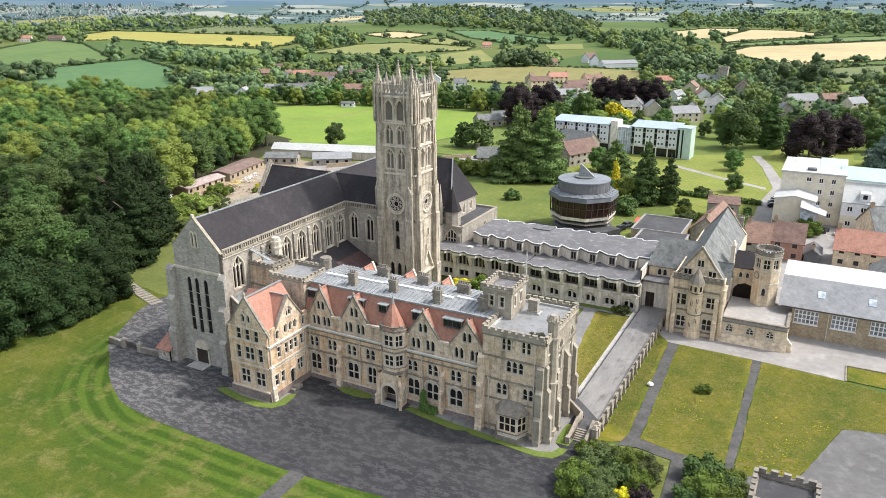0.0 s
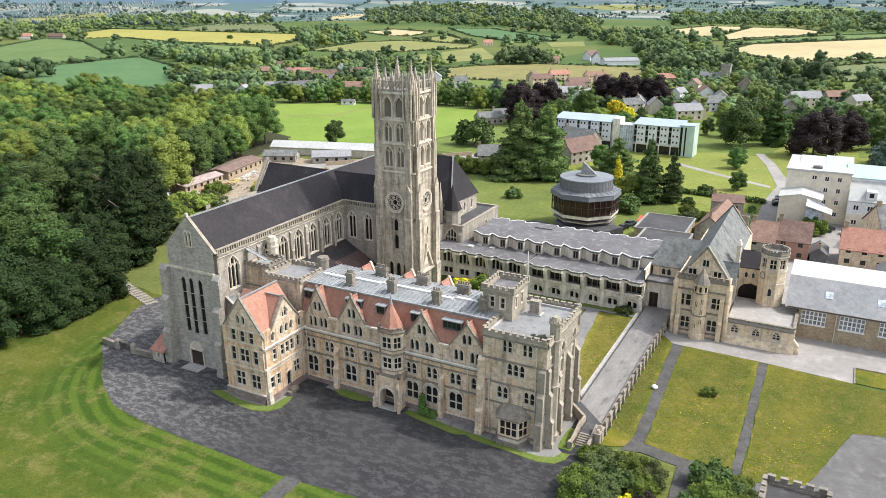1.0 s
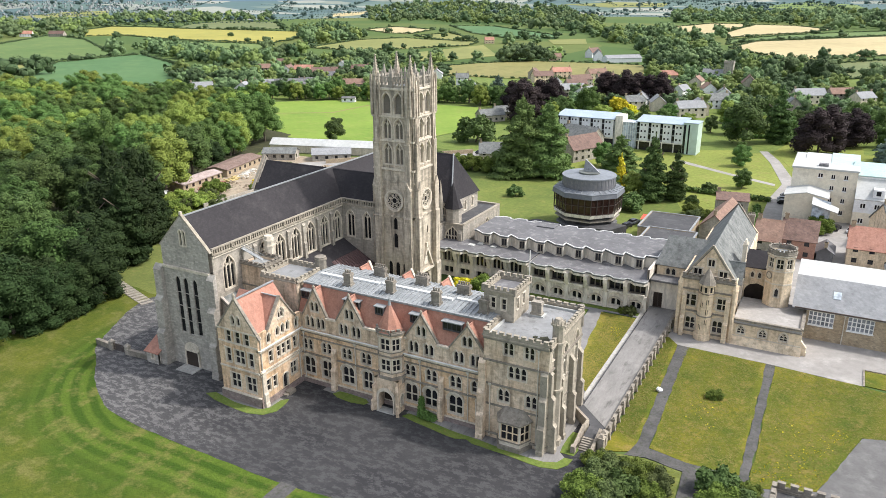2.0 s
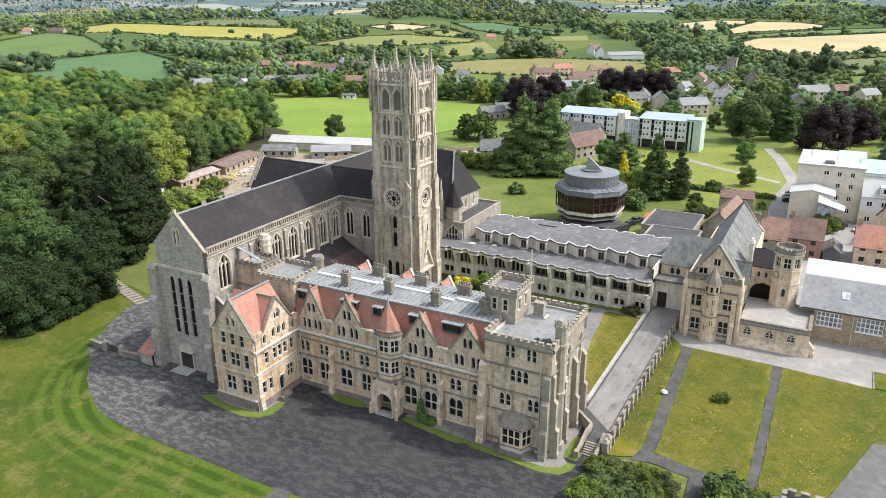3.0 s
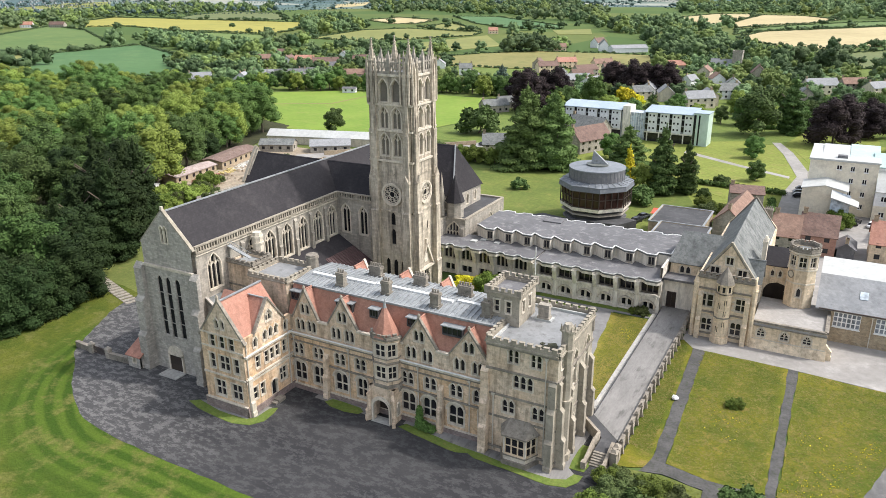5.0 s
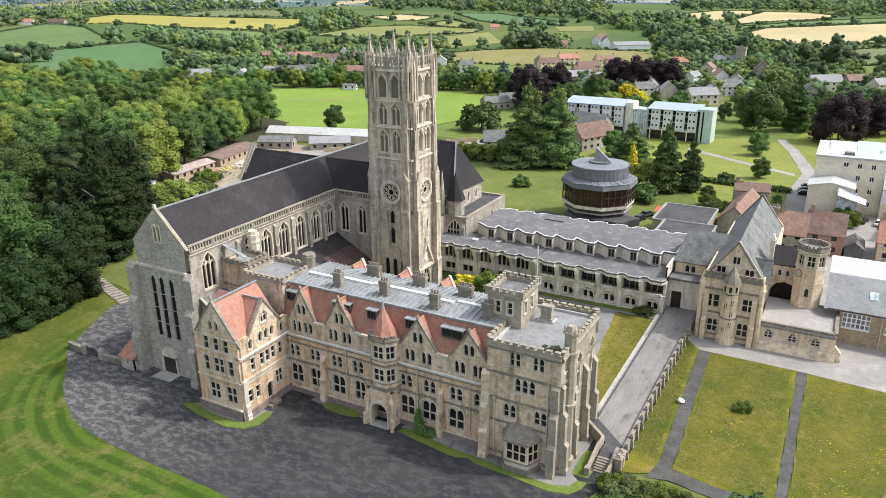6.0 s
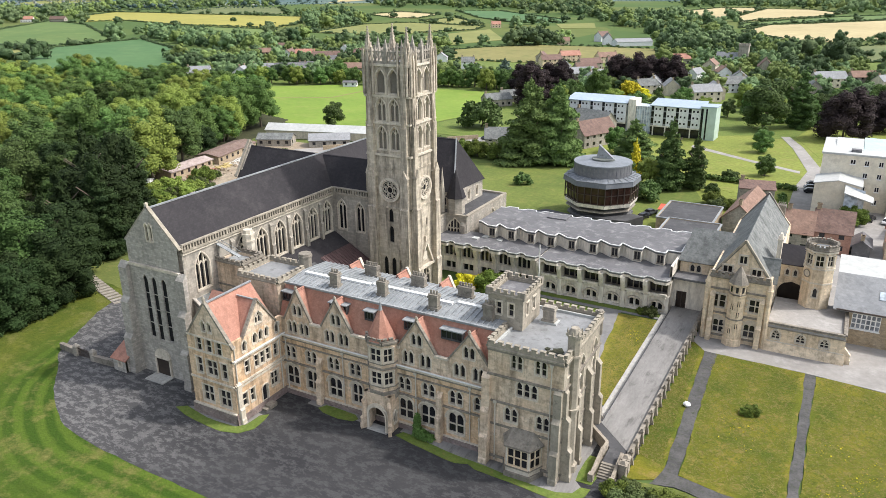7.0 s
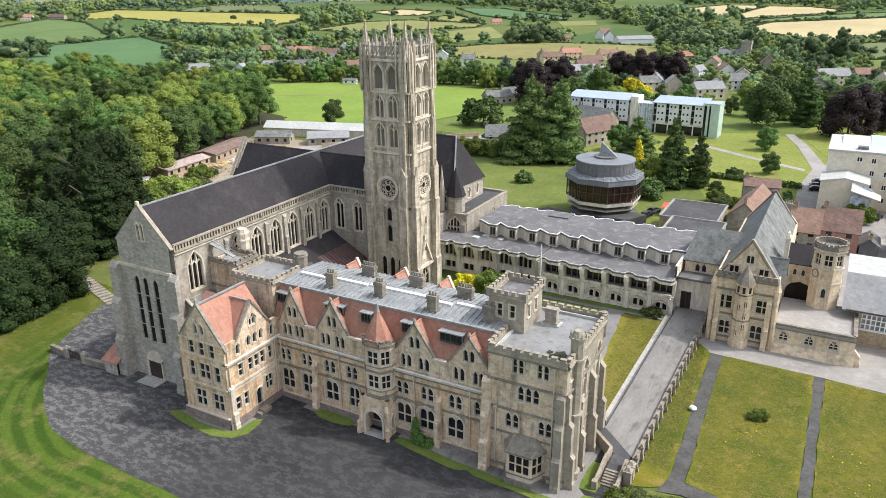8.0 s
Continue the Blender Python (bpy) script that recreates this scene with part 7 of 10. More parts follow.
for x in (GX0, GX1):
    Shape().ring(x, GY, 0.5, 0, 10.4, 8).cone(x, GY, 0.5, 10.4, 12.6, 8).ring(x, GY, 0.62, 10.1, 10.4, 8).part("pinnacle", STONE_CREAM, gh)
    buttress(gh, x + (0.9 if x < -15 else -0.9), GY, 0, 0.8, [(3.5, 1.0), (8, 0.6)], STONE_CREAM)
Shape().box(-10.4, 138.0, 0, -9.7, 140.0, 16.2).box(-10.5, 137.9, 15.9, -9.6, 140.1, 16.2).prism([(-10.35, 138.1), (-9.75, 138.1), (-9.75, 139.9), (-10.35, 139.9)], 16.2, 17.0, 0.5).part("chimney", STONE_PALE, gh, "tall pale stone chimney slab")
# hipped side roof towards the cloister
wall(gh, -26.2, 139.4, 0, rect(0, 6.6, 6.8, 9.4), [(2.2, 7.2, 0.8, 1.5, "p", 0, 0), (3.3, 7.2, 0.8, 1.5, "p", 0, 0)], STONE_CREAM, 0.4)
Shape().slab([(-26.6, 139.0, 9.2), (-19.4, 139.0, 9.2), (-16.5, 144.2, 14.2), (-25.2, 144.2, 14.2)], 0.25).slab([(-19.4, 149.4, 9.2), (-26.6, 149.4, 9.2), (-25.2, 144.2, 14.2), (-16.5, 144.2, 14.2)], 0.25).slab([(-26.6, 149.4, 9.2), (-26.6, 139.0, 9.2), (-25.2, 144.2, 14.2)], 0.25).part("side_roof", SLATE_GREY, gh)
wall(gh, -26.4, 149.2, -90, rect(0, 0, 9.8, 9.2), [], STONE, 0.4)

FELT_PALE = surface("sun_bleached_felt", (0.28, 0.268, 0.25), (0.325, 0.312, 0.292), (0.375, 0.36, 0.34), 0.16, 1.5, rough=0.85, bump=0.12)
low = thing("chapel_annexe", "low flat-roofed cream stone annexe with mullioned windows", "annexe")
wall(low, -9.6, 128.6, 0, rect(0, 0, 11.6, 4.7), [(1.5, 2.1, 1.3, 1.6, "p", 1, 1), (5.2, 2.1, 1.3, 1.6, "p", 1, 1), (8.7, 2.1, 1.3, 1.6, "p", 1, 1)], STONE_CREAM, 0.5)
wall(low, 2.0, 128.6, 90, rect(0, 0, 12.6, 4.7), [(8, 1.5, 1.4, 1.8, "r", 1, 0)], STONE_CREAM, 0.5)
Shape().box(-9.6, 128.5, 4.2, 1.9, 141.2, 4.5).part("flat_roof", FELT_PALE, low, "pale grey felt flat roof")
coping(low, [(-9.6, 128.75, 4.8), (1.8, 128.75, 4.8), (1.8, 141.2, 4.8)], STONE_DARK, 0.6, 0.35)
Shape().slab([(-9.7, 127.9, 0.0), (2.2, 127.9, 0.0), (2.2, 128.55, 1.6), (-9.7, 128.55, 1.6)], 0.4).part("plinth", STONE_CREAM, low, "pale sloping plinth")
band(low, -9.6, 128.6, 2.0, 128.6, 1.65, STONE_PALE, 0.16, 0.18)
band(low, -9.6, 128.6, 2.0, 128.6, 4.1, STONE_DARK, 0.2, 0.2)
buttress(low, 2.0, 129.0, 90, 0.7, [(1.6, 0.9)], STONE_CREAM)
ct = thing("clock_turret", "octagonal cream stone clock turret with crenellated top", "turret")
CX, CYT = -3.6, 140.6
s8 = [(CX + 2.5 * math.cos(math.pi / 8 + math.pi / 4 * i), CYT + 2.5 * math.sin(math.pi / 8 + math.pi / 4 * i)) for i in range(8)]
for i in range(8):
    (ax, ay), (bx, by) = s8[i], s8[(i + 1) % 8]
    d = math.hypot(bx - ax, by - ay)
    o = [(d / 2, 12.2, 1.2, 1.9, "r", 1, 1)] + ([(d / 2, 6.6, 0.7, 1.7, "p", 0, 0)] if i % 2 else [])
    wall(ct, ax, ay, math.degrees(math.atan2(by - ay, bx - ax)), rect(0, 0, d, 15.0), o, STONE_CREAM, 0.35)
for z, r in ((11.6, 2.65), (14.6, 2.75), (9.0, 2.6)):
    Shape().ring(CX, CYT, r, z, z + 0.28, 8).part("string_course", STONE_PALE, ct)
Shape().ring(CX, CYT, 2.2, 14.6, 14.9, 8).part("flat_roof", LEAD, ct)
parapet(ct, s8, 15.0, STONE_DARK, 0.6, 0.25, 0.65, 0.36, 0.3)
for i in range(8):
    Shape().ring(s8[i][0], s8[i][1], 0.2, 14.4, 16.2, 4, 0.6).part("corner_pinnacle", STONE_DARK, ct)
(ax, ay), (bx, by) = s8[4], s8[5]
cm = pose((ax + bx) / 2, (ay + by) / 2, 10.6, 0, 0, math.degrees(math.atan2(by - ay, bx - ax)))
face = Shape()
for i in range(16):
    a0, a1 = 2 * math.pi * i / 16, 2 * math.pi * (i + 1) / 16
    face.beam((0.65 * math.cos(a0), -0.05, 0.65 * math.sin(a0)), (0.65 * math.cos(a1), -0.05, 0.65 * math.sin(a1)), 0.16, 0.14)
fc = face.part("clock_surround", STONE_DARK, ct)
fc.matrix_basis = cm
dial = Shape().add([(0.6 * math.cos(2 * math.pi * i / 16), -0.04, 0.6 * math.sin(2 * math.pi * i / 16)) for i in range(16)], [tuple(range(16))])
piece("dial", dial.mesh("dial", STONE_PALE), fc)
br_ = thing("arched_link", "stone bridge link with a dark carriage arch", "archway")
wall(br_, -10.0, 142.0, 0, rect(0, 0, 6.6, 10.6), [(2.6, 0.2, 4.4, 7.2, "o", 0, 0)], STONE_CREAM, 0.8, windows=False)
for u in (1.6, 2.9):
    fm, pm = window_meshes(0.6, 1.2, "p", 0, 0, STONE_PALE, GLASS, 0.2)
    w_ = piece("window", fm, br_, pose(-10.0 + u, 141.75, 8.6))
    piece("pane", pm, w_)
Shape().slab([(-10, 141.8, 10.6), (-3.0, 141.8, 10.6), (-3.0, 146, 13.0), (-10, 146, 13.0)], 0.2).slab([(-3, 150.2, 10.6), (-10, 150.2, 10.6), (-10, 146, 13.0), (-3, 146, 13.0)], 0.2).part("roof", SLATE, br_)
# added dark board that stands in for the shade inside the arch
Shape().box(-10.0, 143.6, 0, -3.4, 143.9, 8.5).part("gate_boards", DOOR_WOOD, br_, "dark board in place of shade deep in the arch")
wall(br_, -3.4, 150, 180, rect(0, 0, 6.6, 10.6), [], STONE, 0.4)

hall = thing("long_hall", "long brown stone hall with pale slate and white metal roof", "hall")
hwins = [(2.6 + 6.45 * i, 2.9, 4.2, 2.7, "r", 5, 2) for i in range(11)]
wall(hall, 2.0, 137.0, 0, rect(0, 0, 73, 6.2), hwins, RUBBLE, 0.5, frame_mat=FRAME, depth=0.25, pane_mat=glass_material("pale_blind_glass", (0.13, 0.14, 0.155), 0.2))
wall(hall, 75, 137, 90, rect(0, 0, 16, 6.2), [], RUBBLE, 0.5)
wall(hall, 75, 153, 180, rect(0, 0, 73, 9.9), [], RUBBLE, 0.5)
wall(hall, 2.0, 153, -90, rect(0, 0, 16, 6.2), [], RUBBLE, 0.5)
Shape().slab([(-0.5, 136.5, 6.0), (75, 136.5, 6.0), (75, 143.2, 10.2), (-0.5, 143.2, 10.2)], 0.25).part("roof", SLATE_LIGHT, hall, "pale grey slate roof slope")
Shape().slab([(-0.5, 143.2, 10.2), (75, 143.2, 10.2), (75, 151.8, 10.6), (-0.5, 151.8, 10.6)], 0.25).part("roof", WHITE_METAL, hall, "white profiled metal roof")
rb = Shape().beam((0, 143.3, 10.28), (0, 151.7, 10.68), 0.09, 0.08).mesh("roof_rib", WHITE_METAL)
hr = hall.children[-1]
for i in range(60):
    piece("roof_rib", rb, hr, pose(0.2 + 0.85 * i, 0, 0))
Shape().slab([(75, 153.2, 9.6), (-0.5, 153.2, 9.6), (-0.5, 151.8, 10.6), (75, 151.8, 10.6)], 0.25).part("roof", WHITE_METAL, hall)
Shape().beam((0, 136.5, 6.05), (75, 136.5, 6.05), 0.2, 0.2).part("gutter", DARK_METAL, hall)
for i in range(8):
    x = 6.0 + 8.6 * i
    Shape().slab([(x, 139.2, 7.8), (x + 1.3, 139.2, 7.8), (x + 1.3, 140.6, 8.7), (x, 140.6, 8.7)], 0.1).part("roof_light", SKYLIGHT, hall)
for i in range(6):
    drainpipe(hall, 8.4 + 12.9 * i, 136.85, 0, 5.9)

# the crenellated lodge top that closes the near corner of the garden
lodge = thing("lodge_tower", "crenellated grey stone lodge by the service road", "lodge")
for x, y, a, L in ((1.9, 70.5, 0, 7.0), (8.9, 70.5, 90, 6.6), (8.9, 77.1, 180, 7.0), (1.9, 77.1, -90, 6.6)):
    wall(lodge, x, y, a, rect(0, 0, L, 6.2), [(2, 2, 0.8, 1.6, "p", 0, 0), (5, 2, 0.8, 1.6, "p", 0, 0)], STONE_DARK, 0.4)
Shape().box(2.2, 70.8, 5.9, 8.6, 76.8, 6.1).part("flat_roof", FELT_DARK, lodge)
parapet(lodge, [(1.9, 70.5), (8.9, 70.5), (8.9, 77.1), (1.9, 77.1)], 6.2, STONE_DARK, 0.45, 0.5, 1.4, 0.8, 0.4)
# ---- school blocks, village and farms behind ----
# white residence with dark window strips
res = thing("residence_block", "long white residence with dark window strips over a recessed ground floor", "residence")
rm = pose(-106.2, 300.4, 0, 0, 0, -2.3)
RH = 11.9
slot = Shape().box(-0.32, -0.03, 0, 0.32, 0.2, 0.75).mesh("small_window", GLASS)
for u0, u1 in ((0, 25.0), (35.0, 54.0)):
    Shape().box(u0, 0.5, 0, u1, 9.4, RH - 0.3).part("core", GLASS, res).matrix_basis = rm
    n = round((u1 - u0) / 5.0)
    step = (u1 - u0) / n
    for i in range(n):
        u = u0 + step * i
        pan = Shape().box(u + 1.2, 0, 3.9, u + step, 0.5, RH - 0.35).part("panel", WHITE, res)
        pan.matrix_basis = rm
        for f in range(3):
            for k in (2.0, 3.5):
                piece("small_window", slot, pan, pose(u + k, 0, 4.9 + f * 2.5))
        for f in range(3):
            Shape().box(u + 0.08, 0.3, 4.0 + f * 2.6, u + 1.15, 0.5, 4.5 + f * 2.6).part("spandrel", SLATE_LIGHT, res).matrix_basis = rm
        Shape().box(u + 0.9, 0.1, 0, u + 1.3, 0.5, 3.9).part("column", CONCRETE, res).matrix_basis = rm
    Shape().slab([(u0 - 0.4, -0.7, RH - 0.2), (u1 + 0.4, -0.7, RH - 0.2), (u1 + 0.4, 9.8, RH + 1.2), (u0 - 0.4, 9.8, RH + 1.2)], 0.3).part("roof", BLUE_ROOF, res, "pale blue metal roof").matrix_basis = rm
    Shape().box(u0, 0.05, 3.4, u1, 0.55, 3.9).part("floor_edge", CONCRETE, res).matrix_basis = rm
Shape().box(25.0, 1.5, 0, 35.0, 8.5, RH - 1.2).part("link", SKYLIGHT, res, "glazed link stair").matrix_basis = rm
for i in range(10):
    Shape().box(25.0 + i, 1.35, 0, 25.12 + i, 1.5, RH - 1.2).part("link_frame", FRAME, res).matrix_basis = rm
Shape().box(25.6, 0.8, 0, 28.6, 8.0, RH + 1.2).part("lift_tower", CONCRETE, res).matrix_basis = rm
Shape().box(54.0, -0.8, 0, 59.6, 7.0, 12.4).part("stair_tower", GREEN_PANEL, res, "pale green stair tower").matrix_basis = rm
Shape().box(53.8, -1.0, 12.4, 59.8, 7.2, 12.65).part("stair_roof", BLUE_ROOF, res).matrix_basis = rm
for u in (54.1, 55.9):
    Shape().box(u, -0.86, 0.2, u + 0.9 - 0.3 * (u > 55), -0.79, 11.8).part("stair_glazing", GLASS, res).matrix_basis = rm

# cream and white boarding blocks
cb = thing("boarding_block", "cream four-storey boarding block with white flat roof", "school building")
wall(cb, -7.6, 222.0, 0, rect(0, 0, 16.4, 14.6), [(u, z, 1.0, 1.3, "r", 1, 0) for u in (10.4, 13.6) for z in (2.0, 5.4, 8.8, 12.0)] + [(7.2, 12.2, 1.2, 1.2, "r", 1, 0)], CREAM, 0.3, frame_mat=FRAME)
wall(cb, 8.8, 222, 90, rect(0, 0, 21, 14.6), [], CREAM, 0.3)
wall(cb, -7.6, 243, -90, rect(0, 0, 21, 14.6), [(3 + 5 * i, z, 1.2, 1.3, "r", 1, 0) for i in range(4) for z in (5.4, 8.8)], CREAM, 0.3)
wall(cb, 8.8, 243, 180, rect(0, 0, 16.4, 14.6), [], CREAM, 0.3)
Shape().box(-7.9, 221.7, 14.4, 9.1, 243.3, 14.9).part("flat_roof", WHITE_METAL, cb)
Shape().slab([(-5, 229, 14.9), (1.6, 229, 14.9), (1.6, 241, 15.5), (-5, 241, 15.5)], 0.6).part("roof_light", WHITE_METAL, cb)
Shape().slab([(1.7, 228, 14.9), (9.0, 228, 14.9), (9.0, 242, 15.7), (1.7, 242, 15.7)], 0.5).part("roof", AQUA_ROOF, cb, "pale aqua metal roof")
Shape().box(-1.2, 224.2, 14.9, 1.2, 226, 15.6).part("roof_plant", FELT, cb)
an = thing("boarding_annexe", "cream rendered annexe with shallow white gable roof", "school building")
wall(an, -8.2, 212.5, 0, [(0, 0), (10.6, 0), (10.6, 8.8), (5.3, 9.8), (0, 8.8)], [], CREAM, 0.3)
wall(an, 2.4, 212.5, 90, rect(0, 0, 9.5, 8.8), [], CREAM, 0.3)
wall(an, -8.2, 222.0, -90, rect(0, 0, 9.5, 8.8), [], CREAM, 0.3)
pitched(an, -8.2, 2.4, 212.3, 222.0, 8.8, 9.9, "y", WHITE_METAL, 0.3)
gc = thing("glass_stair", "angular glass stair canopy beside the annexe", "stair")
Shape().slab([(-1.0, 209.5, 0.2), (3.4, 211.0, 0.2), (3.4, 212.3, 7.8), (-1.0, 212.2, 8.8)], 0.15).part("glazing", SKYLIGHT, gc)
Shape().slab([(-1.2, 209.2, 7.6), (5.4, 210.0, 5.6), (5.4, 212.4, 6.4), (-1.2, 212.4, 9.0)], 0.25).part("canopy", WHITE_METAL, gc)
ww = thing("white_wing", "white and cream wing with dormers and aqua roof", "school building")
wall(ww, 8.8, 219.0, 0, rect(0, 0, 60, 4.2), [(2.2 + 3.4 * i, 1.2, 1.3, 1.4, "r", 1, 0) for i in range(17)], CREAM, 0.3, frame_mat=FRAME)
wall(ww, 8.8, 219.0, 0, rect(0, 4.2, 60, 8.2), [(2.2 + 3.4 * i, 5.4, 1.3, 1.4, "r", 1, 0) for i in range(17)], WHITE, 0.3, frame_mat=FRAME)
Shape().slab([(8.8, 218.6, 8.0), (68.8, 218.6, 8.0), (68.8, 224.5, 12.6), (8.8, 224.5, 12.6)], 0.25).part("roof", WHITE_METAL, ww, "white sheeted roof slope")
Shape().box(8.8, 224.5, 0, 68.8, 238, 13.4).part("upper_wall", WHITE, ww)
Shape().slab([(7.5, 224.2, 13.4), (68.8, 224.2, 13.4), (68.8, 231.5, 15.8), (7.5, 231.5, 15.8)], 0.3).slab([(68.8, 239.0, 13.4), (7.5, 239.0, 13.4), (7.5, 231.5, 15.8), (68.8, 231.5, 15.8)], 0.3).part("roof", AQUA_ROOF, ww, "pale aqua metal roof")
for i in range(8):
    x = 13.0 + 7.0 * i
    dm = Shape().box(x, 219.2, 8.6, x + 2.6, 223, 10.8).part("dormer", WHITE, ww)
    piece("small_window", WINDOW_MESHES.setdefault("dormer", Shape().box(-0.55, -0.04, 0, 0.55, 0.1, 1.2).mesh("small_window", GLASS)), dm, pose(x + 1.3, 219.2, 9.2))
for i in range(7):
    x = 14.5 + 7.5 * i
    Shape().box(x, 224.4, 11.4, x + 2.0, 224.52, 12.2).part("clerestory_window", GLASS, ww)

BRICK = surface("red_brick", (0.34, 0.19, 0.145), (0.42, 0.25, 0.19), (0.27, 0.155, 0.125), 0.4, 2.5, courses=(0.45, 0.15, 0.3))
WALLS = [STONE_GREY, WHITE, CREAM, STONE_PALE, STONE_CREAM, RUBBLE, BRICK, FELT]
ROOFS = [TILE_OLD, SLATE_LIGHT, TILE, SLATE_GREY, TILE_ORANGE, FELT]


def cottage(x, y, ang, w, d, h, rh, wm, rm_, label, detail=True, stacks=1, category="house"):
    """A pitched-roof house with its ridge along its own x."""
    t = thing("house", label, category, (x, y, 0), group="village houses")
    s = Shape().box(-w / 2, -d / 2, 0, w / 2, d / 2, h)
    for sg in (-1, 1):
        s.add([(sg * w / 2, -d / 2, h), (sg * w / 2, d / 2, h), (sg * w / 2, 0, h + rh)], [(0, 1, 2)])
    s.part("wall", WALLS[wm], t)
    r, k = Shape(), rh / (d / 2)
    for sg in (-1, 1):
        q = [(-w / 2 - 0.3, sg * (d / 2 + 0.4), h - k * 0.4), (w / 2 + 0.3, sg * (d / 2 + 0.4), h - k * 0.4), (w / 2 + 0.3, 0, h + rh), (-w / 2 - 0.3, 0, h + rh)]
        r.slab(q if sg < 0 else q[::-1], 0.2)
    r.part("roof", ROOFS[rm_], t)
    for i in range(stacks):
        u = -w / 2 + 0.5 + (w - 1.0) * i
        Shape().box(u - 0.45, -0.35, h + rh * 0.6, u + 0.45, 0.35, h + rh + 1.1).box(u - 0.55, -0.45, h + rh + 0.9, u + 0.55, 0.45, h + rh + 1.1).part("chimney", WALLS[5], t)
    if detail:
        fm = WINDOW_MESHES.setdefault("cottage", Shape().box(-0.55, -0.06, 0, 0.55, 0.05, 1.1).mesh("window", GLASS))
        n = max(2, int(w / 3.2))
        for i in range(n):
            u = -w / 2 + w * (i + 0.5) / n
            for z in ([0.9, 3.5] if h > 4.2 else [0.9]):
                piece("window", fm, t, pose(u, -d / 2, z))
        for z in ([0.9, 3.5] if h > 4.2 else [0.9]):
            piece("window", fm, t, pose(w / 2, -d * 0.15, z, 0, 0, 90))
    t.rotation_euler = (0, 0, radians(ang))
    return t


LOOKS = {0: "stone house with brown tiled roof", 1: "rendered house with pale grey slate roof", 2: "house with red tiled roof", 3: "house with dark grey slate roof", 4: "house with faded red pantile roof", 5: "low building with grey felt roof"}
# near the yards: x, y, turn, width, depth, eaves, roof, wall look, roof look
for row in (
    (-9.2, 186.4, 0, 6.0, 11.0, 4.6, 3.8, 0, 4), (-2.4, 188.4, 0, 7.8, 10.0, 5.0, 3.8, 6, 0), (3.7, 187.2, 90, 7.0, 3.6, 2.6, 1.2, 7, 5), (25.2, 189.2, 0, 34, 9.6, 4.6, 4.0, 4, 2),
    (23.5, 206.5, 20, 18, 13, 6.0, 5.2, 4, 3), (-21.6, 195.6, 86, 20, 7.0, 4.8, 3.2, 0, 4), (-22.0, 215.5, 10, 8.5, 9, 5.8, 1.2, 0, 0), (20.0, 172.0, 90, 10, 8, 4.0, 3.0, 0, 3),
):
    cottage(*row, LOOKS[row[8]] + " beside the yard", True, 1)
for x0, y0, x1, y1, h in ((-39.0, 175.0, -26.5, 190.0, 5.6), (-36.0, 163.0, -24.4, 174.6, 6.0)):
    fb = thing("flat_block", "low flat-roofed service block with dark felt roof", "outbuilding")
    for x, y, a, L in ((x0, y0, 0, x1 - x0), (x1, y0, 90, y1 - y0), (x1, y1, 180, x1 - x0), (x0, y1, -90, y1 - y0)):
        wall(fb, x, y, a, rect(0, 0, L, h), [(L * 0.3, 1.2, 1.4, 1.4, "r", 1, 0)] if a == 0 else [], RUBBLE if h > 3.5 else CONCRETE, 0.3)
    Shape().box(x0 + 0.2, y0 + 0.2, h - 0.3, x1 - 0.2, y1 - 0.2, h - 0.1).part("flat_roof", FELT_DARK if h > 3.5 else FELT, fb)
    coping(fb, [(x0, y0, h), (x1, y0, h), (x1, y1, h), (x0, y1, h), (x0, y0, h)], LEAD, 0.4, 0.25)
stack = thing("brick_chimney", "tall stone chimney cluster with pots", "chimney")
chimney(stack, -12.6, 172.0, 6.5, 13.0, 1.6, 1.2, 4, STONE_DARK)
Shape().box(-13.6, 171.2, 0, -11.6, 172.8, 6.6).part("base", STONE_DARK, stack)

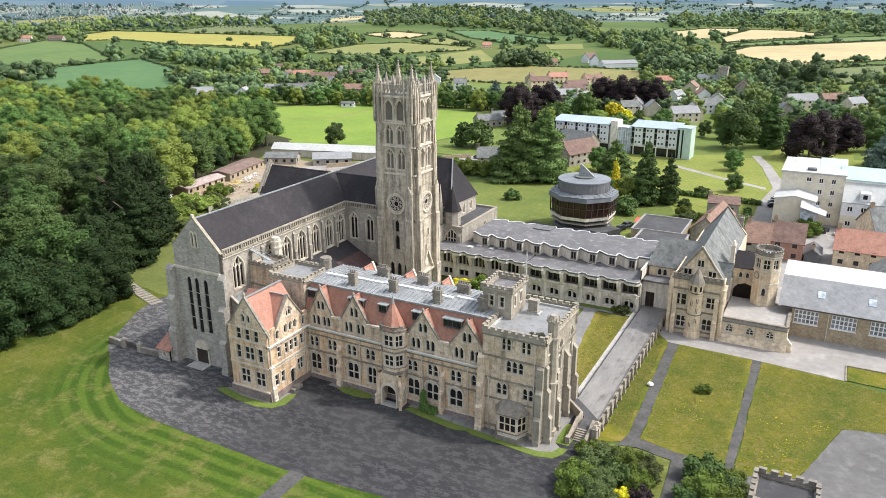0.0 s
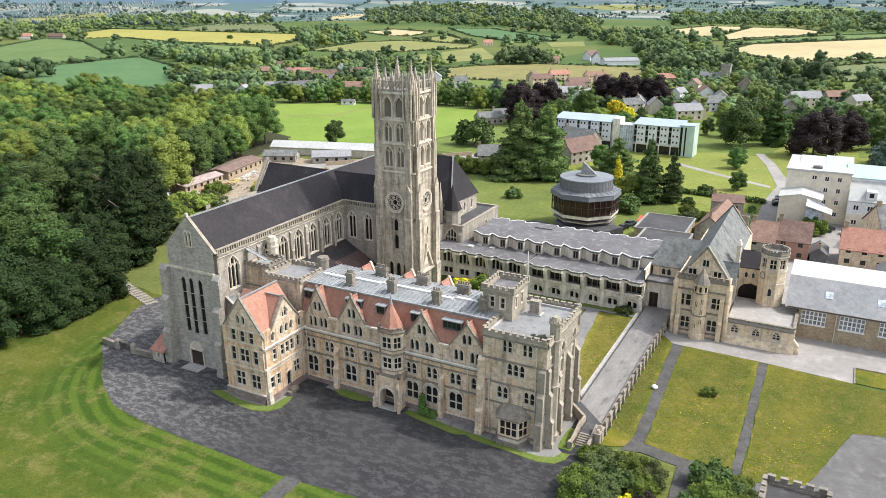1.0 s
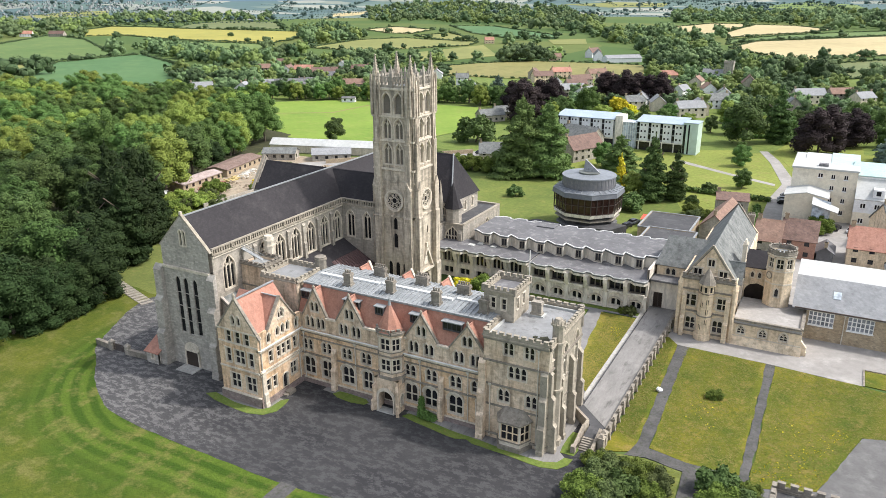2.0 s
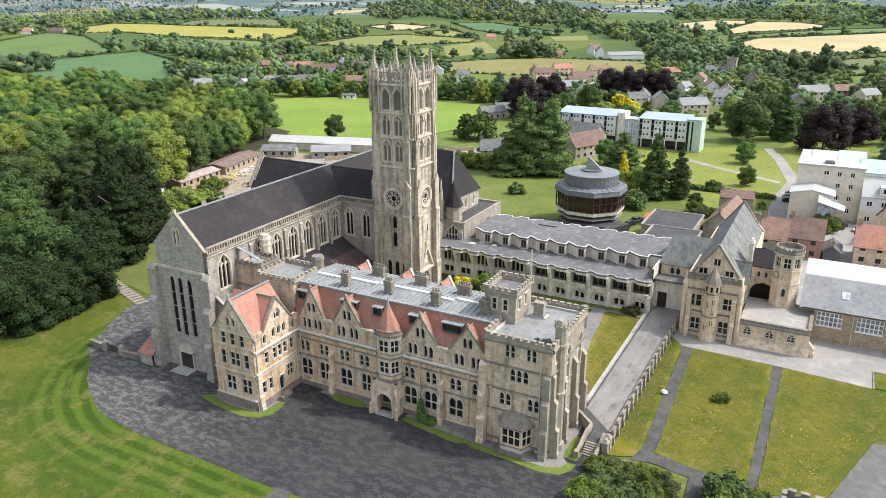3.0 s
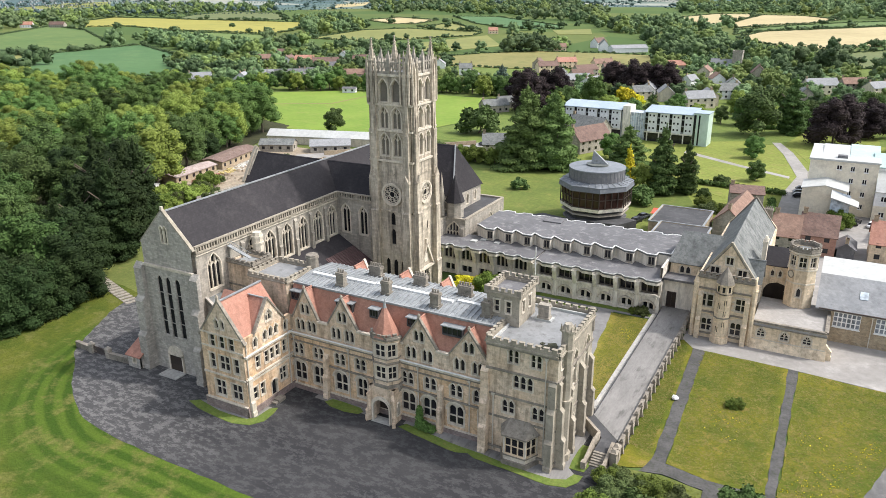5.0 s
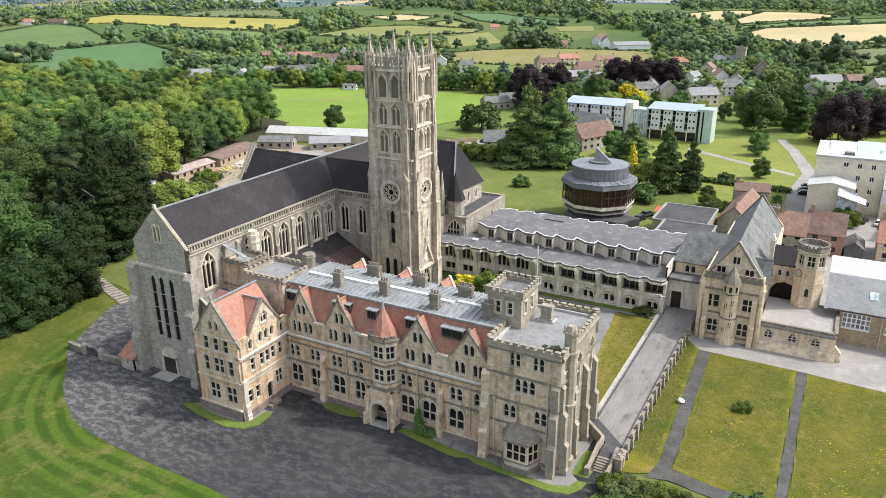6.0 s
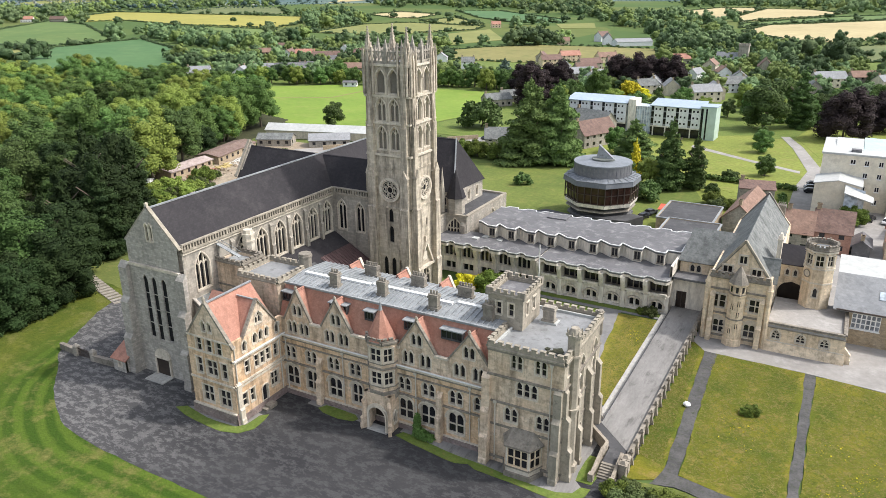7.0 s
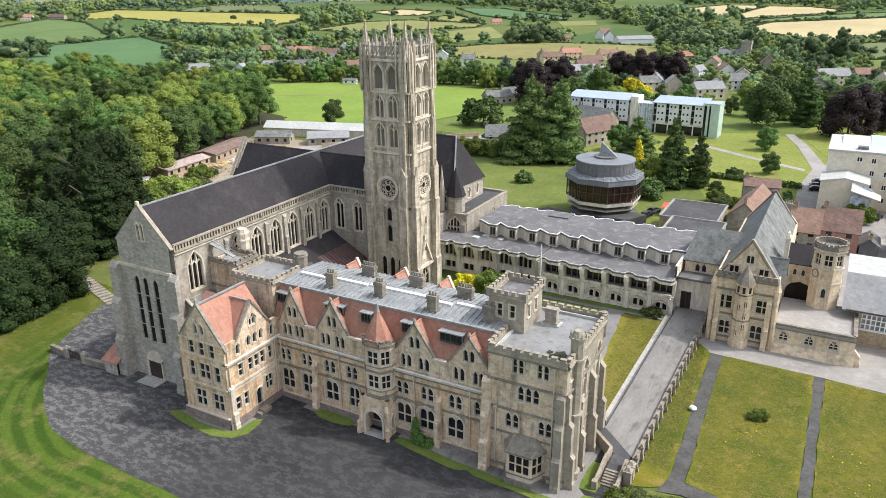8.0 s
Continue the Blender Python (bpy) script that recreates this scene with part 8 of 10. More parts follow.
# village houses: x, y, width, depth, eaves, roof, turn, wall look, roof look
VILLAGE_HOUSES = [
    (-424.8, 476.3, 26, 8, 5, 3, 33, 0, 4),
    (-400.7, 477.3, 13, 8, 5, 3, 109, 1, 0),
    (-388.9, 482.6, 15, 8, 5, 3, 29, 3, 2),
    (-362.2, 475.8, 22, 8, 4.8, 3, 37, 0, 0),
    (-378.9, 523.1, 11, 9, 5, 3.6, 104, 1, 3),
    (-349.5, 505.4, 14, 8, 4.8, 3, 29, 0, 0),
    (-370.6, 353.0, 14, 8, 5, 3.2, 39, 1, 1),
    (-343.2, 362.8, 9, 10, 5, 3.6, 113, 1, 1),
    (-351.8, 392.0, 13, 8, 4, 3, 34, 3, 1),
    (-339.7, 401.1, 26, 9, 4, 3, 37, 3, 5),
    (-331.7, 415.7, 14, 8, 4, 2.8, 41, 3, 5),
    (-340.0, 450.9, 18, 9, 4.4, 3, 35, 3, 5),
    (-298.6, 420.3, 20, 9, 4, 3, 25, 0, 4),
    (-448.6, 525.8, 14, 8, 4.8, 3, 29, 0, 0),
    (-350.8, 476.4, 12, 7, 4.5, 2.8, 29, 0, 0),
    (-270.7, 491.2, 8, 9, 5.4, 3.2, 114, 1, 1),
    (-216.8, 438.3, 10, 8, 5, 3.2, 109, 1, 3),
    (-241.5, 476.4, 9, 7, 5, 3, 29, 1, 3),
    (-155.7, 338.7, 13, 8, 3.6, 2.6, 49, 0, 3),
    (-155.5, 352.9, 9, 7, 3.4, 2.6, 44, 0, 3),
    (-194.9, 513.7, 15, 8, 5, 3, 43, 4, 0),
    (-193.1, 548.4, 15, 8, 5, 3, 41, 4, 2),
    (-163.6, 505.0, 16, 8, 4.6, 3, 49, 0, 0),
    (-166.0, 552.1, 15, 8, 4.6, 3, 45, 4, 4),
    (-154.5, 448.8, 24, 9, 4.4, 3.2, 39, 3, 1),
    (-136.0, 434.4, 16, 9, 5, 3.2, 79, 1, 1),
    (-157.8, 479.3, 14, 8, 4.4, 3, 41, 0, 0),
    (-173.4, 478.8, 12, 8, 4.4, 3, 89, 3, 3),
    (-208.8, 532.4, 10, 7, 5, 3, 99, 0, 0),
    (-151.4, 525.9, 12, 8, 4.4, 3, 34, 0, 0),
    (-117.1, 566.0, 15, 8, 4, 3, 29, 0, 2),
    (-99.8, 425.4, 13, 8, 5, 3.4, 89, 1, 1),
    (-88.1, 411.8, 11, 8, 5, 3.4, 109, 3, 1),
    (-101.3, 410.1, 10, 8, 4.8, 3, 39, 3, 3),
    (-55.0, 527.4, 11, 9, 5.2, 4.6, 99, 0, 0),
    (-87.9, 525.8, 12, 8, 5, 3.2, 89, 3, 4),
    (-74.1, 486.8, 9, 8, 5, 3.2, 114, 1, 4),
    (-68.3, 395.2, 15, 8, 5.4, 3.2, 39, 3, 1),
    (-65.1, 405.1, 8, 9, 5.4, 3.4, 114, 3, 1),
    (-62.3, 433.6, 16, 8, 5, 3.4, 37, 1, 3),
    (-87.7, 474.4, 9, 7, 4.6, 3, 69, 1, 1),
    (-62.3, 469.4, 9, 8, 4.6, 3, 99, 1, 3),
    (-16.6, 475.3, 18, 8, 5.4, 3.4, 33, 3, 1),
    (-22.1, 421.7, 10, 9, 6, 4, 114, 0, 3),
    (-0.3, 493.5, 14, 8, 5, 3, 29, 0, 4),
    (11.2, 478.5, 12, 8, 5, 3, 49, 3, 1),
]
for i, (x, y, w, d, h, rh, a, wm, look_) in enumerate(VILLAGE_HOUSES):
    cottage(x, y, a, w, d, h, rh, wm, look_, LOOKS[look_] + " among village trees", True, 1 + i % 2)
for x, y, a, w, d, h, rh, wm, r_, lab in (
    (-111.5, 251, 25, 15, 8, 4.5, 3.4, 3, 3, "pale stone house with slate roof by the lane"), (-86, 272, 65, 17, 9, 5, 4.4, 0, 0, "stone house with steep brown tiled gables"), (-92, 292, -20, 16, 9, 5.5, 4, 0, 3, "slate-roofed stone house behind the cedar"),
    (-228, 742, 70, 15, 9, 5.4, 4.2, 1, 0, "white farmhouse among trees"), (-188, 703, 38, 34, 13, 4, 2.6, 1, 1, "long pale metal farm shed"), (-212, 705, 115, 10, 8, 6, 4.6, 1, 3, "tall white farm gable by the shed"), (-250, 690, 30, 12, 7, 4, 3, 4, 4, "small farm cottage with a pantile roof"), (-419, 905, 35, 12, 8, 4.6, 3.6, 4, 2, "lone farmhouse with a red roof"),
    (-1190, 775, 40, 19, 9, 5, 4.4, 1, 2, "far white farmhouse with red roof"), (-1140, 795, 20, 26, 9, 5, 4.4, 0, 0, "far farmhouse with brown roof"), (-116, 436, 73, 11, 11, 6, 5.5, 3, 3, "stone house with pointed slate roof"), (-262, 365, 20, 8, 3.5, 2.6, 0.8, 1, 5, "small white pavilion at the field's edge"),
):
    cottage(x, y, a, w, d, h, rh, wm, r_, lab, w < 30, 0 if h < 4.2 else 1, "pavilion" if "pavilion" in lab else "house")
vc = thing("parish_church", "grey stone parish church with square tower", "church")
Shape().box(-77.4, 566.5, 0, -71.0, 573.0, 13.5).part("tower", STONE_GREY, vc)
parapet(vc, [(-77.4, 566.5), (-71.0, 566.5), (-71.0, 573.0), (-77.4, 573.0)], 13.5, STONE_GREY, 0.6, 0.7, 1.6, 0.9, 0.5)
Shape().box(-92.0, 566.0, 0, -77.4, 573.0, 5.0).part("nave", STONE_GREY, vc)
pitched(vc, -92.0, -77.4, 566.0, 573.0, 5.0, 9.0, "x", SLATE_LIGHT, 0.3)

# works yard by the wood
for x, y, a, w, d, h, rh, wm, r_, lab in ((-189.6, 171.5, 97, 20, 6.5, 2.6, 0.8, 5, 0, "long low shed with faded pink roof sheets"), (-194.5, 195.5, 103, 25, 9, 2.8, 0.9, 5, 0, "rusty-roofed long shed under the trees"), (-186.0, 150.5, 30, 7, 4.5, 2.6, 0.7, 1, 1, "small white shed by the wood"), (-192, 219, 25, 13, 7, 2.8, 1.6, 0, 3, "grey gabled workshop behind the church"), (-173, 227, 35, 15, 8, 2.8, 1.8, 0, 1, "slate-roofed workshop behind the church"), (-182.5, 236.5, 15, 47, 7, 3.4, 2.0, 3, 1, "long pale-roofed glasshouse range")):
    c = cottage(x, y, a, w, d, h, rh, wm, r_, lab, "glasshouse" not in lab, 0, "shed")
    c["group"] = "yard sheds"
    roof_ob = [o for o in c.children if o.name.startswith("roof")][0]
    if "pink" in lab:
        roof_ob.data.materials[0] = PINK_SHEET
    elif "rusty" in lab:
        roof_ob.data.materials[0] = RUST
    elif "pale-roofed" in lab or "white" in lab:
        roof_ob.data.materials[0] = WHITE_METAL
random.seed(5)
debris = Shape()
for i in range(160):
    x, y = random.uniform(-184, -158), random.uniform(160, 218)
    s_ = random.uniform(0.3, 1.3)
    debris.prism([(x + s_ * random.uniform(0.4, 1) * math.cos(a), y + s_ * random.uniform(0.4, 1) * math.sin(a)) for a in (0.3, 1.6, 2.9, 4.1, 5.3)], 0, s_ * random.uniform(0.3, 0.8), 0.6)
tagged(new("yard_rubble", debris.mesh("yard_rubble", RUBBISH)), "heaps of pale rubble and boards in the yard", "rubble", kind="stuff")
yw = thing("yard_wall", "long low stone wall along the yard", "wall")
Shape().beam((-164, 150, 0.9), (-160, 216, 0.9), 0.4, 1.8).part("wall", STONE_GREY, yw)
pwall = thing("park_wall", "grey stone boundary wall beside the lane", "wall")
Shape().beam((-170, 219, 0.8), (-128, 262, 0.8), 0.5, 1.6).part("wall", RUBBLE, pwall)
# ---- trees ----
def leaf_cloud(name, lumps, count, size, material, seed, droop=0.0, core=True, face=0.55):
    """A crown: leaf sprays on the skin of many lumps (x, y, z, rx, rz), and an inner body added to block light."""
    rng = np.random.default_rng(seed)
    L = np.array(lumps, float)
    area = L[:, 3] * L[:, 3] + 2 * L[:, 3] * L[:, 4]
    pick = rng.choice(len(L), count * 2, p=area / area.sum())
    d = rng.normal(size=(count * 2, 3))
    d /= np.linalg.norm(d, axis=1)[:, None]
    d[:, 2] = np.where((d[:, 2] < -0.35) & (rng.random(count * 2) < 0.7), -d[:, 2], d[:, 2])
    R = np.c_[L[pick, 3], L[pick, 3], L[pick, 4]] * rng.uniform(0.82, 1.1, count * 2)[:, None]
    p = L[pick, :3] + d * R
    keep = np.ones(len(p), bool)
    for x, y, z, rx, rz in L:
        keep &= (((p - [x, y, z]) / [rx, rx, rz]) ** 2).sum(1) > 0.66
    p, d = p[keep][:count], d[keep][:count]
    nrm = d * face + rng.normal(size=p.shape) * (1 - face) * 0.9
    nrm[:, 2] += 0.25
    nrm /= np.linalg.norm(nrm, axis=1)[:, None]
    a = np.cross(nrm, rng.normal(size=p.shape))
    a /= np.linalg.norm(a, axis=1)[:, None]
    b = np.cross(nrm, a)
    s = size * rng.uniform(0.55, 1.25, len(p))[:, None]
    b[:, 2] -= droop
    k = rng.uniform(0.5, 0.9, len(p))[:, None]
    quad = np.stack([p - a * s * 0.5 - b * s * k * 0.3, p + b * s * k * -0.6, p + a * s * 0.55 + b * s * k * 0.1, p + a * s * 0.1 + b * s * k * 0.7], 1)
    quad[:, 1] -= nrm * s * 0.18
    quad[:, 3] -= nrm * s * 0.18
    v = quad.reshape(-1, 3)
    f = np.arange(len(v)).reshape(-1, 4)
    faces = [tuple(q) for q in f.tolist()]
    verts = [tuple(q) for q in v.tolist()]
    if core:
        for x, y, z, rx, rz in lumps:
            k0 = len(verts)
            rings = []
            for lat in (-0.75, -0.25, 0.3, 0.8):
                c = math.sqrt(1 - lat * lat)
                for i in range(7):
                    w = rng.uniform(0.7, 0.88)
                    verts.append((x + rx * w * c * math.cos(i * 0.898 + lat), y + rx * w * c * math.sin(i * 0.898 + lat), z + rz * w * lat))
            for r in range(3):
                for i in range(7):
                    faces.append((k0 + r * 7 + i, k0 + r * 7 + (i + 1) % 7, k0 + (r + 1) * 7 + (i + 1) % 7, k0 + (r + 1) * 7 + i))
            faces.append(tuple(k0 + 21 + i for i in range(7)))
            faces.append(tuple(k0 + 6 - i for i in range(7)))
    me = bpy.data.meshes.new(name)
    me.from_pydata(verts, [], faces)
    me.materials.append(material)
    return me


def trunk_mesh(h, r, limbs, seed):
    rnd = random.Random(seed)
    s = Shape()
    z, x, y, rr = 0.0, 0.0, 0.0, r
    for i in range(4):
        nx, ny, nr = x + rnd.uniform(-0.25, 0.25), y + rnd.uniform(-0.25, 0.25), rr * 0.78
        ring0 = [(x + rr * math.cos(a), y + rr * math.sin(a), z) for a in [k * math.pi / 4 for k in range(8)]]
        z1 = z + h / 4
        ring1 = [(nx + nr * math.cos(a), ny + nr * math.sin(a), z1) for a in [k * math.pi / 4 for k in range(8)]]
        s.add(ring0 + ring1, [(k, (k + 1) % 8, 8 + (k + 1) % 8, 8 + k) for k in range(8)])
        x, y, z, rr = nx, ny, z1, nr
    for i in range(limbs):
        a, z0 = rnd.uniform(0, 6.28), h * rnd.uniform(0.4, 0.85)
        s.beam((0, 0, z0), (h * 0.28 * math.cos(a), h * 0.28 * math.sin(a), z0 + h * 0.28), r * 0.5, r * 0.5)
    return s.mesh("trunk", BARK)


def broad_lumps(h, r, n, seed, low=0.22):
    rnd = random.Random(seed)
    out = [(0, 0, h * 0.56, r * 0.72, h * 0.34)]
    for i in range(n):
        a = 2.4 * i + rnd.uniform(-0.4, 0.4)
        k = (i + 0.5) / n
        z = h * (low + (0.92 - low) * k)
        reach = r * (0.78 * math.sqrt(max(0.05, 1 - ((k - 0.38) / 0.68) ** 2)))
        b = r * rnd.uniform(0.26, 0.46) * (1.1 - 0.35 * k)
        out.append((reach * math.cos(a), reach * math.sin(a), z, b, b * rnd.uniform(0.75, 1.0)))
    return out


def tier_lumps(h, r, tiers, seed, slim=False):
    """A conifer: drooping sprays in uneven tiers."""
    rnd = random.Random(seed)
    out = []
    for i in range(tiers):
        k = i / (tiers - 1)
        rad = r * (1 - k) ** (0.62 if not slim else 0.55) * rnd.uniform(0.86, 1.12) + 0.25
        z = h * (0.08 + 0.90 * k)
        n = max(3, int(8 * (1 - k) + 2))
        for j in range(n):
            a = 2 * math.pi * j / n + i * 0.9 + rnd.uniform(-0.35, 0.35)
            d = rad * rnd.uniform(0.42, 0.80)
            b = rad * rnd.uniform(0.26, 0.44)
            out.append((d * math.cos(a), d * math.sin(a), z - 0.10 * d + rnd.uniform(-0.45, 0.45) * h / tiers, b, max(0.35, h / tiers * rnd.uniform(0.35, 0.8))))
        out.append((0, 0, z, rad * 0.42, h / tiers))
    return out


def make_tree(name, label, category, h, lumps, count, size, material, seed, trunk_r=0.45, droop=0.0, face=0.55):
    t = thing(name, label, category, (0, 0, -500))
    piece("trunk", trunk_mesh(h * 0.7, trunk_r, 4, seed), t)
    piece("crown", leaf_cloud("crown", lumps, count, size, material, seed, droop, face=face), t)
    return t


PROTO = []


def proto(*args, **kw):
    t = make_tree(*args, **kw)
    PROTO.append(t)
    return t


WOOD_LABELS = ["tall mid-green broadleaf tree in the wood", "bright green broadleaf tree in the wood", "dark green dense woodland tree", "mid-green woodland tree with rounded crown", "bright yellow-green lime tree in the wood", "dark woodland tree with deep shade"]
wood_kinds = []
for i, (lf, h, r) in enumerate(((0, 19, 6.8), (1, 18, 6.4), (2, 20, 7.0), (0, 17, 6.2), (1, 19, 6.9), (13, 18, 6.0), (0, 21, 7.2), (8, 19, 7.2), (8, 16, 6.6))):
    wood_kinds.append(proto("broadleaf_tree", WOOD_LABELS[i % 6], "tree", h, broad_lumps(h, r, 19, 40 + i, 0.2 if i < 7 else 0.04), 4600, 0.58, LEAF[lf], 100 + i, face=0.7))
park_kinds = [proto("broadleaf_tree", lab, "tree", h, broad_lumps(h, r, 14, 60 + i, 0.14), 3400, 0.70, LEAF[lf], 200 + i, face=0.7) for i, (lf, h, r, lab) in enumerate(((0, 14, 5.5, "rounded green village tree"), (2, 15, 6.0, "dark green village tree"), (1, 12, 5.2, "light green garden tree"), (0, 17, 7.0, "large green park tree")))]
beech = proto("copper_beech", "large copper beech with dark purple crown", "tree", 20, broad_lumps(20, 9.5, 22, 71, 0.12), 5200, 0.8, LEAF[3], 301, face=0.7)
cedar = proto("cedar_tree", "tall cedar with tiers of drooping green branches", "tree", 28, tier_lumps(28, 10.5, 14, 81), 9500, 0.72, LEAF[4], 302, droop=0.5)
cypress = proto("cypress_tree", "slim dark pointed cypress tree", "tree", 18, tier_lumps(18, 4.2, 13, 82, True), 4200, 0.55, LEAF[2], 303, droop=0.4)
golden = proto("golden_cypress", "narrow golden yellow cypress tree", "tree", 11, tier_lumps(11, 2.4, 10, 83, True), 900, 0.6, LEAF[5], 304, droop=0.3)
gold_tree = proto("golden_tree", "bright golden-leaved garden tree", "tree", 8, broad_lumps(8, 4.4, 10, 84, 0.2), 700, 0.9, LEAF[5], 305)
bluecedar = proto("blue_cedar", "blue-grey cedar with layered branches", "tree", 16, tier_lumps(16, 8.0, 9, 85), 2000, 1.1, LEAF[7], 306)
fir = proto("fir_tree", "tall dark fir tree at the edge of the wood", "tree", 24, tier_lumps(24, 6.2, 15, 91), 6500, 0.6, LEAF[8], 312, droop=0.5)
shrub = proto("shrub", "rounded dense green shrub", "shrub", 2.4, broad_lumps(2.4, 2.0, 12, 86, 0.1), 2200, 0.2, LEAF[14], 307, trunk_r=0.1)
shrub_light = proto("shrub", "loose olive green shrub", "shrub", 2.4, broad_lumps(2.4, 2.0, 12, 87, 0.1), 2200, 0.2, LEAF[9], 308, trunk_r=0.1)
shrub_bright = proto("shrub", "bright yellow-green bushy shrub", "shrub", 2.6, broad_lumps(2.6, 2.2, 12, 92, 0.1), 1800, 0.26, LEAF[1], 313, trunk_r=0.1)
shrub_gold = proto("flowering_shrub", "yellow shrub in full flower", "shrub", 1.8, broad_lumps(1.8, 1.6, 9, 88, 0.15), 500, 0.3, LEAF[5], 309, trunk_r=0.1)
shrub_copper = proto("copper_shrub", "low shrub with dark purple leaves", "shrub", 1.8, broad_lumps(1.8, 1.5, 9, 89, 0.15), 500, 0.3, LEAF[3], 310, trunk_r=0.1)
shrub_dark = proto("shrub", "dark green dense round bush", "shrub", 2.4, broad_lumps(2.4, 2.0, 11, 90, 0.12), 900, 0.34, LEAF[2], 311, trunk_r=0.1)


def plant(kind, x, y, s=1.0, sz=None, group="", label=""):
    t = copy_thing(kind, pose(x, y, -0.1, 0, 0, random.uniform(0, 360)) @ Matrix.Diagonal((s, s, sz or s, 1)))
    return tagged(t, label, group=group)


def inside(x, y, poly):
    n, odd = len(poly), False
    for i in range(n):
        (ax, ay), (bx, by) = poly[i], poly[(i + 1) % n]
        if (ay > y) != (by > y) and x < (bx - ax) * (y - ay) / (by - ay) + ax:
            odd = not odd
    return odd


def scatter(poly, gap, seed, tries=4000):
    rnd, pts = random.Random(seed), []
    xs, ys = [p[0] for p in poly], [p[1] for p in poly]
    for _ in range(tries):
        x, y = rnd.uniform(min(xs), max(xs)), rnd.uniform(min(ys), max(ys))
        if inside(x, y, poly) and all((x - a) ** 2 + (y - b) ** 2 > gap * gap for a, b in pts):
            pts.append((x, y))
    return pts


random.seed(21)
WOOD = [(-131, 60), (-137, 78), (-142, 96), (-150, 112), (-166, 125), (-184, 143), (-198, 165), (-207, 200), (-217, 222), (-224, 240), (-238, 262), (-270, 285), (-330, 300), (-420, 310), (-470, 260), (-330, 120), (-220, 66), (-160, 40)]
for x, y in scatter(WOOD, 10.6, 3):
    if x < -1.98 * y - 45:
        continue
    k = random.choices(range(7), (4, 5, 1, 4, 5, 0.4, 4))[0]
    # the near side gets leaf colours that already hold painted shade
    if x > -230 and y < 138 + random.uniform(-14, 14):
        k = random.choice((5, 5, 7, 2, 5, 8, 7))
    elif x > -230 and y < 160:
        k = random.choice((2, 0, 3, 2, 5, 0))
    s = random.uniform(0.85, 1.15)
    low_back = 0.82 if x < -250 else 1.0
    plant(wood_kinds[k], x, y, s, s * low_back * random.uniform(0.9, 1.1), "trees of the wood")
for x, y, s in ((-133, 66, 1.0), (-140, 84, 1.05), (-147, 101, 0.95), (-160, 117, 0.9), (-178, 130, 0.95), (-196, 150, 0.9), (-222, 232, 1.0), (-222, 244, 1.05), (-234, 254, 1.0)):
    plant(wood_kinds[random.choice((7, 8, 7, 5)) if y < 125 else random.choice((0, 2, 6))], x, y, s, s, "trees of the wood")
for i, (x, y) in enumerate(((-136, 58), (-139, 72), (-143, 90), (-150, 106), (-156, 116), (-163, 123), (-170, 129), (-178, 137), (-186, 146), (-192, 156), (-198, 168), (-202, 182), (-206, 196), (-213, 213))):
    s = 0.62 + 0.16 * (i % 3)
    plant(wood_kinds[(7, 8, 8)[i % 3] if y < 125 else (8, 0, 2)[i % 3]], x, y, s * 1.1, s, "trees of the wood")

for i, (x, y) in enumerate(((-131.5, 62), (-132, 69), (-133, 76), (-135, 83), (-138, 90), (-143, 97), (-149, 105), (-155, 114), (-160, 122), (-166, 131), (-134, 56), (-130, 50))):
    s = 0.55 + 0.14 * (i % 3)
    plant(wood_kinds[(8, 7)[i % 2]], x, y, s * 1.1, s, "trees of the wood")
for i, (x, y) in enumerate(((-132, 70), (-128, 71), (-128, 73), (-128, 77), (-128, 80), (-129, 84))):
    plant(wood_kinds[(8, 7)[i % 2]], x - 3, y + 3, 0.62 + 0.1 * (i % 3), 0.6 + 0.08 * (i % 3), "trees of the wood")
for x, y, s in ((-146, 108, 0.95), (-155, 120, 1.0), (-164, 131, 0.92), (-152, 103, 0.85), (-168, 122, 1.05), (-142, 92, 0.8)):
    plant(fir, x, y, s, s, "firs of the wood")
for x, y, k, s in ((-194, 258, 1, 0.72), (-23.4, 250, 0, 0.5), (-28, 284.6, 0, 0.62), (-33.0, 330.0, 1, 1.38), (-40, 352, 0, 0.9), (-74, 262, 0, 0.7), (-52, 222, 2, 0.75), (-58, 215, 1, 0.6), (-85, 330, 0, 0.9), (-30, 300, 0, 0.5)):
    plant(park_kinds[k], x, y, s, s, "park trees")
plant(cedar, -96.0, 236.0, 1.12, 1.0), plant(cedar, -87.0, 238.5, 1.02, 0.95), plant(cedar, -92.0, 247, 0.8, 0.78), plant(cedar, -64.7, 251.3, 0.78, 0.52)
plant(cypress, -46.4, 221.5, 1.15, 1.14), plant(cypress, -39.9, 225.0, 0.95, 0.86), plant(cypress, -72, 312, 1.3, 0.95)
plant(golden, -58.4, 229.4, 1.0, 1.05)
for x, y, s in ((-4.0, 322, 0.98), (8.0, 345, 0.78), (-139, 346, 1.0), (-152, 368, 0.95), (-139, 376, 0.98), (-108, 430, 0.98), (-123, 434, 0.9), (-94, 432, 0.95), (-106, 284, 0.72)):
    plant(beech, x, y, s, s * 0.95, "copper beeches")
plant(gold_tree, -102, 384, 1.25), plant(gold_tree, -96, 386, 0.8)
plant(bluecedar, 24, 318, 1.1), plant(bluecedar, 36, 325, 1.0), plant(bluecedar, -188, 420, 0.9)
plant(cypress, -20.6, 340, 1.5, 1.3)
plant(shrub_dark, -137.5, 284, 4.3, 4.6, label="large rounded dark green tree clothed to the ground")
plant(shrub_dark, -86.2, 207.5, 1.35, 1.35, label="clipped dark round bush on the lawn")
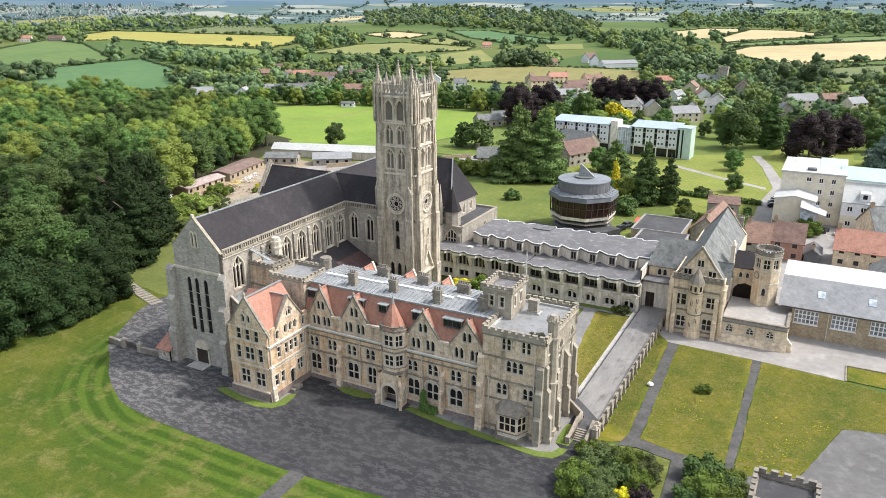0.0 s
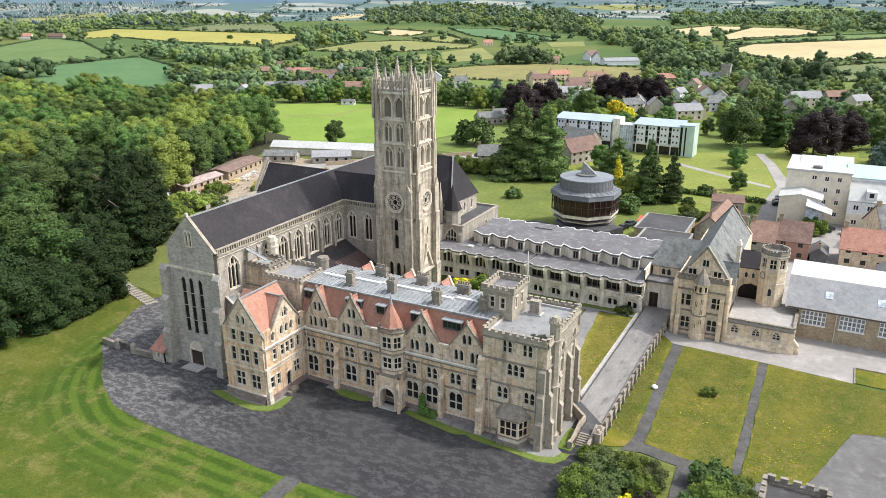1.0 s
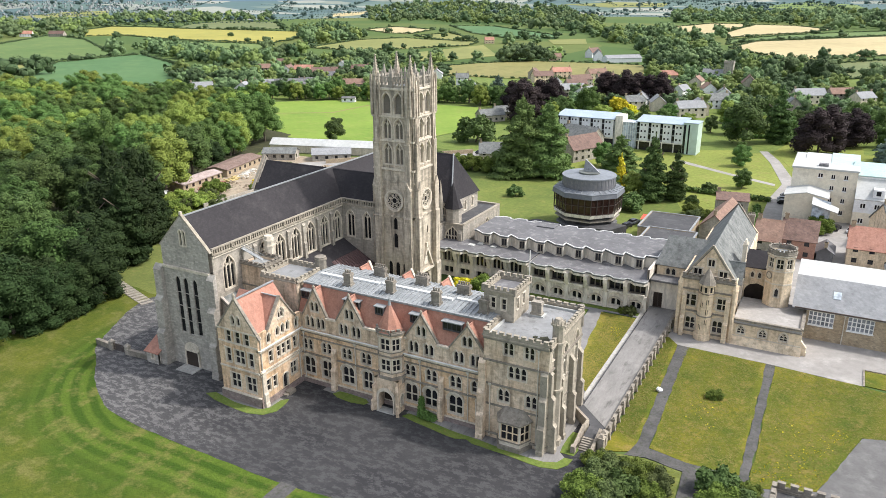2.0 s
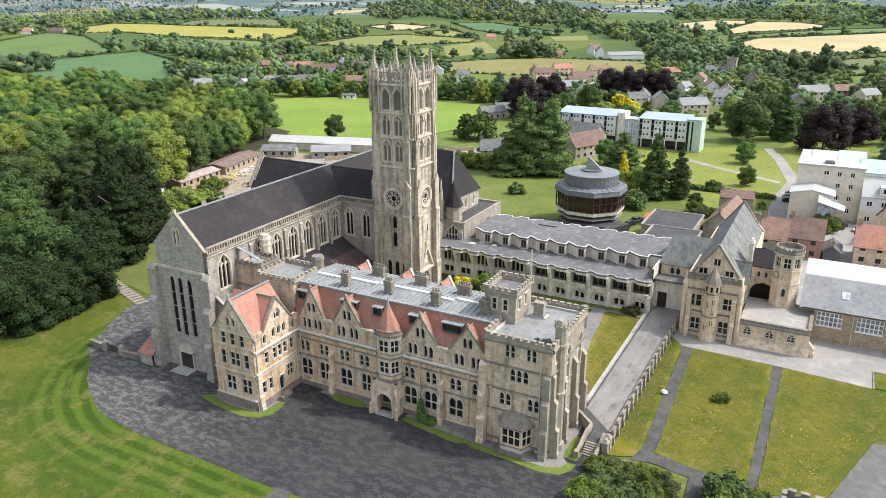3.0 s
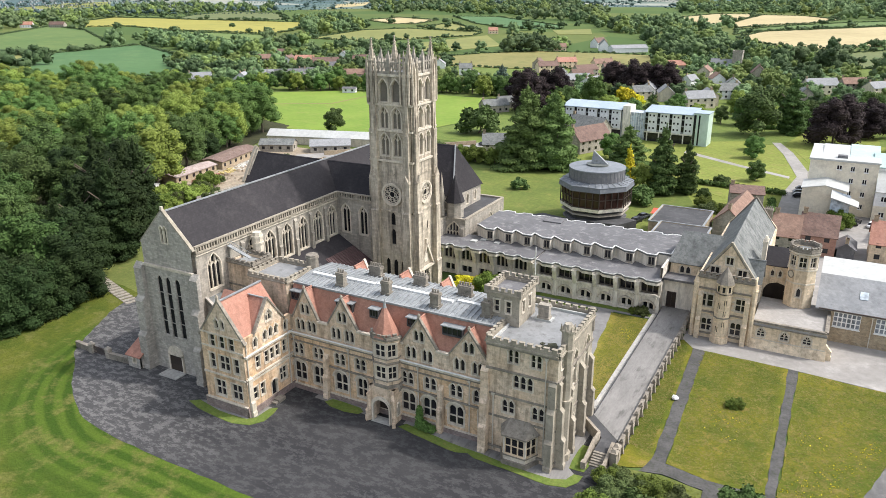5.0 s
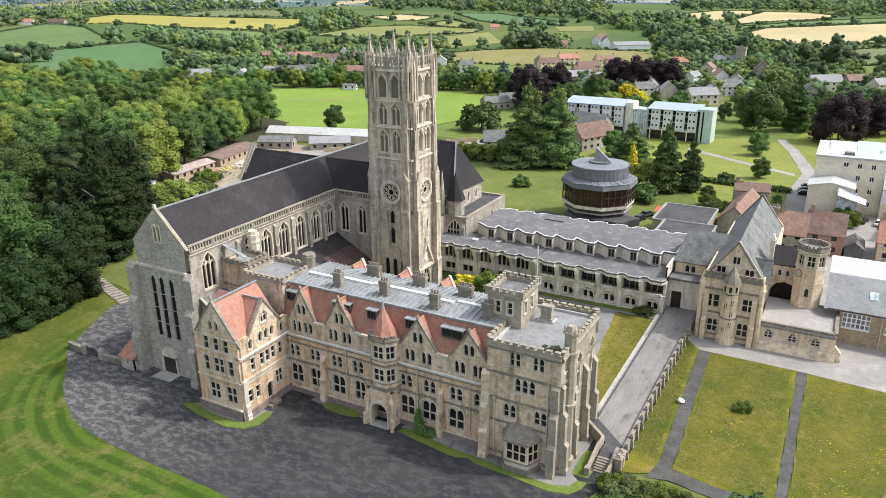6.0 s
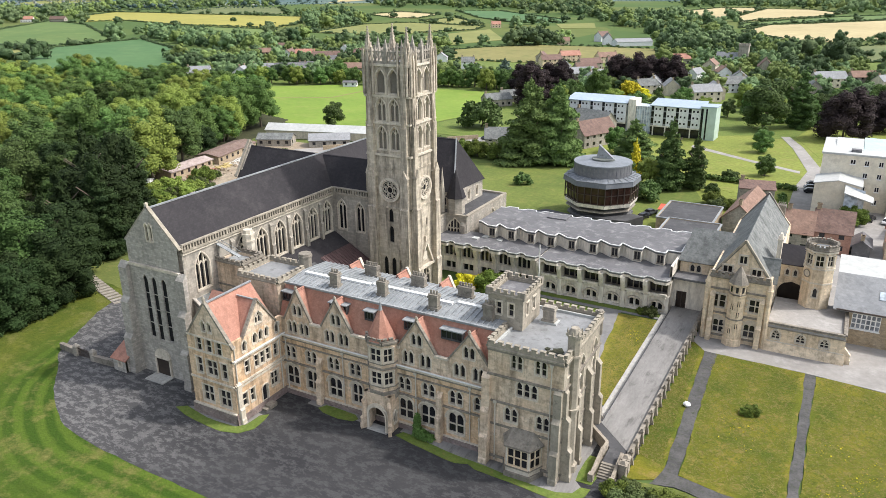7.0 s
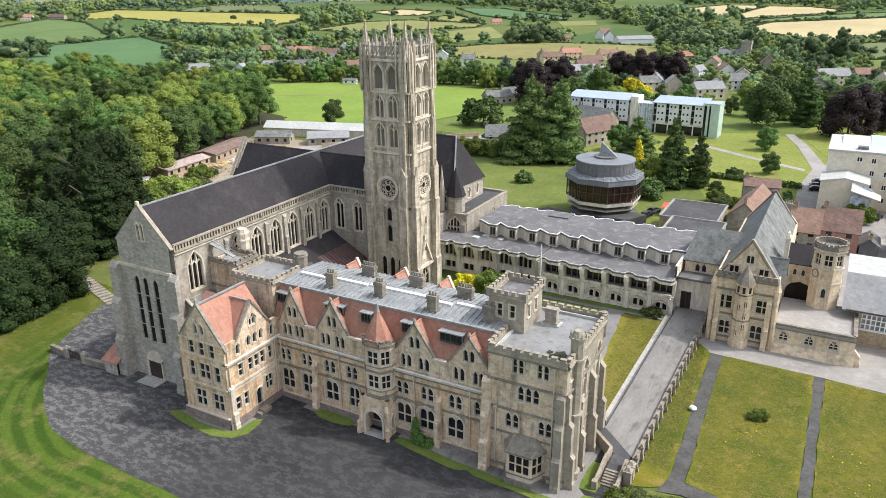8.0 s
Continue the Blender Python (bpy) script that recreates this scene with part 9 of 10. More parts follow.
for x, y, k, s in ((-115, 235, shrub, 2.4), (-108, 236, shrub, 2.2), (-122, 238, shrub, 2.0), (-132, 240, shrub_light, 2.0), (-32, 240, shrub_dark, 1.3), (-63, 210, shrub_dark, 2.4), (-50, 208, shrub_dark, 2.2)):
    plant(k, x, y, s)
for x, y, k, s in ((-176, 147, shrub_bright, 1.7), (-172.5, 151, shrub_bright, 2.0), (-168, 155, shrub_bright, 1.5), (-170, 147, shrub, 1.6), (-164, 141, shrub_bright, 1.4), (-166, 136, shrub, 1.5), (-160, 134, shrub_bright, 1.2), (-167, 151.5, shrub_bright, 1.5), (-169.5, 153.5, shrub_bright, 1.3), (-172, 141, shrub_dark, 1.6)):
    plant(k, x, y, s, s, "shrubs by the works yard")
plant(wood_kinds[4], -189, 158, 1.28, 1.12, "trees of the wood", "great yellow-green lime at the edge of the wood")
# village and garden trees
random.seed(8)
FAR_VILLAGE = []
VILLAGE = [(-440, 395), (-330, 342), (-262, 384), (-178, 384), (-150, 345), (-60, 350), (60, 345), (90, 480), (20, 640), (-110, 640), (-230, 560), (-330, 560), (-450, 520)]


def screens(dx, dy, a, b):
    """Whether a tree would stand before a house in the camera's view; the camera is near the origin."""
    r = math.hypot(a, b)
    along, side = -(dx * a + dy * b) / r, abs(dx * b - dy * a) / r
    return 0 < along < 30 and side < 5.5


homes = [(o.location.x, o.location.y) for o in scene.objects if o.name.startswith("house")] + [(-102, 384), (-96, 386)]
for x, y in scatter(VILLAGE, 10.0, 9, 6500):
    # leaves out trees that would hide homes, gold trees or fields from the camera
    if all((x - a) ** 2 + (y - b) ** 2 > 64 for a, b in homes) and not any(inside(x * k, y * k, f[0]) for f in FIELDS for k in (1.0, 1.17)) and not (-114 < x < -40 and 290 < y < 352) and not any(screens(x - a, y - b, a, b) for a, b in homes):
        s = random.uniform(0.5, 0.95)
        if y > 395 or x < -290:
            FAR_VILLAGE.append((x, y, s * 1.15))
            continue
        plant(park_kinds[random.choices(range(4), (4, 4, 3, 2))[0]], x, y, s, s * random.uniform(0.85, 1.1), "village trees")
for i in range(26):
    k = i / 25
    plant(park_kinds[random.choice((0, 2, 0, 1))], -330 + 160 * k + random.uniform(-3, 3), 344 + 46 * math.sin(k * 1.7) + random.uniform(-3, 3), random.uniform(0.6, 0.95), None, "trees along the playing field")

# woods, belts and hedges far off: one object each
def clump_kinds(h, r, lumps, sprays, size, seed, fine=2):
    """Crowns for trees far off: rounded boughs of uneven outline with loose sprays on their skin."""
    out = []
    for i in range(5):
        rnd = random.Random(seed + i)
        boughs = broad_lumps(h * rnd.uniform(0.85, 1.15), r * rnd.uniform(0.85, 1.2), lumps, seed + i, 0.16)
        vs, fs = [], []
        for x, y, z, rx, rz in boughs:
            bm = bmesh.new()
            bmesh.ops.create_icosphere(bm, subdivisions=fine, radius=1.0)
            bm.verts.index_update()
            k = len(vs)
            for v in bm.verts:
                w = rnd.uniform(0.66, 1.04)
                vs.append((x + v.co.x * rx * w, y + v.co.y * rx * w, z + v.co.z * rz * w))
            fs += [tuple(v.index + k for v in f.verts) for f in bm.faces]
            bm.free()
        if sprays:
            me = leaf_cloud("clump", boughs, sprays, size, LEAF[0], seed + i, core=False, face=0.65)
            k = len(vs)
            vs += [v.co[:] for v in me.vertices]
            fs += [tuple(q + k for q in p.vertices) for p in me.polygons]
            bpy.data.meshes.remove(me)
        out.append((np.array(vs), fs))
    return out


CLUMP, CLUMP_FAR = clump_kinds(11, 6.0, 9, 330, 1.05, 500), clump_kinds(11, 6.4, 5, 80, 1.7, 510)
HEDGE, COPSE = clump_kinds(2.6, 2.4, 1, 16, 1.0, 520, 1), clump_kinds(11, 6.0, 1, 8, 3.0, 530, 1)


def far_trees(name, places, leaf, label, kinds, kind="stuff"):
    """Many far crowns in one mesh. places: (x, y, size)."""
    rnd = random.Random(len(places) * 7 + leaf)
    vs, fs, k = [], [], 0
    for x, y, s in places:
        v, f = kinds[rnd.randrange(5)]
        a = rnd.uniform(0, 6.28)
        c, sn = math.cos(a) * s, math.sin(a) * s
        w = np.c_[v[:, 0] * c - v[:, 1] * sn + x, v[:, 0] * sn + v[:, 1] * c + y, v[:, 2] * s * rnd.uniform(0.8, 1.2) + rise(x, y) - 0.4 * s]
        vs.append(w)
        fs += [tuple(i + k for i in q) for q in f]
        k += len(v)
    if not vs:
        return
    me = bpy.data.meshes.new(name)
    me.from_pydata(np.concatenate(vs).tolist(), [], fs)
    me.materials.append(LEAF[leaf])
    me.polygons.foreach_set("use_smooth", [True] * len(me.polygons))
    tagged(new(name, me), label, "trees", kind=kind)


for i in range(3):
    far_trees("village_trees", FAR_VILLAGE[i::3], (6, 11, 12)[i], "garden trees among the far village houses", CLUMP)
# outline, spacing, size, leaf look
BELTS = [
    ([(-1383, 2063), (-1361, 2252), (-1270, 2409), (-792, 2282), (-462, 1564), (-368, 1203), (-458, 1253), (-656, 1471), (-789, 1495), (-954, 1715), (-930, 1488), (-1068, 1604)], 21, 1.45, 6),
    ([(-653, 1885), (-425, 1458), (-317, 1550), (-249, 1246), (-192, 1195), (-122, 914), (-147, 849), (-178, 753), (-224, 915), (-314, 1027), (-377, 1200), (-429, 1242)], 15, 1.15, 6),
    ([(-178, 753), (-147, 849), (-122, 914), (-77, 826), (-52, 767), (-32, 616), (-45, 583), (-69, 625), (-99, 686), (-129, 648), (-155, 659)], 11, 1.0, 6),
    ([(-462, 2248), (-237, 2230), (-132, 2299), (168, 2369), (114, 1538), (-19, 1450), (-123, 1670), (-264, 1759), (-341, 1668)], 20, 1.4, 6),
    ([(-1736, 957), (-1685, 1038), (-1680, 1218), (-1773, 1407), (-1766, 1659), (-1389, 1621), (-1293, 1487), (-1426, 1468), (-1383, 1313), (-1437, 1295), (-1514, 1198), (-1383, 1027), (-1137, 842), (-1224, 851), (-1132, 619)], 20, 1.35, 6),
    ([(-1105, 1363), (-1080, 1478), (-804, 1178), (-671, 1055), (-623, 850), (-611, 779), (-701, 876)], 14, 1.1, 6),
    ([(-887, 744), (-768, 716), (-619, 650), (-528, 603), (-449, 507), (-497, 506), (-579, 537), (-698, 595)], 11, 1.05, 0),
    ([(-554, 493), (-550, 520), (-470, 453), (-427, 405), (-460, 410)], 10, 1.0, 2),
    ([(-507, 490), (-514, 523), (-417, 454), (-367, 396), (-396, 402), (-439, 422)], 10, 0.95, 0),
    ([(-620, 709), (-607, 735), (-522, 655), (-512, 601), (-554, 623)], 11, 1.0, 2),
    ([(-485, 622), (-488, 686), (-425, 679), (-347, 646), (-320, 596), (-366, 584), (-413, 562), (-454, 565)], 11, 0.95, 6),
    ([(-307, 683), (-338, 806), (-274, 779), (-239, 680), (-287, 657)], 12, 1.1, 0),
    ([(-51, 723), (-13, 721), (-6, 589), (-28, 552)], 11, 1.15, 2),
    ([(12, 697), (63, 775), (50, 574), (18, 556)], 11, 1.1, 0),
]
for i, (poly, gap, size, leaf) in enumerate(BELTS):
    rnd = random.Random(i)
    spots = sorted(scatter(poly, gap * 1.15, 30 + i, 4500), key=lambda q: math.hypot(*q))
    # each wood is cut back where its crowns would hide fields from the camera
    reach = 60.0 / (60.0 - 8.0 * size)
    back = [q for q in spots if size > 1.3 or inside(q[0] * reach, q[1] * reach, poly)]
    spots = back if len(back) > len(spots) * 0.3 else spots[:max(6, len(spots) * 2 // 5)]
    rnd.shuffle(spots)
    spots = [(x, y, size * 1.1 * rnd.uniform(0.6, 1.4)) for x, y in spots]
    n1, n2 = len(spots) // 2, len(spots) * 3 // 4
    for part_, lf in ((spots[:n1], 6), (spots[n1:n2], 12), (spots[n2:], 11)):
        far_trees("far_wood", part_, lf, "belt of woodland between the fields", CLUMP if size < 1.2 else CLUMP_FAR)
LONE = [(-592, 390, 1.7), (-708, 558, 1.5), (-575, 349, 2.2), (-607, 352, 2.0), (-994, 791, 1.1), (-773, 643, 1.1), (-872, 907, 0.8), (-634, 664, 1.0), (-931, 1107, 1.3), (-897, 1098, 1.4), (-1288, 1144, 1.3), (-168, 1142, 1.5), (-202, 1343, 1.3), (-334, 611, 1.0), (-336, 643, 0.9), (-316, 657, 1.0), (-443, 696, 1.2), (-56, 763, 0.8), (-21, 793, 1.1), (3, 817, 0.7), (-37, 760, 0.7), (-394, 912, 1.2), (-407, 990, 1.5), (-361, 926, 1.0), (-379, 1124, 0.8), (-716, 900, 1.2), (-544, 1013, 0.9), (19, 853, 0.8)]
for i in range(2):
    far_trees("field_trees", LONE[i::2], (12, 6)[i], "lone oaks standing along the field edges", CLUMP)

rnd = random.Random(77)


def hedge_line(pts, gap, size, tree_share=0.12):
    out = []
    for (ax, ay), (bx, by) in zip(pts, pts[1:]):
        d = math.hypot(bx - ax, by - ay)
        for i in range(int(d / gap)):
            k = (i + rnd.uniform(0.2, 0.8)) * gap / d
            s = size * rnd.uniform(0.7, 1.3) * (rnd.uniform(2.0, 3.6) if rnd.random() < tree_share else 1.0)
            out.append((ax + (bx - ax) * k + rnd.uniform(-1, 1), ay + (by - ay) * k + rnd.uniform(-1, 1), s))
    return out


far_trees("hedgerow", [p for pts, _, lab in FIELDS if "far" not in lab for p in hedge_line(pts + pts[:1], 3.6, 1.0, 0.04)], 12, "field hedges with scattered hedgerow trees", HEDGE)
# hedges and copses of the plain
out = []
for i in range(150):
    a, d = rnd.uniform(-0.25, 1.15), rnd.uniform(1950, 3050)
    x0, y0 = -d * math.sin(a), d * math.cos(a)
    t_ = rnd.choice((0.5, 0.5, 2.0)) + rnd.uniform(-0.25, 0.25)
    L = rnd.uniform(120, 420)
    out += hedge_line([(x0, y0), (x0 + L * math.cos(t_), y0 + L * math.sin(t_))], 9, 0.42, 0.15)
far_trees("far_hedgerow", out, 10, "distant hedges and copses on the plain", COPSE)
town = Shape()
for i in range(800):
    a, d = rnd.uniform(0.80, 1.22), rnd.uniform(2250, 3100)
    x, y, w = -d * math.sin(a), d * math.cos(a), rnd.uniform(2, 5)
    z = rise(x, y)
    town.prism([(x - w, y - 3), (x + w, y - 3), (x + w, y + 3), (x - w, y + 3)], z - 1, z + rnd.uniform(3, 6), 0.6)
# the town's wall colour has the haze of distance mixed in
tagged(new("distant_town", town.mesh("distant_town", surface("far_haze_tinted_walls", (0.18, 0.20, 0.195), (0.25, 0.265, 0.255), None, 0.02, 0.1, rough=1.0, bump=0.0))), "pale houses of a distant town on the plain, haze tinted in", "town", kind="stuff")
# ---- garden walls, steps, small things ----
tw = thing("terrace_wall", "pale stone terrace wall with capped piers", "wall")
Shape().box(-21.0, 85.4, 0, -20.65, 136.8, 1.45).part("wall", STONE_TERRACE, tw)
Shape().box(-21.1, 85.4, 1.45, -20.55, 136.8, 1.6).part("coping", STONE_DARK, tw)
pier_me = Shape().box(-0.05, -0.17, 0, 0.36, 0.17, 1.8).add([(0.36, -0.15, 0), (0.58, -0.15, 0), (0.36, -0.15, 1.2), (0.36, 0.15, 0), (0.58, 0.15, 0), (0.36, 0.15, 1.2)], [(0, 1, 2), (5, 4, 3), (1, 4, 5, 2)]).mesh("pier", STONE_TERRACE)
cap_me = Shape().prism([(-0.12, -0.24), (0.43, -0.24), (0.43, 0.24), (-0.12, 0.24)], 0, 0.12).prism([(-0.04, -0.17), (0.35, -0.17), (0.35, 0.17), (-0.04, 0.17)], 0.12, 0.46, 0.35).mesh("pier_cap", STONE_DARK)
for i in range(20):
    p = piece("pier", pier_me, tw, pose(-20.75, 87.3 + 2.55 * i, 0))
    piece("pier_cap", cap_me, p, pose(0, 0, 1.8))
for x, y in ((-20.75, 85.5), (-20.75, 84.2)):
    Shape().box(x - 0.45, y - 0.45, 0, x + 0.45, y + 0.45, 1.9).box(x - 0.55, y - 0.55, 1.9, x + 0.55, y + 0.55, 2.08).prism([(x - 0.4, y - 0.4), (x + 0.4, y - 0.4), (x + 0.4, y + 0.4), (x - 0.4, y + 0.4)], 2.08, 2.5, 0.4).part("end_pier", STONE_TERRACE, tw)
sp = thing("garden_steps", "dark stone steps up to the terrace between sloping walls", "steps")
for i in range(6):
    Shape().box(-23.6, 82.6 + 0.38 * i, 0, -21.4, 86.0, 0.16 * (i + 1)).part("step", STONE_DARK, sp)
Shape().prism([(-23.6, 84.9), (-21.4, 84.9), (-21.4, 88.3), (-26.3, 93.2), (-27.2, 91.6), (-23.6, 88.2)], 0, 0.985).part("landing", FELT_DARK, sp)
for x in (-24.0, -21.5):
    Shape().beam((x, 82.0, 0.5), (x, 86.4, 1.6), 0.4, 0.9).box(x - 0.32, 81.4, 0, x + 0.32, 82.1, 1.1).box(x - 0.2, 82.0, 0, x + 0.2, 86.4, 0.6).part("side_wall", STONE_TERRACE, sp)
Shape().beam((-24.0, 86.3, 0.85), (-24.0, 88.3, 0.85), 0.4, 1.7).part("low_wall", STONE_TERRACE, sp)
Shape().beam((-24.0, 88.3, 0.85), (-27.4, 91.6, 0.85), 0.4, 1.7).part("low_wall", STONE_TERRACE, sp)
tr = thing("terrace_rail", "thin dark rail line along the terrace edge", "rail")
Shape().beam((-26.3, 93.6, 1.02), (-26.3, 134, 1.02), 0.12, 0.14).part("kerb", FELT_DARK, tr)

# gate and wall left of the church
gw = thing("drive_gate", "black iron gate between low stone walls", "gate")
Shape().beam((-113.8, 73.6, 0.5), (-109.4, 73.3, 0.5), 0.5, 1.0).part("wall", STONE_DARK, gw)
Shape().beam((-105.0, 73.2, 0.5), (-99.8, 73.6, 0.5), 0.5, 1.0).part("wall", STONE_DARK, gw)
Shape().beam((-113.8, 73.6, 1.05), (-109.4, 73.3, 1.05), 0.65, 0.15).part("coping", STONE_DARK, gw)
Shape().beam((-105.0, 73.2, 1.05), (-99.8, 73.6, 1.05), 0.65, 0.15).part("coping", STONE_DARK, gw)
for x in (-109.3, -105.1):
    Shape().box(x - 0.4, 72.9, 0, x + 0.4, 73.7, 1.7).prism([(x - 0.5, 72.8), (x + 0.5, 72.8), (x + 0.5, 73.8), (x - 0.5, 73.8)], 1.7, 2.1, 0.3).part("gate_pier", STONE_GREY, gw)
bars = Shape().beam((-108.9, 73.3, 0.2), (-105.5, 73.3, 0.2), 0.08, 0.08).beam((-108.9, 73.3, 1.35), (-105.5, 73.3, 1.35), 0.08, 0.08)
for i in range(16):
    x = -108.9 + 3.4 * i / 15
    bars.box(x - 0.03, 73.27, 0.1, x + 0.03, 73.33, 1.5)
bars.part("gate_leaf", DARK_METAL, gw)
STEP_STONE = surface("worn_step_stone", (0.24, 0.215, 0.18), (0.32, 0.29, 0.245), (0.15, 0.135, 0.10), 0.6, 2.5)
bs = thing("bank_steps", "worn stone steps up the grass bank", "steps")
for i in range(11):
    Shape().box(-0.5, -1.3, 0, 0.5, 1.3, 0.10 + 0.03 * i).part("step", STEP_STONE, bs).matrix_basis = pose(-121.3 - 1.42 * i, 91.4 + 0.44 * i, 0, 0, 0, 163)

# ivy on the front wall and planting under it
ivy_l = [(0, 0, 0.5 + 0.5 * i, 0.7 - 0.05 * i, 0.55) for i in range(6)] + [(0.7, -0.2, 0.6, 0.9, 0.7), (1.5, -0.3, 0.5, 0.8, 0.6), (2.1, -0.3, 0.45, 0.7, 0.5)]
iv = thing("ivy_shrub", "dark green ivy shrub trained up the house front", "shrub", (-47.6, 79.9, 0))
piece("crown", leaf_cloud("crown", ivy_l, 900, 0.28, LEAF[0], 611), iv)
piece("stem", Shape().ring(0, 0.2, 0.12, 0, 2.5, 6, 0.5).mesh("stem", BARK), iv)

random.seed(33)
for x, y, k, s in (
    (-17.3, 79.0, shrub_light, 1.25), (-14.6, 79.2, shrub, 1.35), (-11.8, 78.6, shrub_light, 1.2), (-18.6, 76.0, shrub_light, 1.4), (-15.4, 75.6, shrub_dark, 1.3), (-12.2, 75.9, shrub, 1.1), (-19.6, 72.0, shrub, 1.5), (-16.4, 71.6, shrub_light, 1.4),
    (-11.0, 73.2, shrub_copper, 1.1), (-13.4, 72.6, shrub_gold, 0.8), (-16.0, 77.6, shrub_gold, 0.45), (-20.2, 79.5, shrub, 1.0), (-19.5, 82.0, shrub_light, 0.7), (-4.6, 81.6, shrub_dark, 1.4), (-2.4, 80.4, shrub_dark, 1.2), (-1.0, 82.6, shrub, 0.9), (-3.4, 77.6, shrub, 1.5), (-0.6, 76.4, shrub, 1.3), (-5.6, 76.0, shrub_dark, 1.0), (0.6, 79.6, shrub_light, 0.9), (-5.0, 79.0, shrub_gold, 0.5),
    (-8.7, 106.6, shrub, 0.62), (-9.4, 106.2, shrub, 0.45),
):
    plant(k, x, y, s, None, "garden shrubs")
for x, y, k, s in ((-66.0, 129.6, shrub_gold, 1.3), (-63.6, 130.0, shrub_gold, 1.4), (-58.8, 128.0, shrub, 1.9), (-56.2, 129.0, shrub_light, 1.7), (-60.2, 130.4, shrub, 1.5), (-29.4, 132.6, shrub_light, 0.7), (-31.0, 132.8, shrub, 0.5), (-38.5, 161.5, shrub_gold, 0.8), (-41, 161.8, shrub_gold, 0.7), (-100.5, 84, shrub, 0.7), (-30.5, 204.5, shrub_light, 1.5), (-28.5, 208.5, shrub, 1.2), (-32, 212, shrub, 1.4), (-34.5, 224, shrub_dark, 1.0), (-31, 197, shrub_light, 1.3), (1.5, 209.5, shrub, 1.8), (-6.0, 206, shrub_dark, 1.3)):
    plant(k, x, y, s, None, "court shrubs")
for x, y, s in ((-128, 118, 1.9), (-118, 124, 1.7), (-136, 122, 2.1), (-124, 130, 1.8), (-112, 132, 1.6), (-140, 132, 2.2), (-150, 140, 2.0), (-130, 140, 1.7), (-116, 142, 1.6), (-158, 150, 1.6), (-143, 148, 1.9), (-165, 158, 1.1), (-153, 120, 1.3), (-160, 126, 1.5), (-163, 131, 1.6), (-166, 136, 1.4), (-167, 141, 1.7), (-169, 147, 1.5), (-169, 153, 1.6), (-171, 159, 1.4), (-175, 165, 2.0), (-157, 133, 1.3), (-106, 116, 1.5), (-104, 124, 1.7), (-108, 134, 1.9), (-104, 142, 1.6), (-145, 160, 1.7)):
    plant(random.choice((shrub, shrub_light)), x, y, s, None, "shrubs on the bank")

for x, y, k, s in ((-176, 172, shrub_light, 0.8), (-172, 182, shrub_gold, 0.9), (-168, 176, shrub, 0.7), (-170, 196, shrub_gold, 0.7), (-174, 190, shrub, 0.9), (-166, 205, shrub, 0.8), (-178, 206, shrub_light, 1.0), (-165, 190, shrub_gold, 0.6), (-168, 150, shrub_gold, 0.9), (-164, 143, shrub_gold, 0.8), (-190, 181, shrub, 1.1)):
    plant(k, x, y, s, None, "weeds of the works yard")
rnd = random.Random(91)
for i in range(14):
    x, y, a = rnd.uniform(-182, -163), rnd.uniform(158, 214), rnd.uniform(0, 180)
    pl = thing("timber_stack", "stack of pale weathered boards in the works yard", "timber", (x, y, 0), group="timber stacks")
    for j in range(4):
        piece("board", WINDOW_MESHES.setdefault("yard_board", Shape().box(-1.6, -0.12, 0, 1.6, 0.12, 0.09).mesh("board", PINK_SHEET if i % 3 else KERB)), pl, pose(rnd.uniform(-0.3, 0.3), 0.3 * (j % 2) - 0.15, 0.02 + 0.1 * (j // 2), 0, 0, rnd.uniform(-12, 12)))
    pl.rotation_euler = (0, 0, radians(a))

# pale boulder beside the path, low kerb and tracks in the meadow
bo = thing("pale_boulder", "white-painted boulder beside the garden path", "boulder", (-17.2, 104.5, 0))
piece("stone", leaf_cloud("stone", [(0, 0, 0.35, 0.62, 0.5), (0.25, 0.1, 0.3, 0.45, 0.38)], 2, 0.05, WHITE, 5), bo)
mk = thing("meadow_kerb", "low stone kerb at the meadow's corner", "kerb")
Shape().beam((12.2, 121.4, 0.05), (12.2, 127.7, 0.05), 0.25, 0.25).beam((12.2, 127.7, 0.05), (40, 128.0, 0.05), 0.25, 0.24).part("kerb", STONE_DARK, mk)

# parked cars
BODY = [surface("car_paint_black", (0.012, 0.013, 0.016), (0.016, 0.017, 0.02), None, 0.5, 3, rough=0.25, bump=0), surface("car_paint_white", (0.75, 0.76, 0.77), (0.79, 0.79, 0.8), None, 0.5, 3, rough=0.25, bump=0), surface("car_paint_grey", (0.09, 0.10, 0.115), (0.11, 0.12, 0.13), None, 0.5, 3, rough=0.25, bump=0)]
TYRE = surface("tyre_rubber", (0.015, 0.015, 0.015), (0.02, 0.02, 0.02), None, 0.5, 3, rough=0.9, bump=0)


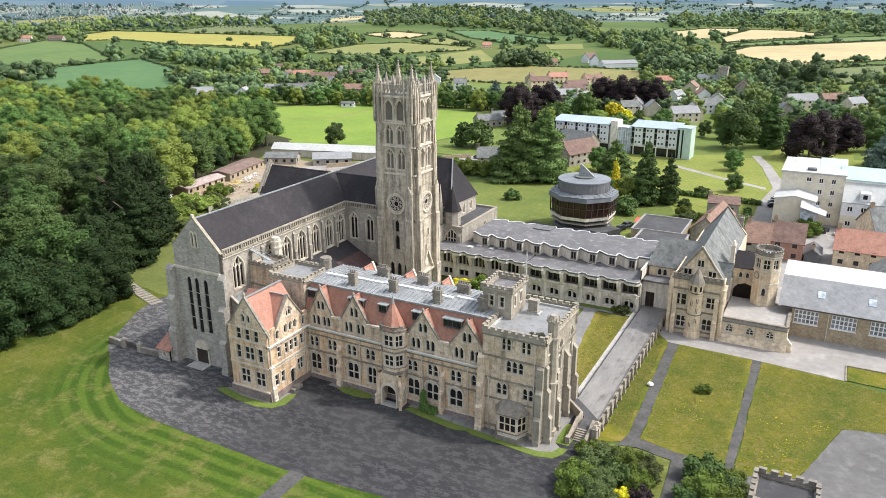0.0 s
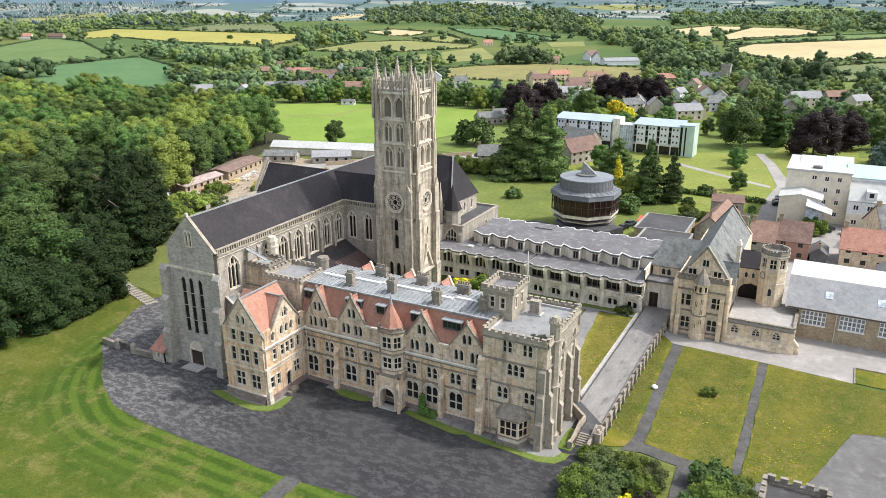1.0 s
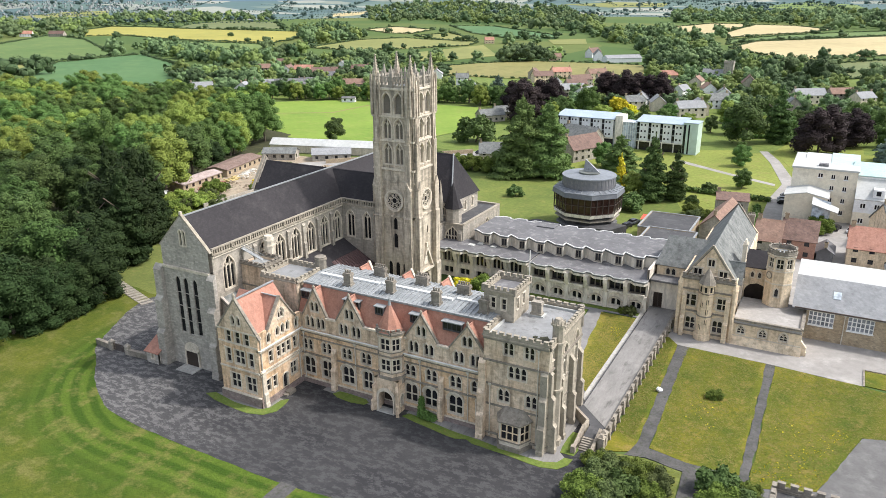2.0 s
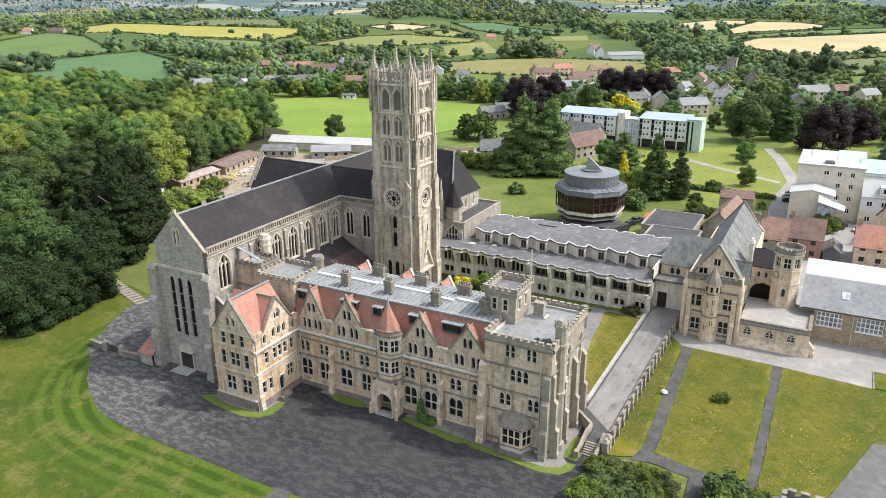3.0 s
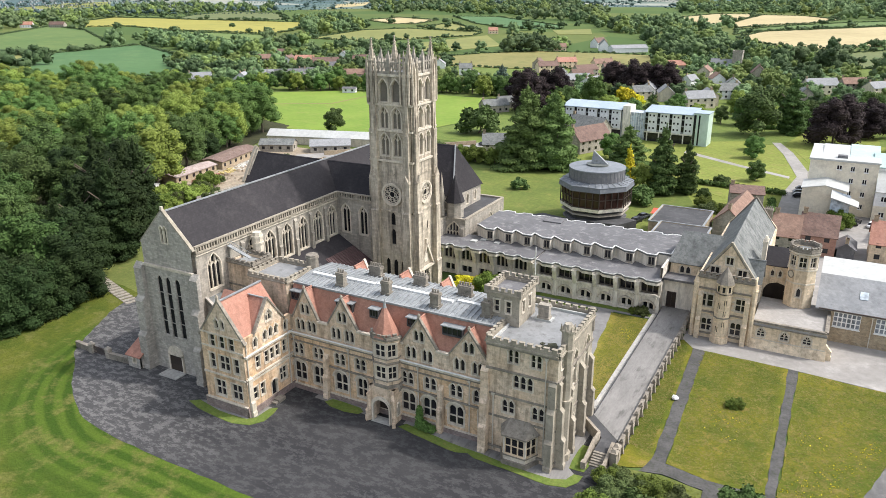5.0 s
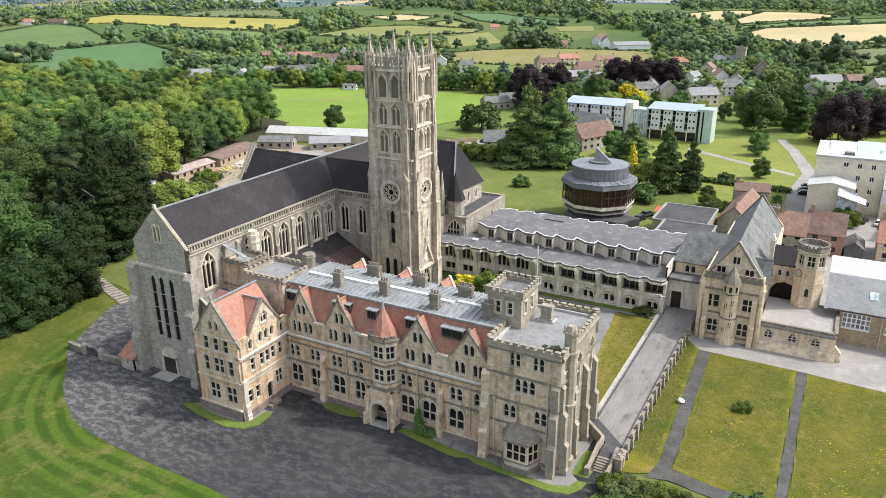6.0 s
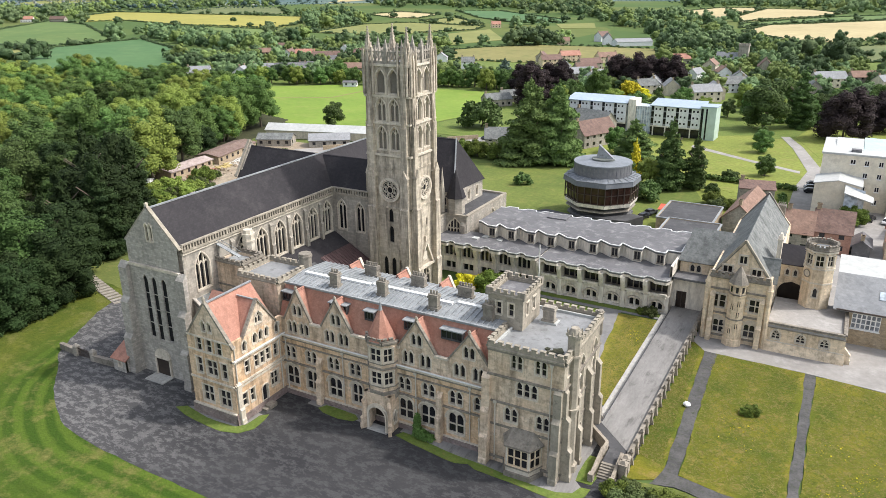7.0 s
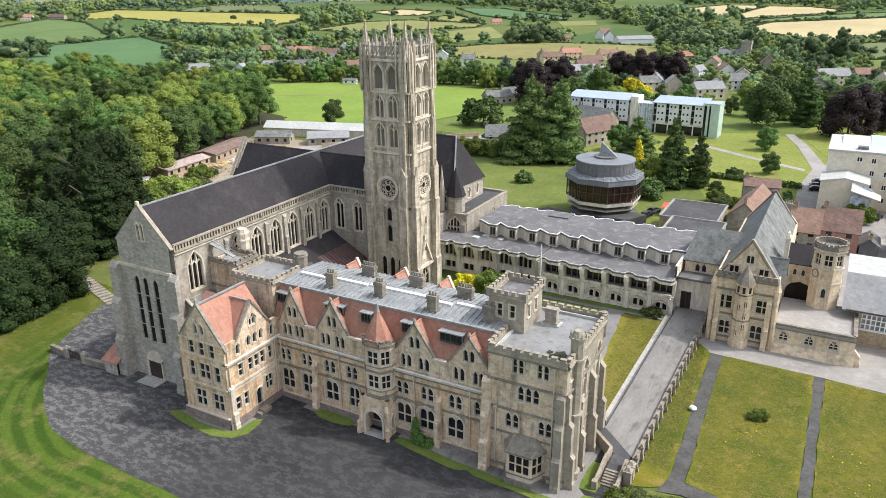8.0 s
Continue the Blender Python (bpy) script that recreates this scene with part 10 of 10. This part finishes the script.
def car(x, y, ang, paint, label):
    t = thing("car", label, "car", (x, y, 0), group="parked cars")
    body = Shape()
    prof = [(-2.1, 0.35), (2.1, 0.35), (2.15, 0.7), (2.0, 0.85), (1.0, 0.95), (-1.9, 1.0), (-2.15, 0.75)]
    n = len(prof)
    body.add([(u, sg * 0.87, z) for sg in (-1, 1) for u, z in prof], [tuple(range(n)), tuple(range(2 * n - 1, n - 1, -1))] + [(i, n + i, n + (i + 1) % n, (i + 1) % n) for i in range(n)])
    body.part("body", BODY[paint], t)
    cab = Shape().add([(u, sg * w, z) for sg in (-1, 1) for u, z, w in ((1.05, 0.93, 0.8), (0.35, 1.42, 0.62), (-1.3, 1.45, 0.62), (-1.9, 0.98, 0.8))], [(0, 1, 2, 3), (7, 6, 5, 4), (0, 4, 5, 1), (1, 5, 6, 2), (2, 6, 7, 3)])
    cab.part("glasshouse", GLASS, t)
    Shape().box(-1.25, -0.6, 1.42, 0.35, 0.6, 1.49).part("roof", BODY[paint], t)
    for u in (-1.35, 1.35):
        for sg in (-1, 1):
            w = Shape().ring(0, 0, 0.33, -0.1, 0.1, 14).part("wheel", TYRE, t)
            w.matrix_basis = pose(u, sg * 0.82, 0.33, 90, 0, 0)
    t.rotation_euler = (0, 0, radians(ang))
    return t


for x, y, a, p, lab in ((-9.0, 244, 10, 0, "black car parked beside the drive"), (-9.4, 239.5, 12, 2, "dark grey car parked beside the drive"), (-9.2, 235.6, 8, 0, "black car parked beside the drive"), (5.5, 214.0, 75, 0, "black car parked in the yard"), (9.2, 213.2, 80, 1, "white car parked in the yard"), (-124.5, 262, 60, 0, "dark car parked in the lane"), (-160.5, 205.0, 80, 2, "grey van parked in the works yard"), (-44.7, 194.6, 70, 2, "grey car parked behind the cloister"), (-45.5, 190.0, 75, 0, "dark car parked behind the cloister")):
    car(x, y, a, p, lab)

tp = thing("red_awning", "red canvas awning on thin posts beside the flat block", "awning")
Shape().slab([(-42.6, 192.6, 2.2), (-39.6, 192.6, 2.2), (-39.6, 196.4, 2.7), (-42.6, 196.4, 2.7)], 0.08).part("canopy", surface("red_canvas", (0.50, 0.09, 0.05), (0.58, 0.13, 0.08), None, 0.5, 2.0, rough=0.8, bump=0.1), tp)
for x, y, h in ((-42.4, 192.8, 2.15), (-39.8, 192.8, 2.15), (-42.4, 196.2, 2.6), (-39.8, 196.2, 2.6)):
    Shape().ring(x, y, 0.05, 0, h, 6).part("post", FRAME, tp)

# hedges and pens of the park
for x0, y0, x1, y1, h, lab in ((-40, 238.5, -14, 236.0, 1.6, "clipped green boundary hedge"), (-36, 345, -6, 352, 1.8, "dark clipped hedge under trees"), (-16, 226, -13.6, 200, 1.4, "low hedge along the drive")):
    pts = [(x0 + (x1 - x0) * i / 14, y0 + (y1 - y0) * i / 14, h * 0.5, 1.2, h * 0.6) for i in range(15)]
    hd = thing("hedge", lab, "hedge")
    piece("leaves", leaf_cloud("leaves", pts, 700, 0.6, LEAF[0], 700 + int(x0)), hd)

# meadow grass and flowers
def tufts(name, polys, count, size, material, label, seed, lean=6.0):
    rnd_, s = random.Random(seed), Shape()
    for poly, share in polys:
        xs, ys, k = [p[0] for p in poly], [p[1] for p in poly], 0
        while k < count * share:
            x, y = rnd_.uniform(min(xs), max(xs)), rnd_.uniform(min(ys), max(ys))
            if not inside(x, y, poly):
                continue
            k += 1
            h = size * rnd_.uniform(0.5, 1.4)
            for _ in range(3):
                a, w = rnd_.uniform(0, 3.14), max(h, 0.08) * rnd_.uniform(0.5, 1.1)
                dx, dy = math.cos(a) * w, math.sin(a) * w
                lx, ly = rnd_.uniform(-lean, lean) * h, rnd_.uniform(-lean, lean) * h
                s.add([(x - dx, y - dy, 0.01), (x + dx, y + dy, 0.01), (x + lx + dx * 0.4, y + ly + dy * 0.4, h), (x + lx - dx * 0.4, y + ly - dy * 0.4, h)], [(0, 1, 2, 3)])
    me = bpy.data.meshes.new(name)
    me.from_pydata(s.v, [], s.f)
    me.materials.append(material)
    tagged(new(name, me), label, "grass", kind="stuff")


PLOTS = [([(-14.2, 88.6), (-9.4, 87.4), (-3.2, 87.6), (-3.5, 122.2), (-16.2, 122.7)], 0.36), ([(-1.0, 85.8), (0.5, 85.8), (6.8, 88.4), (12.0, 104.8), (30, 108.0), (30, 117.0), (12.2, 121.0), (-0.9, 122.0)], 0.5), ([(-30.9, 104.4), (-27.7, 99.6), (-27.7, 130.8), (-33.4, 130.8)], 0.14), ([(-20.3, 90), (-17.2, 89), (-18.7, 122.5), (-20.3, 125)], 0.1)]
GRASS_A = surface("meadow_blades_green", (0.068, 0.104, 0.009), (0.130, 0.137, 0.018), None, 0.15, 2, rough=1.0, bump=0)
GRASS_B = surface("meadow_blades_straw", (0.145, 0.132, 0.036), (0.200, 0.165, 0.056), None, 0.15, 2, rough=1.0, bump=0)
FLOWER = surface("yellow_petals", (0.62, 0.52, 0.02), (0.72, 0.62, 0.04), None, 0.5, 3, rough=0.8, bump=0)
tufts("meadow_grass", PLOTS, 13000, 0.06, GRASS_A, "tall green meadow grass", 1)
tufts("meadow_straw", PLOTS, 8000, 0.06, GRASS_B, "dry straw-coloured grass heads", 2)
tufts("meadow_flowers", [([(5.0, 92), (10.5, 103), (9.5, 106), (2, 95)], 0.35), ([(-11.8, 97), (-7.5, 97), (-7.5, 104), (-12.5, 104)], 0.12), ([(-2.5, 86.2), (5, 88), (7.5, 93), (1, 93)], 0.35), ([(-30.6, 121), (-28.2, 121), (-28.2, 125), (-31, 125)], 0.1), ([(0, 100), (4, 100), (4, 104), (0, 104)], 0.08)], 260, 0.10, FLOWER, "yellow wild flowers in the meadow", 3, 0.9)
tufts("shrubbery_grass", [([(-22.3, 62), (-9.2, 62), (-9.2, 74), (-9.7, 84.0), (-14.6, 84.8), (-20.3, 83.8)], 0.6), ([(-6.2, 70), (-2, 70), (0.3, 85.2), (-6.4, 85.2)], 0.4)], 2500, 0.06, GRASS_A, "rough grass between the shrubs", 4)


def debris(name, x0, y0, x1, y1, count, sizes, material, label, seed):
    """Broken building stuff strewn and heaped along a line from one end to the other."""
    rnd_, s = random.Random(seed), Shape()
    for _ in range(count):
        t_, w = rnd_.random(), rnd_.gauss(0, 0.8)
        x, y = x0 + (x1 - x0) * t_ + w, y0 + (y1 - y0) * t_ + rnd_.gauss(0, 0.8)
        a, z = rnd_.uniform(0, 3.14), 0.12 + max(0.0, 0.5 - abs(w) * 0.4) * rnd_.random()
        d, h = rnd_.uniform(*sizes), rnd_.uniform(0.12, 0.3)
        s.beam((x - d * math.cos(a), y - d * math.sin(a), z), (x + d * math.cos(a), y + d * math.sin(a), z + rnd_.uniform(-0.05, 0.15)), rnd_.uniform(0.2, 0.5), h)
    tagged(new(name, s.mesh(name, material)), label, "rubble", kind="stuff")


debris("brick_rubble", -183.6, 168, -183.4, 178, 150, (0.2, 0.7), surface("broken_red_brick", (0.32, 0.13, 0.09), (0.42, 0.22, 0.16), (0.5, 0.42, 0.36), 0.5, 2.0), "broken red bricks strewn in the yard", 41)
debris("timber_scraps", -182.6, 180, -184.5, 187, 70, (0.4, 1.2), surface("bleached_timber", (0.42, 0.33, 0.12), (0.52, 0.42, 0.20), None, 0.5, 2.0), "yellowish timber scraps heaped in the yard", 42)
debris("stone_offcuts", -183.5, 186, -187.5, 198, 110, (0.2, 0.8), surface("pale_stone_offcut", (0.5, 0.47, 0.42), (0.62, 0.6, 0.55), None, 0.5, 2.0), "pale stone offcuts piled along the shed", 43)

for t in PROTO:
    for o in [*t.children, t]:
        bpy.data.objects.remove(o)
